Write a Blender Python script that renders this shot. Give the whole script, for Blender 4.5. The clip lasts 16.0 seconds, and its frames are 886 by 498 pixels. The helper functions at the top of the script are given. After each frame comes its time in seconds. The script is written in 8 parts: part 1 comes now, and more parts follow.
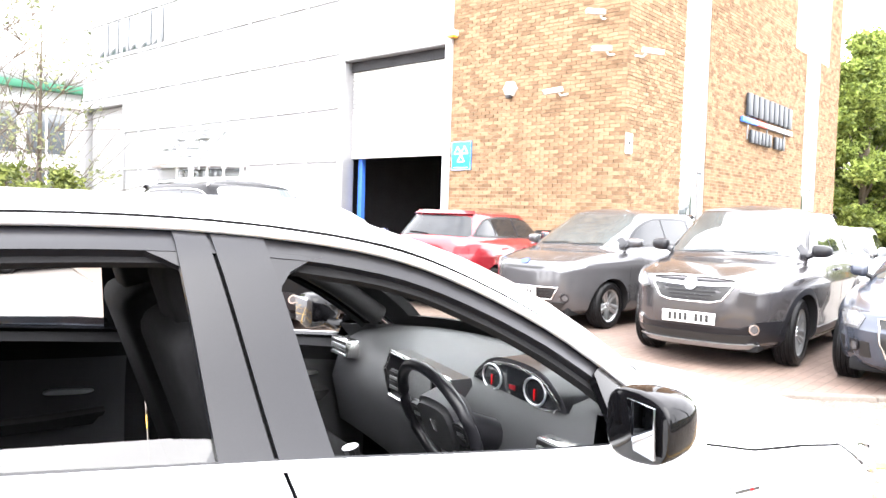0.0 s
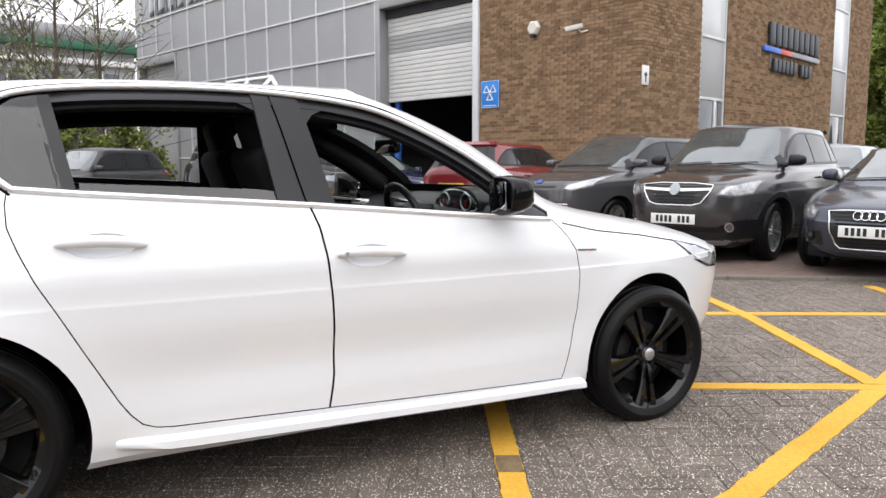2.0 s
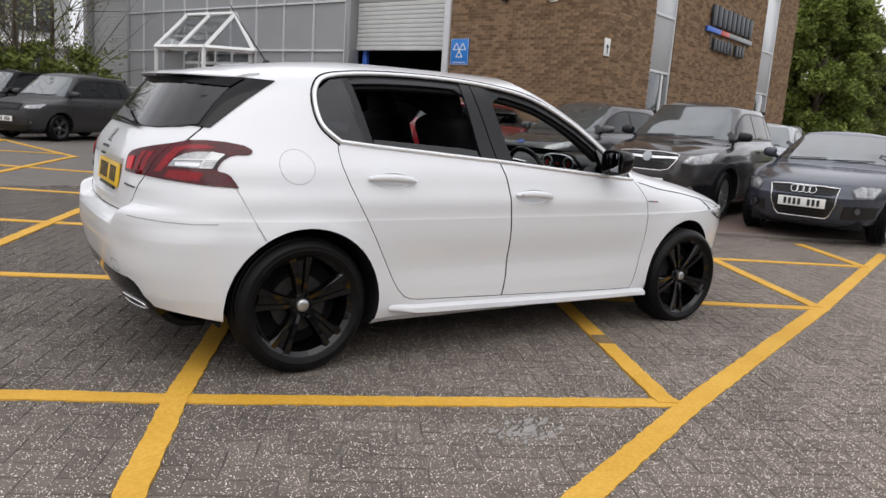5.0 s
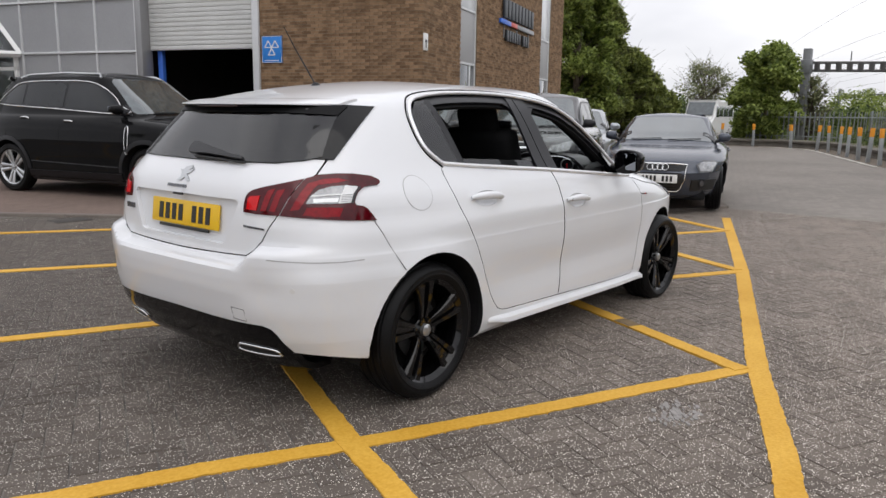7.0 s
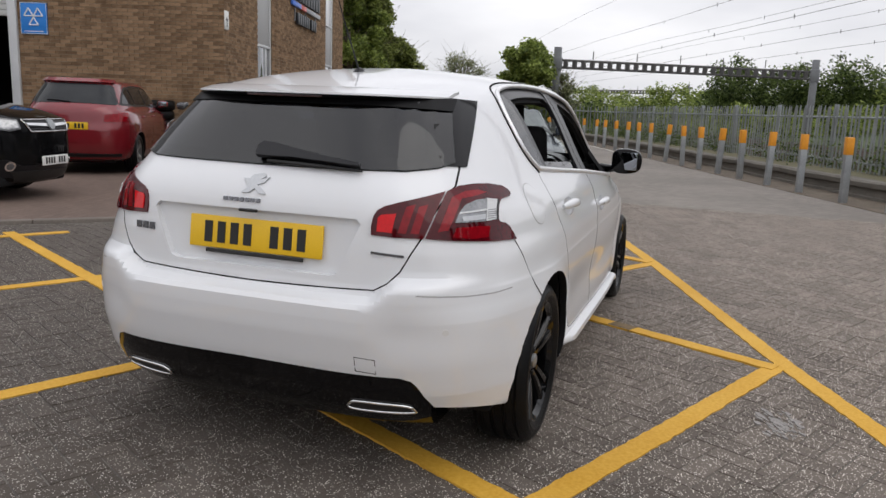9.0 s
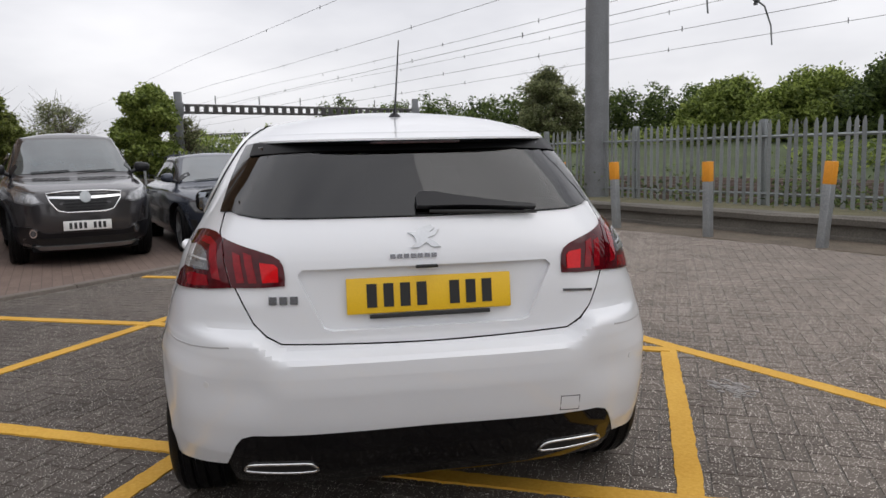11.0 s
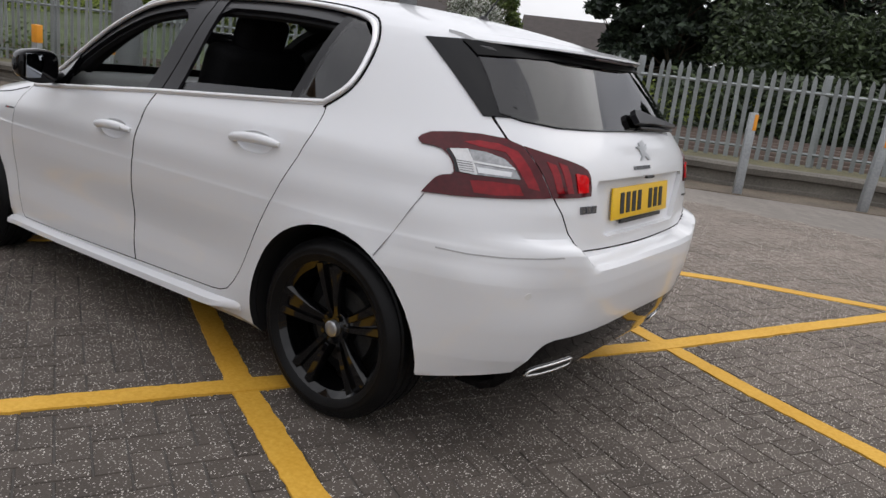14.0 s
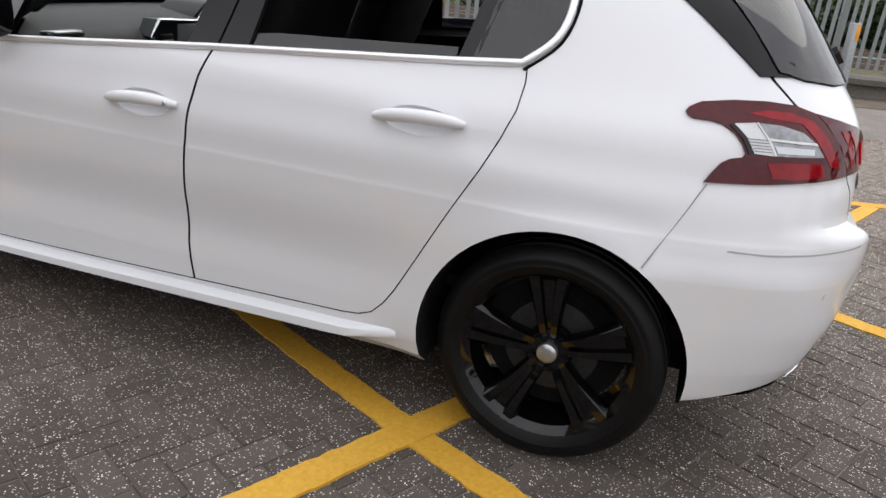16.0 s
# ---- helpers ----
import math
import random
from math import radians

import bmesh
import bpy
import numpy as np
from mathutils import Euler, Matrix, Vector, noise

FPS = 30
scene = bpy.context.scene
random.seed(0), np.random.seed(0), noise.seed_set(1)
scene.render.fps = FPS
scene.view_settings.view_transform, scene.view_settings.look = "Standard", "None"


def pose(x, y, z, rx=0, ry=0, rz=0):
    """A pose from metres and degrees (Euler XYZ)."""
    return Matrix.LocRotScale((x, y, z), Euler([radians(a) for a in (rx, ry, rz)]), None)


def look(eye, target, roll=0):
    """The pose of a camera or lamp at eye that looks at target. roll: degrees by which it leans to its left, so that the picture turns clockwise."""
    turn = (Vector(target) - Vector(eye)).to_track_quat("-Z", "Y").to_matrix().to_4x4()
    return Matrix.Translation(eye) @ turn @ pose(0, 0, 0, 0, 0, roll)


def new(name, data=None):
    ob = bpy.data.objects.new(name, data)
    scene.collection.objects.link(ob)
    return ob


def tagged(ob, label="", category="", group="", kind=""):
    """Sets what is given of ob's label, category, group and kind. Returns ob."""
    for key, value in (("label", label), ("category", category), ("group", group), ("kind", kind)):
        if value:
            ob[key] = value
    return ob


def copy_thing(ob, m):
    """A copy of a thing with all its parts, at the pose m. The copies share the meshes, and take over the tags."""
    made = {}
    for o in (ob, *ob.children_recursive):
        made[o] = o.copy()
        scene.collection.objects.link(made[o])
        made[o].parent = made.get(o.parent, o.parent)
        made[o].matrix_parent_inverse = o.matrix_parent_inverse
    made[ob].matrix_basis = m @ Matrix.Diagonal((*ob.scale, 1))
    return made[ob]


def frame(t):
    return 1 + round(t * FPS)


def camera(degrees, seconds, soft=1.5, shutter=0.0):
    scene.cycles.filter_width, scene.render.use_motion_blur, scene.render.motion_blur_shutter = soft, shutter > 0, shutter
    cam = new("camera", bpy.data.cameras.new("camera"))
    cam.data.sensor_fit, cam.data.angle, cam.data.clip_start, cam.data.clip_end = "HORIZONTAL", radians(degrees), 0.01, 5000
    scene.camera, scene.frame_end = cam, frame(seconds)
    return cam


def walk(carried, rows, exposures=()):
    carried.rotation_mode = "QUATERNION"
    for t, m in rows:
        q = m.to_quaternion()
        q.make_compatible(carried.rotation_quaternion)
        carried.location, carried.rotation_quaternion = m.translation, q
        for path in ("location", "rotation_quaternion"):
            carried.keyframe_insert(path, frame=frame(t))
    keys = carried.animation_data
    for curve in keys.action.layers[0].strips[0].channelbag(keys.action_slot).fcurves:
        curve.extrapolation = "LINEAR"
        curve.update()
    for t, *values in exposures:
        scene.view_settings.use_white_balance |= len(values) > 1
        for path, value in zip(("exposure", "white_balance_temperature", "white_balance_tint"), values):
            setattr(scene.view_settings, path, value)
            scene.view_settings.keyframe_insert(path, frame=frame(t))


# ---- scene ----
cam = camera(61.5, 16.0)
PATH = [
    (0, (0.668, -2.027, 1.432), (1.688, -0.309, 1.345), 1.8),
    (0.5, (0.683, -2.415, 1.334), (1.691, -0.687, 1.304), 0.4),
    (1, (0.572, -2.744, 1.265), (1.589, -1.025, 1.155), 0.2),
    (1.5, (0.41, -3.005, 1.204), (1.383, -1.269, 1.004), -2.4),
    (2, (0.322, -3.321, 1.135), (1.226, -1.551, 0.911), -0.1),
    (2.5, (0.155, -3.543, 1.162), (1.141, -1.81, 1.004), -0.4),
    (3, (-0.128, -3.734, 1.179), (0.877, -2.012, 1.029), 0.4),
    (3.5, (-0.385, -3.923, 1.172), (0.6, -2.188, 1.035), 0.1),
    (4, (-0.694, -4.057, 1.19), (0.281, -2.322, 0.994), 1.3),
    (4.5, (-1.05, -4.117, 1.2), (-0.04, -2.419, 0.894), 2.1),
    (4.7, (-1.153, -4.068, 1.211), (-0.117, -2.394, 0.861), 3.1),
    (6.8, (-2.439, -3.065, 1.277), (-0.941, -1.776, 0.971), 0.9),
    (7, (-2.528, -2.963, 1.29), (-0.993, -1.731, 0.935), 0.9),
    (7.5, (-2.619, -2.608, 1.279), (-0.976, -1.527, 0.914), 0.2),
    (8, (-2.722, -2.231, 1.297), (-1.005, -1.278, 0.919), 1.5),
    (8.5, (-2.823, -1.857, 1.29), (-1.017, -1.096, 0.897), 3.1),
    (9, (-2.807, -1.429, 1.29), (-0.953, -0.776, 0.919), 2.3),
    (9.5, (-2.876, -0.979, 1.287), (-0.944, -0.613, 0.92), 2.2),
    (9.7, (-2.881, -0.813, 1.292), (-0.932, -0.533, 0.941), 3.8),
    (11.8, (-2.991, 1.103, 1.264), (-1.173, 0.321, 0.971), 2.3),
    (12, (-2.945, 1.292, 1.28), (-1.175, 0.41, 0.985), 5.9),
    (12.5, (-2.645, 1.762, 1.268), (-0.973, 0.705, 0.972), 5.7),
    (13, (-2.352, 2.168, 1.281), (-0.863, 0.896, 0.873), 6.1),
    (13.5, (-1.98, 2.386, 1.246), (-0.63, 0.953, 0.892), 3.4),
    (14, (-1.664, 2.619, 1.241), (-0.553, 1.027, 0.759), 6.8),
    (14.5, (-1.342, 2.717, 1.25), (-0.378, 1.07, 0.65), 7.2),
    (15, (-0.96, 2.727, 1.238), (-0.091, 1.031, 0.631), 7.3),
    (15.5, (-0.576, 2.779, 1.261), (0.042, 0.971, 0.671), 7.1),
    (16, (-0.268, 2.664, 1.278), (0.313, 0.886, 0.568), 5.8),
]
walk(cam, [(t, look(eye, target, roll)) for t, eye, target, roll in PATH],
     exposures=[(0.0, 3.2), (0.5, 2.22), (1.0, 1.45), (1.5, 1.05), (2.5, 0.75), (3.5, 0.52), (4.5, 0.29), (7.0, 0.15), (9.0, 0.0), (9.7, -0.05), (12.5, -0.02), (13.0, 0.0), (14.0, 0.08), (14.5, 0.19), (15.0, 0.31), (16.0, 0.49)])


# ---- world and sun: a bright overcast day ----
sky_world = bpy.data.worlds.new("overcast_sky")
scene.world = sky_world
sky_world.use_nodes = True
wn, wl = sky_world.node_tree.nodes, sky_world.node_tree.links
wn.clear()
w_out, w_bg = wn.new("ShaderNodeOutputWorld"), wn.new("ShaderNodeBackground")
w_sky, w_mix, w_noise = wn.new("ShaderNodeTexSky"), wn.new("ShaderNodeMixRGB"), wn.new("ShaderNodeTexNoise")
w_sky.sky_type, w_sky.sun_disc = "NISHITA", False
SUN_EL, SUN_AZ = 52.0, 250.0
w_sky.sun_elevation, w_sky.sun_rotation = radians(SUN_EL), radians(90 - SUN_AZ)
w_tc = wn.new("ShaderNodeTexCoord")
w_map = wn.new("ShaderNodeMapping")
w_map.inputs["Scale"].default_value = (1.0, 1.0, 3.0)
wl.new(w_tc.outputs["Generated"], w_map.inputs["Vector"])
wl.new(w_map.outputs["Vector"], w_noise.inputs["Vector"])
w_noise.inputs["Scale"].default_value = 2.2
w_noise.inputs["Detail"].default_value = 5.0
w_ramp = wn.new("ShaderNodeValToRGB")
w_ramp.color_ramp.elements[0].position, w_ramp.color_ramp.elements[0].color = 0.3, (6.75, 6.78, 7.30, 1)
w_ramp.color_ramp.elements[1].position, w_ramp.color_ramp.elements[1].color = 0.7, (10.55, 10.45, 10.75, 1)
wl.new(w_noise.outputs["Fac"], w_ramp.inputs["Fac"])
w_mix.inputs["Fac"].default_value = 0.93
wl.new(w_sky.outputs["Color"], w_mix.inputs["Color1"])
wl.new(w_ramp.outputs["Color"], w_mix.inputs["Color2"])
w_sep, w_up, w_mul = wn.new("ShaderNodeSeparateXYZ"), wn.new("ShaderNodeMapRange"), wn.new("ShaderNodeMixRGB")
wl.new(w_tc.outputs["Generated"], w_sep.inputs["Vector"])
wl.new(w_sep.outputs["Z"], w_up.inputs["Value"])
w_up.inputs["To Min"].default_value, w_up.inputs["To Max"].default_value = 0.80, 1.26  # an overcast sky is brighter overhead
w_mul.blend_type = "MULTIPLY"
w_mul.inputs["Fac"].default_value = 1.0
wl.new(w_mix.outputs["Color"], w_mul.inputs["Color1"])
wl.new(w_up.outputs["Result"], w_mul.inputs["Color2"])
wl.new(w_mul.outputs["Color"], w_bg.inputs["Color"])
w_bg.inputs["Strength"].default_value = 0.117
wl.new(w_bg.outputs["Background"], w_out.inputs["Surface"])

sun = new("sun", bpy.data.lights.new("sun", "SUN"))
sun.data.energy, sun.data.angle, sun.data.color = 0.6, radians(55), (1.0, 0.97, 0.92)
sun.matrix_world = look((math.cos(radians(SUN_AZ)) * 60, math.sin(radians(SUN_AZ)) * 60, 60 * math.tan(radians(SUN_EL))), (0, 0, 0))


# ---- materials ----
def mat(name, color, rough=0.5, metal=0.0, var=0.15, scale=8.0, fine=120.0, bump=0.0, coat=0.0, island=0.0, obj=0.0, tint=None, spec=0.5):
    """A surface with colour variation at two scales, worn roughness and fine relief."""
    m = bpy.data.materials.new(name)
    m.use_nodes = True
    nt, n = m.node_tree, m.node_tree.nodes
    b = n["Principled BSDF"]
    b.inputs["Roughness"].default_value, b.inputs["Metallic"].default_value = rough, metal
    b.inputs["Coat Weight"].default_value, b.inputs["Coat Roughness"].default_value = coat, 0.04
    b.inputs["Specular IOR Level"].default_value = spec
    tc = n.new("ShaderNodeTexCoord")
    big, small, add = n.new("ShaderNodeTexNoise"), n.new("ShaderNodeTexNoise"), n.new("ShaderNodeMath")
    big.inputs["Scale"].default_value, big.inputs["Detail"].default_value = scale, 4
    small.inputs["Scale"].default_value, small.inputs["Detail"].default_value = fine, 3
    nt.links.new(tc.outputs["Object"], big.inputs["Vector"])
    nt.links.new(tc.outputs["Object"], small.inputs["Vector"])
    add.operation = "ADD"
    nt.links.new(big.outputs["Fac"], add.inputs[0])
    nt.links.new(small.outputs["Fac"], add.inputs[1])
    value = add.outputs[0]
    if island or obj:
        g = n.new("ShaderNodeNewGeometry")
        o = n.new("ShaderNodeObjectInfo")
        src = g.outputs["Random Per Island"] if island else o.outputs["Random"]
        k = n.new("ShaderNodeMath")
        k.operation = "MULTIPLY_ADD"
        nt.links.new(src, k.inputs[0])
        k.inputs[1].default_value = 1.6 * max(island, obj)
        nt.links.new(value, k.inputs[2])
        sh = n.new("ShaderNodeMath")
        sh.operation = "SUBTRACT"
        nt.links.new(k.outputs[0], sh.inputs[0])
        sh.inputs[1].default_value = 0.8 * max(island, obj)
        value = sh.outputs[0]
    half = n.new("ShaderNodeMath")
    half.operation = "MULTIPLY"
    half.inputs[1].default_value = 0.5
    nt.links.new(value, half.inputs[0])
    ramp = n.new("ShaderNodeValToRGB")
    e = ramp.color_ramp.elements
    c2 = tint or tuple(min(1.0, c * (1 + var)) for c in color)
    e[0].position, e[0].color = 0.32, (*(c * (1 - var) for c in color), 1)
    e[1].position, e[1].color = 0.68, (*c2, 1)
    nt.links.new(half.outputs[0], ramp.inputs["Fac"])
    nt.links.new(ramp.outputs["Color"], b.inputs["Base Color"])
    if bump:
        bp = n.new("ShaderNodeBump")
        bp.inputs["Strength"].default_value, bp.inputs["Distance"].default_value = bump, 0.01
        nt.links.new(half.outputs[0], bp.inputs["Height"])
        nt.links.new(bp.outputs["Normal"], b.inputs["Normal"])
    return m


def paler_lane(m, gain=2.08):
    """The paving grows steadily paler from the hatched bays out across the lane."""
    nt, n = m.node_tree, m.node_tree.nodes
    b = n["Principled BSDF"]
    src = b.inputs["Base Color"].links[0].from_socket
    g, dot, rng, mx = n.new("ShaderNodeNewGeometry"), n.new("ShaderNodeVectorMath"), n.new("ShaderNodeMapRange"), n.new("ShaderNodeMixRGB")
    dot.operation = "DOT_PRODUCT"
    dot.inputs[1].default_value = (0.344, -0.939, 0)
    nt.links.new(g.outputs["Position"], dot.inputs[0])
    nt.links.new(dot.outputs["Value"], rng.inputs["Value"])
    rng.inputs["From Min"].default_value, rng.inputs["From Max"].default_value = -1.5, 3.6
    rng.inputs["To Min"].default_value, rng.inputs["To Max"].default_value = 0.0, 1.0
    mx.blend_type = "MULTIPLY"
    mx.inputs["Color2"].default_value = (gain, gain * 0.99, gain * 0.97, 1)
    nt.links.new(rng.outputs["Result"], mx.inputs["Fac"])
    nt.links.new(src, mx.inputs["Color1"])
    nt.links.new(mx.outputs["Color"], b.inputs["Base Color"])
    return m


def glass_mat(name, color, rough=0.0, ior=1.45):
    m = bpy.data.materials.new(name)
    m.use_nodes = True
    b = m.node_tree.nodes["Principled BSDF"]
    b.inputs["Base Color"].default_value = (*color, 1)
    b.inputs["Transmission Weight"].default_value, b.inputs["Roughness"].default_value, b.inputs["IOR"].default_value = 1.0, rough, ior
    return m


WHITE = mat("white_pearl_paint", (0.715, 0.724, 0.742), 0.32, 0, 0.012, 1.5, 900, 0, 0.8)
INTERIOR = mat("dark_cabin_lining", (0.013, 0.013, 0.0138), 0.85, 0, 0.3, 6, 300, 0.15, spec=0.12)
SEATCLOTH = mat("charcoal_seat_cloth", (0.010, 0.010, 0.0108), 0.9, 0, 0.4, 10, 500, 0.3, spec=0.08)
GREYPLASTIC = mat("grey_dash_plastic", (0.028, 0.0285, 0.031), 0.6, 0, 0.2, 5, 700, 0.1)
GLOSSBLACK = mat("gloss_black_plastic", (0.003, 0.003, 0.0035), 0.07, 0, 0.3, 4, 300, 0, 0.0, spec=0.28)
TRIMBLACK = mat("satin_black_trim", (0.010, 0.010, 0.012), 0.30, 0, 0.2, 4, 400, 0, 0.0, spec=0.32)
TRIMCHROME = mat("bright_window_strip", (0.86, 0.86, 0.87), 0.32, 0.6, 0.05, 4, 200)
RUBBER = mat("tyre_rubber", (0.0062, 0.0062, 0.0066), 0.40, 0, 0.35, 12, 300, 0.2, spec=0.14)
SEAM = mat("dark_panel_gap", (0.004, 0.004, 0.004), 0.9, 0, 0.2, spec=0.1)
DARKCHROME = mat("dark_chrome_lettering", (0.17, 0.17, 0.18), 0.25, 0.9, 0.1)
CHROME = mat("chrome", (0.80, 0.80, 0.80), 0.2, 1.0, 0.05)
SILVER = mat("silver_alloy", (0.52, 0.53, 0.54), 0.28, 0.9, 0.1)
STEEL = mat("galvanised_steel", (0.36, 0.38, 0.39), 0.5, 0.6, 0.25, 2.5, 60, 0.1)
DISC = mat("dull_brake_disc", (0.045, 0.044, 0.043), 0.5, 0.5, 0.3, 20, 120)
REDLENS = mat("red_lamp_lens", (0.62, 0.006, 0.010), 0.06, 0, 0.15, 12, 120, 0, 0.1, spec=0.3)
REDMID = mat("deep_red_lamp_lens", (0.225, 0.003, 0.008), 0.06, 0, 0.3, 12, 60, 0, 0.1, spec=0.3)
DARKRED = mat("dark_red_lamp_lens", (0.066, 0.0015, 0.0045), 0.06, 0, 0.4, 12, 60, 0, 0.15, spec=0.3)
CLEARLENS = mat("clear_lamp_lens", (0.40, 0.41, 0.43), 0.15, 0.5, 0.22, 34, 160, 0.15, 0.8)
YELLOWPLATE = mat("yellow_plate", (0.78, 0.48, 0.015), 0.4, 0, 0.06, 5, 200)
WHITEPLATE = mat("white_plate", (0.75, 0.75, 0.73), 0.4, 0, 0.06, 5, 200)
INK = mat("black_ink", (0.012, 0.012, 0.012), 0.5)
TINTED = glass_mat("privacy_glass", (0.026, 0.029, 0.036), 0.0, 1.60)
CARGLASS = glass_mat("car_glass", (0.80, 0.84, 0.82), 0.0, 1.12)
MIRROR = mat("mirror_glass", (0.30, 0.32, 0.35), 0.03, 1.0, 0.01)


# ---- mesh helpers ----
def to_mesh(bm, name, material=None, angle=32):
    """A mesh from a bmesh, smooth but for its hard edges."""
    bmesh.ops.recalc_face_normals(bm, faces=bm.faces)
    for f in bm.faces:
        f.smooth = True
    lim = radians(angle)
    for e in bm.edges:
        e.smooth = len(e.link_faces) == 2 and e.calc_face_angle(0) < lim
    me = bpy.data.meshes.new(name)
    bm.to_mesh(me)
    bm.free()
    for m in material if isinstance(material, (list, tuple)) else [material]:
        if m:
            me.materials.append(m)
    return me


def part(name, bm, material, parent=None, label="", angle=32):
    """Links a bmesh (or mesh) as ONE object under a thing or a part."""
    me = bm if isinstance(bm, bpy.types.Mesh) else to_mesh(bm, name, material, angle)
    ob = new(name, me)
    ob.parent = parent
    if label:
        ob["label"] = label
    return ob


def thing(name, m, label, category, group="", kind=""):
    ob = new(name)
    ob.empty_display_size = 0.2
    ob.matrix_world = m
    return tagged(ob, label, category, group, kind)


def box(bm, x0, x1, y0, y1, z0, z1, bevel=0.0, m=None, seg=2):
    """Adds a box with rounded edges."""
    r = bmesh.ops.create_cube(bm, size=1.0)
    vs = r["verts"]
    for v in vs:
        v.co = Vector(((x0 + x1) / 2 + v.co.x * (x1 - x0), (y0 + y1) / 2 + v.co.y * (y1 - y0), (z0 + z1) / 2 + v.co.z * (z1 - z0)))
    if bevel:
        es = list({e for v in vs for e in v.link_edges})
        out = bmesh.ops.bevel(bm, geom=es, offset=bevel, segments=seg, affect="EDGES", profile=0.5)
        vs = list({v for f in out["faces"] for v in f.verts} | {v for v in vs if v.is_valid})
    if m is not None:
        bmesh.ops.transform(bm, matrix=m, verts=vs)
    return bm


def boxed(*a, **k):
    return box(bmesh.new(), *a, **k)


def tube(bm, points, radius, sides=8, closed=False, flat=1.0):
    """Adds a round bar along points; radius may be a list."""
    pts = [Vector(p) for p in points]
    n = len(pts)
    rings = []
    for i, p in enumerate(pts):
        a = pts[(i - 1) % n] if closed or i else pts[i]
        b = pts[(i + 1) % n] if closed or i < n - 1 else pts[i]
        d = (b - a).normalized()
        up = Vector((0, 0, 1)) if abs(d.z) < 0.95 else Vector((1, 0, 0))
        s = d.cross(up).normalized()
        u = s.cross(d)
        r = radius[i] if isinstance(radius, (list, tuple)) else radius
        rings.append([bm.verts.new(p + s * (math.cos(t) * r) + u * (math.sin(t) * r * flat)) for t in (2 * math.pi * k / sides for k in range(sides))])
    for i in range(n if closed else n - 1):
        A, B = rings[i], rings[(i + 1) % n]
        for k in range(sides):
            bm.faces.new((A[k], A[(k + 1) % sides], B[(k + 1) % sides], B[k]))
    if not closed:
        bm.faces.new(rings[0][::-1])
        bm.faces.new(rings[-1])
    return bm


def lathe(bm, profile, axis_m=None, sides=48):
    """Adds a turned shape from (radius, height) pairs round the local y axis."""
    rings = []
    for r, h in profile:
        if r < 1e-5:
            rings.append([bm.verts.new((0, h, 0))] * sides)
        else:
            rings.append([bm.verts.new((r * math.cos(2 * math.pi * k / sides), h, r * math.sin(2 * math.pi * k / sides))) for k in range(sides)])
    for A, B in zip(rings, rings[1:]):
        for k in range(sides):
            vs = []
            for v in (A[k], A[(k + 1) % sides], B[(k + 1) % sides], B[k]):
                if v not in vs:
                    vs.append(v)
            if len(vs) > 2:
                bm.faces.new(vs)
    if axis_m is not None:
        bmesh.ops.transform(bm, matrix=axis_m, verts=bm.verts)
    return bm


def prism(poly, axis, lo, hi, index=0):
    """A closed block over a polygon: axis y takes (x, z), axis x takes (y, z), axis z takes (x, y)."""
    bm = bmesh.new()
    put = {"y": lambda a, b, c: (a, c, b), "x": lambda a, b, c: (c, a, b), "z": lambda a, b, c: (a, b, c)}[axis]
    A = [bm.verts.new(put(a, b, lo)) for a, b in poly]
    B = [bm.verts.new(put(a, b, hi)) for a, b in poly]
    bm.faces.new(A)
    bm.faces.new(B)
    n = len(poly)
    for i in range(n):
        bm.faces.new((A[i], A[(i + 1) % n], B[(i + 1) % n], B[i]))
    bmesh.ops.recalc_face_normals(bm, faces=bm.faces)
    for f in bm.faces:
        f.material_index = index
    return bm


def raw(bm, name="work"):
    bmesh.ops.recalc_face_normals(bm, faces=bm.faces)
    me = bpy.data.meshes.new(name)
    bm.to_mesh(me)
    bm.free()
    return me


def cut(a, b, op="DIFFERENCE", slots=()):
    """The boolean of two closed meshes."""
    oa, ob = bpy.data.objects.new("work", a), bpy.data.objects.new("work", b)
    for o in (oa, ob):
        if len(o.data.materials) == 0:
            for m in slots:
                o.data.materials.append(m)
        scene.collection.objects.link(o)
    md = oa.modifiers.new("work", "BOOLEAN")
    md.operation, md.object, md.solver = op, ob, "MANIFOLD"
    dg = bpy.context.evaluated_depsgraph_get()
    me = bpy.data.meshes.new_from_object(oa.evaluated_get(dg))
    if len(me.polygons) == 0:
        md.solver = "EXACT"
        dg = bpy.context.evaluated_depsgraph_get()
        me = bpy.data.meshes.new_from_object(oa.evaluated_get(dg))
    for o in (oa, ob):
        bpy.data.objects.remove(o)
    return me


def finish(me, angle=30):
    bm = bmesh.new()
    bm.from_mesh(me)
    bmesh.ops.dissolve_degenerate(bm, edges=bm.edges, dist=0.0004)
    lim = radians(angle)
    for f in bm.faces:
        f.smooth = True
    for e in bm.edges:
        e.smooth = len(e.link_faces) == 2 and e.calc_face_angle(0) < lim
    bm.to_mesh(me)
    bm.free()
    return me


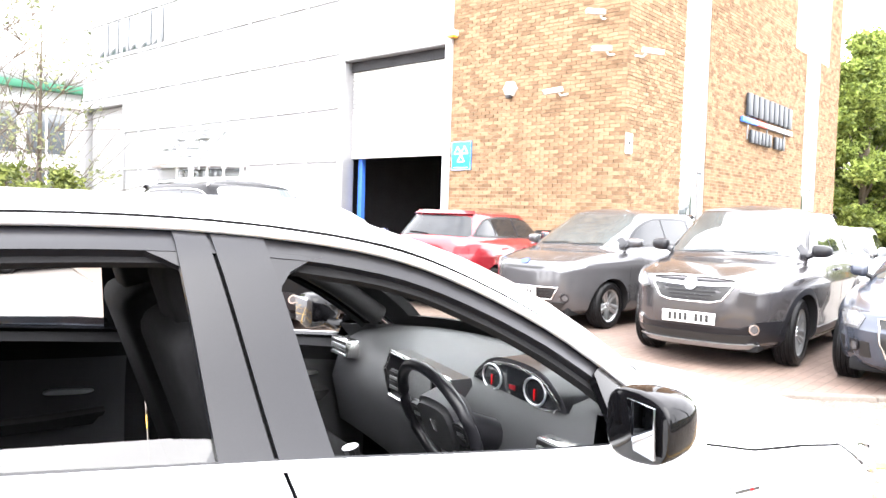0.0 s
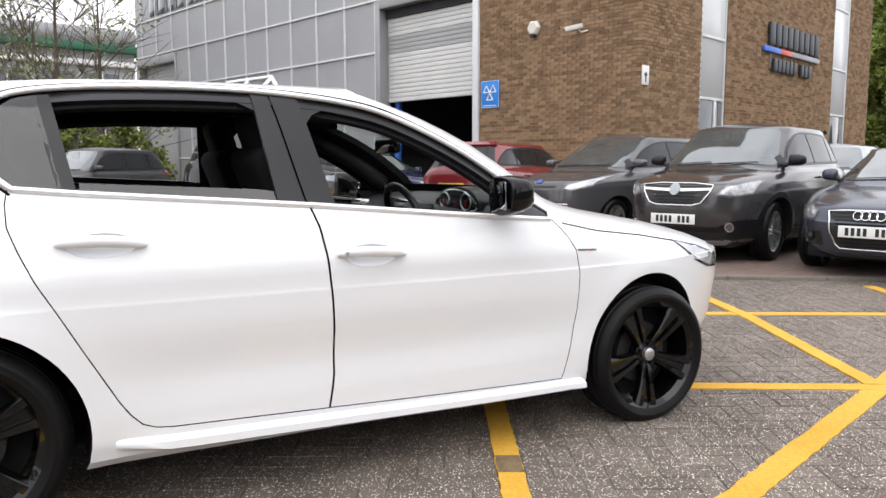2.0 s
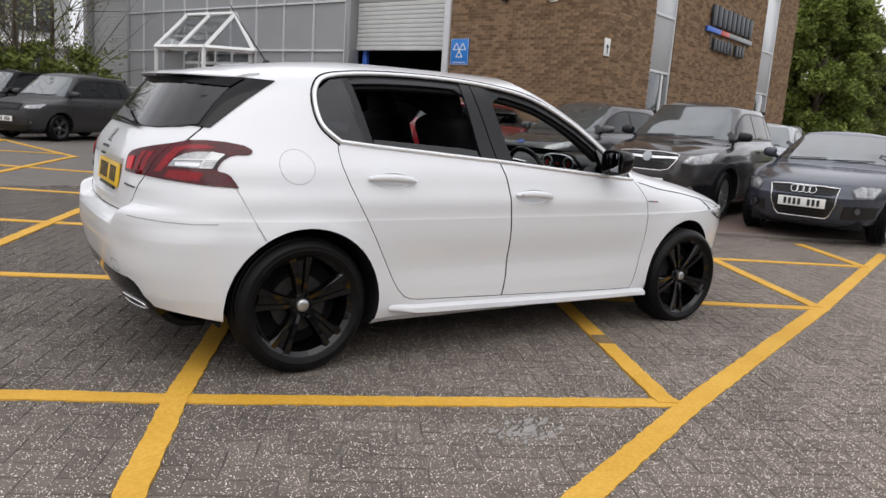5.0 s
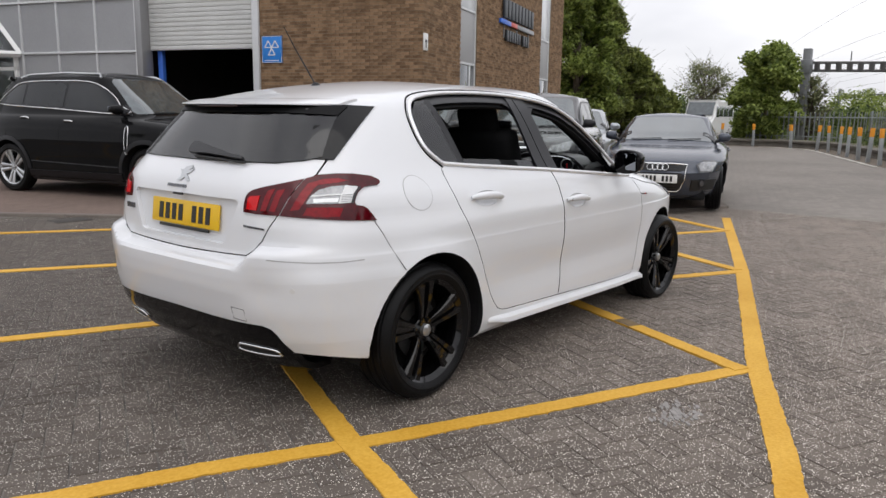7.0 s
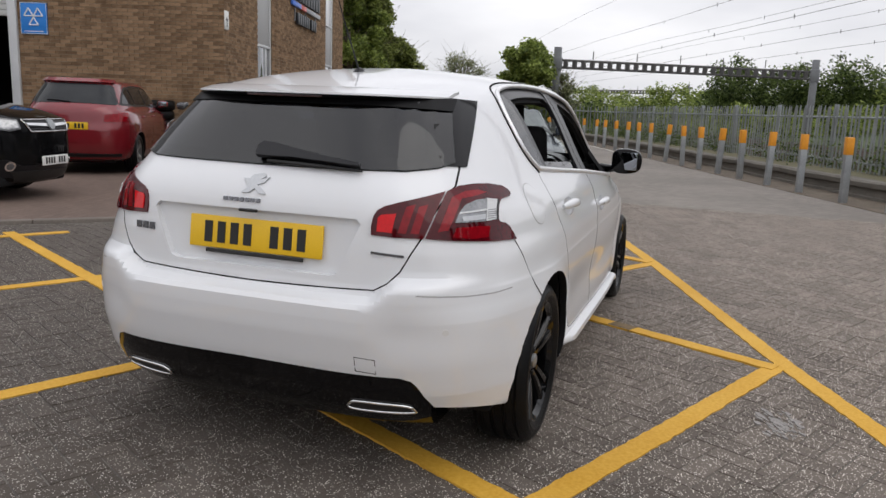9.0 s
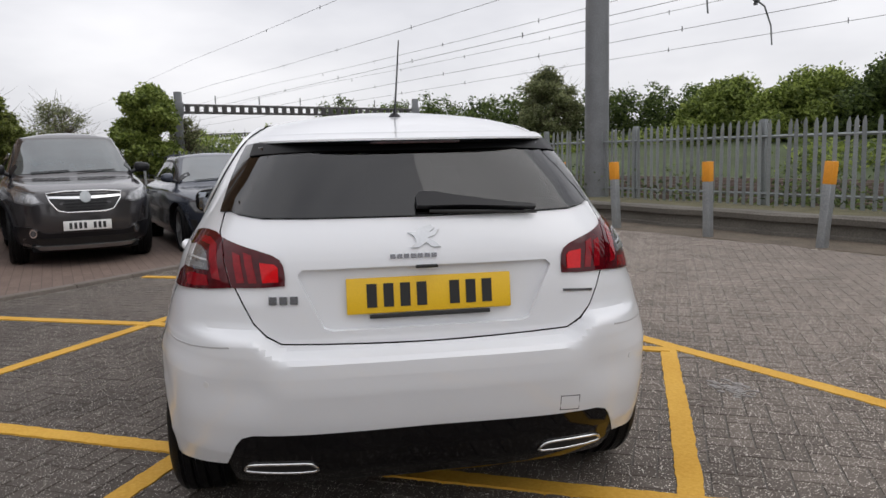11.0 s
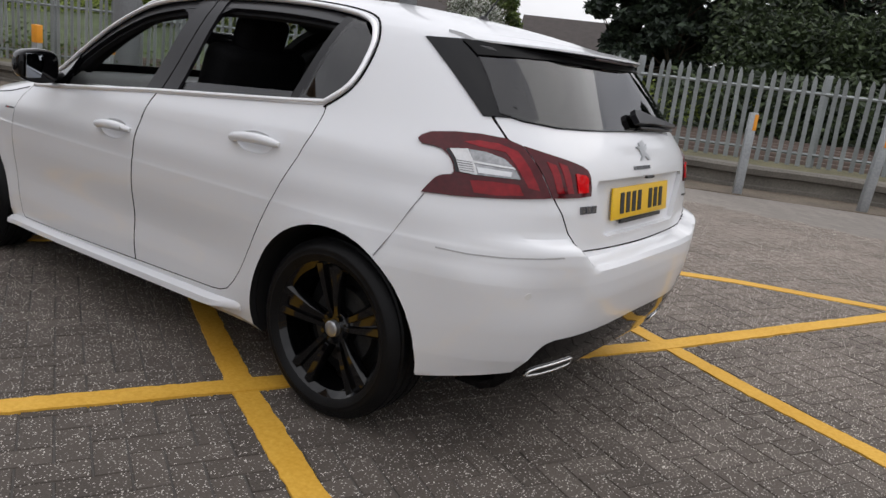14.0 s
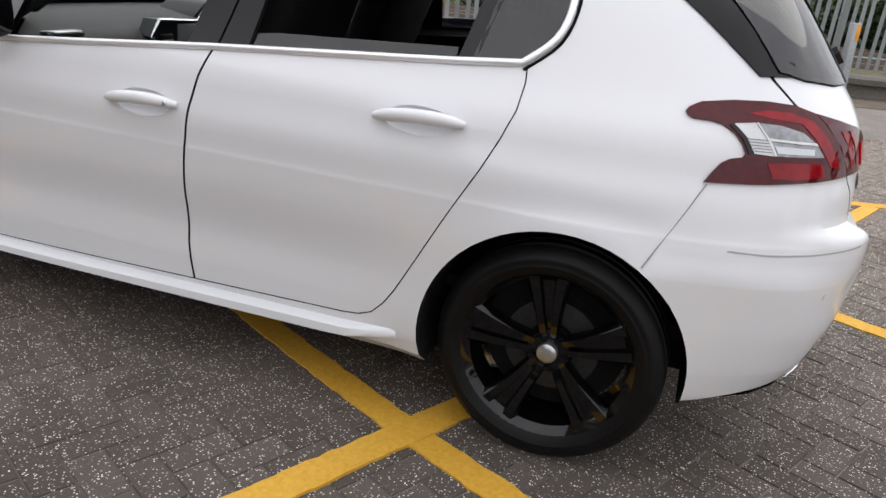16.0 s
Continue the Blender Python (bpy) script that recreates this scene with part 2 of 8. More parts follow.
def inset(poly, d):
    """A polygon moved inwards by d (outwards if negative)."""
    n = len(poly)
    area = sum(poly[i][0] * poly[(i + 1) % n][1] - poly[(i + 1) % n][0] * poly[i][1] for i in range(n))
    sg = 1 if area > 0 else -1
    out = []
    for i in range(n):
        p, q, r = Vector(poly[i - 1]), Vector(poly[i]), Vector(poly[(i + 1) % n])
        a, b = (q - p).normalized(), (r - q).normalized()
        na, nb = Vector((-a.y, a.x)) * sg, Vector((-b.y, b.x)) * sg
        h = na + nb
        k = d / max(0.35, h.length_squared / 2)
        out.append(tuple(q + h * k))
    return out


def spline(poly, steps=6, closed=True):
    """A smooth outline through the points."""
    n, out = len(poly), []
    P = [Vector(p) for p in poly]
    for i in range(n if closed else n - 1):
        p0, p1 = P[(i - 1) % n] if closed or i else P[i], P[i]
        p2, p3 = P[(i + 1) % n], (P[(i + 2) % n] if closed or i < n - 2 else P[(i + 1) % n])
        for k in range(steps):
            t = k / steps
            out.append(tuple(0.5 * (2 * p1 + (p2 - p0) * t + (2 * p0 - 5 * p1 + 4 * p2 - p3) * t * t + (3 * p1 - p0 - 3 * p2 + p3) * t ** 3)))
    if not closed:
        out.append(tuple(P[-1]))
    return out


def patch(poly, fn, off=0.003, thick=0.004, step=0.06):
    """A thin panel over a 2D outline, bent onto a surface; fn(a, b, offset) gives the place."""
    bm = bmesh.new()
    bm.faces.new([bm.verts.new((a, b, 0)) for a, b in poly])
    for ax in (0, 1):
        lo, hi = min(p[ax] for p in poly), max(p[ax] for p in poly)
        k = math.floor(lo / step) + 1
        while k * step < hi - 1e-4:
            co, no = [0, 0, 0], [0, 0, 0]
            co[ax], no[ax] = k * step, 1
            bmesh.ops.bisect_plane(bm, geom=list(bm.verts) + list(bm.edges) + list(bm.faces), plane_co=co, plane_no=no, dist=1e-5)
            k += 1
    flat = {v: (v.co.x, v.co.y) for v in bm.verts}
    top = {v: bm.verts.new(fn(*flat[v], off)) for v in flat}
    faces = list(bm.faces)
    border = [e for e in bm.edges if len(e.link_faces) == 1]
    loops = [(tuple(top[v] for v in f.verts), tuple(f.verts)) for f in faces]
    edges = [(e.verts[0], e.verts[1]) for e in border]
    low = {v: bm.verts.new(fn(*flat[v], off - thick)) for v in flat}
    for t, f in loops:
        bm.faces.new(t)
        bm.faces.new([low[v] for v in f][::-1])
    for a, b in edges:
        bm.faces.new((top[a], top[b], low[b], low[a]))
    bmesh.ops.delete(bm, geom=list(flat), context="VERTS")
    return bm


def pane(half_low, half_top, z0, z1, fn, off, thick, bow=0.03, cols=20, rows=12):
    """A curved glass pane in an even grid, with bowed upper and lower edges and rounded corners."""
    bm = bmesh.new()
    sheets = []
    for d in (off, off - thick):
        grid = []
        for j in range(rows + 1):
            t = j / rows
            line = []
            for i in range(cols + 1):
                s = 2 * i / cols - 1
                edge = min(1.0, max(0.0, (abs(2 * t - 1) - 0.86) / 0.14))
                half = (half_low + (half_top - half_low) * t) - 0.035 * edge ** 2
                lift = bow * (1 - s * s)
                line.append(bm.verts.new(fn(s * half, z0 + (z1 - z0) * t + lift * (0.7 - 0.4 * t), d)))
            grid.append(line)
        sheets.append(grid)
    A, B = sheets
    for j in range(rows):
        for i in range(cols):
            bm.faces.new((A[j][i], A[j][i + 1], A[j + 1][i + 1], A[j + 1][i]))
            bm.faces.new((B[j + 1][i], B[j + 1][i + 1], B[j][i + 1], B[j][i]))
    rim = [(0, i) for i in range(cols)] + [(j, cols) for j in range(rows)] + [(rows, cols - i) for i in range(cols)] + [(rows - j, 0) for j in range(rows)]
    for a, b in zip(rim, rim[1:] + rim[:1]):
        bm.faces.new((A[a[0]][a[1]], B[a[0]][a[1]], B[b[0]][b[1]], A[b[0]][b[1]]))
    bmesh.ops.recalc_face_normals(bm, faces=bm.faces)
    return bm


def dense(poly, step=0.05):
    """The closed outline with points no further apart than step."""
    out = []
    for a, b in zip(poly, poly[1:] + poly[:1]):
        a, b = Vector(a), Vector(b)
        k = max(1, math.ceil((b - a).length / step))
        out += [tuple(a.lerp(b, i / k)) for i in range(k)]
    return out


def ribbon(line, width):
    """A narrow 2D outline along a line."""
    L, R = [], []
    n = len(line)
    for i, p in enumerate(line):
        a, b = Vector(line[max(0, i - 1)]), Vector(line[min(n - 1, i + 1)])
        d = (b - a).normalized()
        nn = Vector((-d.y, d.x)) * (width / 2)
        L.append(tuple(Vector(p) + nn))
        R.append(tuple(Vector(p) - nn))
    return L + R[::-1]


# ---- car bodies ----
class Shape:
    """A car's outer skin as horizontal slices: rear, front and half width at each height, with rounded plan corners."""

    def __init__(self, rows, xc, nr=5.0, nf=3.2, wheels=(0.0, 2.62), sculpt=1.0, wr=0.36, hub=0.315, shelf=False):
        self.rows = np.array(rows, float)
        self.shelf = shelf
        self.xc, self.nr, self.nf, self.wheels, self.sculpt, self.wr, self.hub = xc, nr, nf, wheels, sculpt, wr, hub

    def at(self, z):
        r = self.rows
        return tuple(float(np.interp(z, r[:, 0], r[:, k])) for k in (1, 2, 3))

    def straight(self, z):
        """How far the flank runs straight behind the middle before it rounds into the bumper."""
        return min(1.0, max(0.0, (0.85 - z) / 0.22)) if self.shelf else 0.0

    def exps(self, z):
        top = self.rows[-1, 0]
        k = min(1.0, max(0.0, (z - top * 0.62) / (top * 0.38)))
        return self.nr - self.straight(z) + (3.0 - self.nr) * k ** 2, self.nf + (2.8 - self.nf) * k

    def form(self, x, z):
        """Flanks: a hollow over the sills, a shoulder, and swollen arches."""
        s = 0.0
        a, b = self.wheels
        if z < self.rows[-1, 0] * 0.72:
            mid = 1 / (1 + math.exp(-(x - a - 0.45) * 9)) / (1 + math.exp((x - b + 0.45) * 9))
            s -= 0.016 * mid * math.exp(-((z - 0.47) / 0.10) ** 2)
            s += 0.007 * math.exp(-((z - 0.80) / 0.05) ** 2)
            for w in (a, b):
                d = math.hypot(x - w, z - self.hub)
                s += 0.014 * math.exp(-((d - self.wr) / 0.06) ** 2)
        return s * self.sculpt

    def shift(self, y, z):
        """The bumper shelf climbs towards the corners: how far the rear moves there."""
        if not self.shelf or not 0.48 < z < 0.86:
            return 0.0
        k = min(1.0, max(0.0, (abs(y) - 0.44) / 0.11))
        fade = min(1.0, (z - 0.48) / 0.12)
        climb = (self.at(z - 0.066 * k * k * (3 - 2 * k))[0] - self.at(z)[0]) * fade * fade * (3 - 2 * fade)
        even = float(np.interp(z, (0.48, 0.60, 0.72, 0.86), (self.at(0.48)[0], -0.764, -0.738, self.at(0.86)[0]))) - self.at(z)[0]
        f = min(1.0, max(0.0, (abs(y) - 0.60) / 0.20))
        f = f * f * (3 - 2 * f)
        return climb * (1 - f) + even * f

    def side(self, x, z):
        xr, xf, w = self.at(z)
        er, ef = self.exps(z)
        a, n = (xf - self.xc, ef) if x > self.xc else (self.xc - xr, er)
        r0 = 0.0 if x > self.xc else self.straight(z)
        u = min(1.0, max(0.0, abs(x - self.xc) - r0) / max(a - r0, 1e-6))
        v = max(0.0, 1 - u ** n) ** (1 / n)
        return w * v + self.form(x, z) * v ** 3

    def end(self, y, z, front=False):
        xr, xf, w = self.at(z)
        er, ef = self.exps(z)
        a, n = (xf - self.xc, ef) if front else (xr - self.xc, er)
        v = min(1.0, abs(y) / max(w, 1e-6))
        u = max(0.0, 1 - v ** n) ** (1 / n)
        r0 = 0.0 if front else self.straight(z)
        return self.xc - r0 + (a + r0) * u + (0 if front else self.shift(y, z) * u)

    def on_side(self, sg):
        def fn(x, z, off):
            y = self.side(x, z)
            dx = (self.side(x + 0.01, z) - self.side(x - 0.01, z)) / 0.02
            dz = (self.side(x, z + 0.01) - self.side(x, z - 0.01)) / 0.02
            nrm = Vector((-dx, 1, -dz)).normalized()
            p = Vector((x, y, z)) + nrm * off
            return (p.x, sg * p.y, p.z)
        return fn

    def on_end(self, front=False):
        def fn(y, z, off):
            x = self.end(y, z, front)
            sg = 1 if front else -1
            dy = (self.end(y + 0.01, z, front) - self.end(y - 0.01, z, front)) / 0.02
            dz = (self.end(y, z + 0.01, front) - self.end(y, z - 0.01, front)) / 0.02
            nrm = Vector((1, -dy, -dz)).normalized() * sg
            return Vector((x, y, z)) + nrm * off
        return fn

    def around(self, sg, front=False):
        """A map by the way round the corner from the middle of an end (s) and the height."""
        cache = {}

        def line(z):
            key = round(z, 3)
            if key not in cache:
                xr, xf, w = self.at(z)
                er, ef = self.exps(z)
                a, n = (xf - self.xc, ef) if front else (xr - self.xc, er)
                k = 0.5 ** (1 / n)
                vs = [k * i / 40 for i in range(41)]
                r0 = 0.0 if front else self.straight(z)
                pts = [(self.xc - r0 + (a + r0) * max(0.0, 1 - v ** n) ** (1 / n), w * v) for v in vs]
                us = [max(0.0, k - k * i / 40) for i in range(1, 41)]
                pts += [(self.xc - r0 + (a + r0) * u, w * max(0.0, 1 - u ** n) ** (1 / n)) for u in us]
                pts = [(x + (0 if front else self.shift(y, z) * (x - self.xc) / a), y + self.form(x, z) * (y / max(w, 1e-6)) ** 3) for x, y in pts]
                s = np.concatenate([[0], np.cumsum([math.dist(p, q) for p, q in zip(pts, pts[1:])])])
                cache[key] = (s, np.array(pts))
            return cache[key]

        def place(s, z):
            S, P = line(z)
            return Vector((float(np.interp(s, S, P[:, 0])), float(np.interp(s, S, P[:, 1])), z))

        def fn(s, z, off):
            p = place(s, z)
            ds, dz = place(s + 0.01, z) - place(s - 0.01, z), place(s, z + 0.01) - place(s, z - 0.01)
            nrm = ds.cross(dz).normalized()
            if nrm.y * 1 + nrm.x * (1 if front else -1) < 0:
                nrm = -nrm
            p = p + nrm * off
            return (p.x, sg * p.y, p.z)
        return fn

    def solid(self, levels=None, seg=15, shrink=0.0, index=0):
        """The closed skin; shrink moves it inwards along its normals."""
        zs = levels
        if zs is None:
            lo, hi = self.rows[0, 0], self.rows[-1, 0]
            zs = sorted(set([float(z) for z in self.rows[:-1, 0]] + [lo + (hi - lo) * k / 40 for k in range(40)]))
            zs = [z for i, z in enumerate(zs) if i == 0 or z - zs[i - 1] > 0.004 or z in self.rows[:, 0]]
        bm = bmesh.new()
        rings = []
        for z in zs:
            xr, xf, w = self.at(z)
            er, ef = self.exps(z)
            quarter = {}
            for end, (a, n) in {"r": (xr - self.xc, er), "f": (xf - self.xc, ef)}.items():
                k = 0.5 ** (1 / n)
                pts = [(k * i / seg, None) for i in range(seg + 1)]
                pts = [(u, max(0.0, 1 - u ** n) ** (1 / n)) for u, _ in pts] + [(max(0.0, 1 - max(0.0, k - k * i / seg) ** n) ** (1 / n), max(0.0, k - k * i / seg)) for i in range(1, seg + 1)]
                quarter[end] = [(self.xc + a * u, w * v) for u, v in pts]
                r0 = self.straight(z) if end == "r" else 0.0
                if r0:
                    k = 0.5 ** (1 / self.nr)
                    V = lambda u: max(0.0, 1 - (max(0.0, -a * u - r0) / (-a - r0)) ** n) ** (1 / n)
                    q = [(self.xc + a * k * i / seg, w * V(k * i / seg)) for i in range(seg + 1)]
                    for i in range(1, seg + 1):
                        v = V(k) * (1 - i / seg)
                        q.append((self.xc - r0 + (a + r0) * max(0.0, 1 - v ** n) ** (1 / n), w * v))
                    quarter[end] = q
            half = quarter["r"][::-1] + quarter["f"][1:]
            full = [(x, y) for x, y in half] + [(x, -y) for x, y in half[-2:0:-1]]
            ring = []
            for x, y in full:
                v = abs(y) / max(w, 1e-6)
                x += 0 if x > self.xc else self.shift(y, z) * (x - self.xc) / (xr - self.xc)
                yy = abs(y) + self.form(x, z) * v ** 3 if v > 0.01 else 0
                ring.append(bm.verts.new((x, math.copysign(yy, y) if v > 0.01 else 0.0, z)))
            rings.append(ring)
        n = len(rings[0])
        for A, B in zip(rings, rings[1:]):
            for k in range(n):
                bm.faces.new((A[k], A[(k + 1) % n], B[(k + 1) % n], B[k]))
        bm.faces.new(rings[0][::-1])
        z = self.rows[-1, 0]
        tip = bm.verts.new(((self.rows[-1, 1] + self.rows[-1, 2]) / 2, 0, z))
        for k in range(n):
            bm.faces.new((rings[-1][k], rings[-1][(k + 1) % n], tip))
        bmesh.ops.recalc_face_normals(bm, faces=bm.faces)
        bm.normal_update()
        if shrink:
            for v, nn in [(v, v.normal.copy()) for v in bm.verts]:
                v.co -= nn * shrink
        for f in bm.faces:
            f.material_index = index
        return raw(bm)


def cylinder_y(x, z, r, y0, y1, sides=56, index=1):
    return prism([(x + r * math.cos(2 * math.pi * k / sides), z + r * math.sin(2 * math.pi * k / sides)) for k in range(sides)], "y", y0, y1, index)


def wheel(parent, x, y, z, r, out, rim_mat, spokes=5, rim_r=0.232, width=0.215, twin=True, turn=0.0, cap=SILVER, broad=False):
    """A road wheel: tyre, dished rim with spokes, bolts, hub cap and brake disc. out: +1 or -1, the side its face looks to."""
    hub = new("wheel")
    hub.parent = parent
    hub.matrix_local = pose(x, y, z, 0, 0, 0 if out > 0 else 180) @ pose(0, 0, 0, 0, turn, 0)
    w = width / 2
    bm = lathe(bmesh.new(), [(rim_r - 0.005, -w * 0.8), (rim_r + 0.008, -w * 0.92), (r - 0.035, -w), (r - 0.012, -w * 0.86), (r - 0.002, -w * 0.68), (r - 0.009, -w * 0.62), (r - 0.009, -w * 0.55), (r, -w * 0.50), (r, -w * 0.24), (r - 0.009, -w * 0.20), (r - 0.009, -w * 0.12), (r, -w * 0.07), (r, w * 0.17), (r - 0.009, w * 0.21), (r - 0.009, w * 0.29), (r, w * 0.34), (r - 0.001, w * 0.56), (r - 0.008, w * 0.60), (r - 0.008, w * 0.66), (r - 0.003, w * 0.70), (r - 0.012, w * 0.86),
                             (r - 0.030, w * 0.985), (r - 0.034, w * 1.01), (r - 0.040, w * 1.0), (rim_r + 0.034, w * 1.0), (rim_r + 0.03, w * 1.015), (rim_r + 0.024, w * 0.985), (rim_r + 0.006, w * 0.9), (rim_r - 0.006, w * 0.78), (rim_r - 0.02, 0), (rim_r - 0.005, -w * 0.8)], sides=64)
    part("tyre", bm, RUBBER, hub, "black rubber tyre", 50)
    bm = lathe(bmesh.new(), [(rim_r - 0.012, -w * 0.7), (rim_r - 0.022, 0.0), (rim_r - 0.018, w * 0.7), (rim_r - 0.004, w * 0.82), (rim_r + 0.007, w * 0.9), (rim_r + 0.007, w * 0.82),
                             (rim_r + 0.002, w * 0.6), (rim_r - 0.006, -w * 0.7), (rim_r - 0.012, -w * 0.7)], sides=56)
    for k in range(spokes):
        a = 2 * math.pi * k / spokes + math.pi / 2
        if broad:
            # a wide spoke with raised edges and a channel down its middle
            rows_ = []
            for rr, hw, g, hy in ((0.030, 0.024, 0.003, w * 0.46), (0.062, 0.029, 0.006, w * 0.58), (0.115, 0.037, 0.012, w * 0.70), (0.175, 0.050, 0.018, w * 0.78), (rim_r - 0.002, 0.066, 0.025, w * 0.83)):
                prof = [(-hw, hy - 0.036), (-hw, hy - 0.010), (-hw * 0.80, hy), (-g, hy - 0.002), (-g * 0.7, hy - 0.016), (g * 0.7, hy - 0.016), (g, hy - 0.002), (hw * 0.80, hy), (hw, hy - 0.010), (hw, hy - 0.036)]
                rows_.append([bm.verts.new((rr * math.cos(a) - q * math.sin(a), h, rr * math.sin(a) + q * math.cos(a))) for q, h in prof])
            for A, B in zip(rows_, rows_[1:]):
                for i in range(10):
                    bm.faces.new((A[i], A[(i + 1) % 10], B[(i + 1) % 10], B[i]))
            bm.faces.new(rows_[0])
            bm.faces.new(rows_[-1])
        for side in (() if broad else (-1, 1) if twin else (0,)):
            sec = []
            for rr, hw, hy, th in ((0.035, 0.020, w * 0.52, 0.03), (0.10, 0.0205, w * 0.66, 0.03), (0.17, 0.026, w * 0.74, 0.03), (rim_r - 0.004, 0.034, w * 0.80, 0.03)):
                mid = side * (0.016 + rr * 0.105)
                if not twin:
                    hw = hw * 1.6
                sec.append([(rr, mid - hw, hy - th), (rr, mid - hw, hy - 0.007), (rr, mid - hw * 0.6, hy), (rr, mid + hw * 0.6, hy - (0.0 if twin else 0)), (rr, mid + hw, hy - 0.007), (rr, mid + hw, hy - th)])
            rows_ = [[bm.verts.new((p * math.cos(a) - q * math.sin(a), h, p * math.sin(a) + q * math.cos(a))) for p, q, h in s] for s in sec]
            for A, B in zip(rows_, rows_[1:]):
                for i in range(6):
                    bm.faces.new((A[i], A[(i + 1) % 6], B[(i + 1) % 6], B[i]))
            bm.faces.new(rows_[0])
            bm.faces.new(rows_[-1])
    lathe(bm, [(0.0, w * 0.5), (0.06, w * 0.5), (0.068, w * 0.4), (0.066, w * 0.1), (0.0, w * 0.1)], sides=32)
    for k in range(5):
        a = 2 * math.pi * (k + 0.5) / 5 + math.pi / 2
        b2 = lathe(bmesh.new(), [(0.0, w * 0.62), (0.008, w * 0.62), (0.010, w * 0.58), (0.010, w * 0.4)], Matrix.Translation((0.046 * math.cos(a), 0, 0.046 * math.sin(a))), 10)
        tmp = raw(b2)
        bm.from_mesh(tmp)
        bpy.data.meshes.remove(tmp)
    part("rim", bm, rim_mat, hub, angle=40)
    part("hub_cap", lathe(bmesh.new(), [(0.0, w * 0.72), (0.02, w * 0.71), (0.028, w * 0.66), (0.029, w * 0.5), (0.0, w * 0.5)], sides=28), cap, hub, "round silver hub cap")
    part("brake_disc", lathe(bmesh.new(), [(0.07, w * 0.1), (0.135, w * 0.1), (0.135, -0.03), (0.07, -0.03)], sides=36), DISC, hub, "dull grey brake disc")
    part("dust_shield", lathe(bmesh.new(), [(0.0, -0.035), (rim_r - 0.03, -0.035), (rim_r - 0.03, -0.045), (0.0, -0.045)], sides=36), INTERIOR, hub, "black dust shield")
    return hub


def plate_bars(parent, m, w, h, material, n, label, size=None):
    """A number plate whose characters are plain bars."""
    pl = part("number_plate", boxed(-w / 2, w / 2, -0.004, 0.004, -h / 2, h / 2, 0.003), material, parent, label)
    pl.matrix_local = m
    cw = w * 0.80 / n
    for i in range(n):
        if i == 4:
            continue
        x = -w * 0.40 + cw * (i + 0.5)
        part("plate_bar", boxed(x - cw * 0.30, x + cw * 0.30, -0.0065, -0.004, -h * 0.33, h * 0.33), INK, pl)
    return pl


# ---- the white hatchback ----
HATCH = [
    (0.200, -0.560, 3.220, 0.835), (0.230, -0.615, 3.300, 0.868), (0.280, -0.670, 3.370, 0.882), (0.360, -0.720, 3.420, 0.888), (0.460, -0.752, 3.450, 0.892),
    (0.560, -0.774, 3.470, 0.896), (0.615, -0.778, 3.472, 0.899), (0.656, -0.776, 3.471, 0.900), (0.671, -0.764, 3.470, 0.900), (0.680, -0.740, 3.469, 0.900),
    (0.688, -0.716, 3.468, 0.900), (0.700, -0.710, 3.466, 0.900), (0.714, -0.709, 3.459, 0.900), (0.717, -0.708, 3.432, 0.899), (0.726, -0.708, 3.418, 0.898),
    (0.736, -0.707, 3.405, 0.897), (0.746, -0.707, 3.383, 0.896), (0.756, -0.706, 3.353, 0.895), (0.780, -0.705, 3.278, 0.892), (0.820, -0.702, 3.128, 0.886),
    (0.860, -0.698, 2.940, 0.878), (0.900, -0.694, 2.707, 0.868), (0.930, -0.690, 2.533, 0.858), (0.955, -0.686, 2.424, 0.846), (0.975, -0.680, 2.367, 0.834),
    (0.990, -0.674, 2.332, 0.824), (1.010, -0.664, 2.304, 0.811), (1.040, -0.645, 2.266, 0.793), (1.080, -0.615, 2.220, 0.772), (1.150, -0.565, 2.110, 0.738),
    (1.220, -0.515, 1.985, 0.705), (1.280, -0.470, 1.850, 0.674), (1.318, -0.440, 1.750, 0.652), (1.330, -0.425, 1.715, 0.644), (1.345, -0.370, 1.665, 0.638),
    (1.360, -0.300, 1.610, 0.628), (1.380, -0.200, 1.530, 0.610), (1.400, -0.085, 1.430, 0.582), (1.417, 0.020, 1.320, 0.540), (1.434, 0.140, 1.180, 0.468),
    (1.448, 0.270, 1.070, 0.380), (1.460, 0.400, 0.960, 0.260), (1.467, 0.520, 0.860, 0.150), (1.470, 0.690, 0.700, 0.010),
]


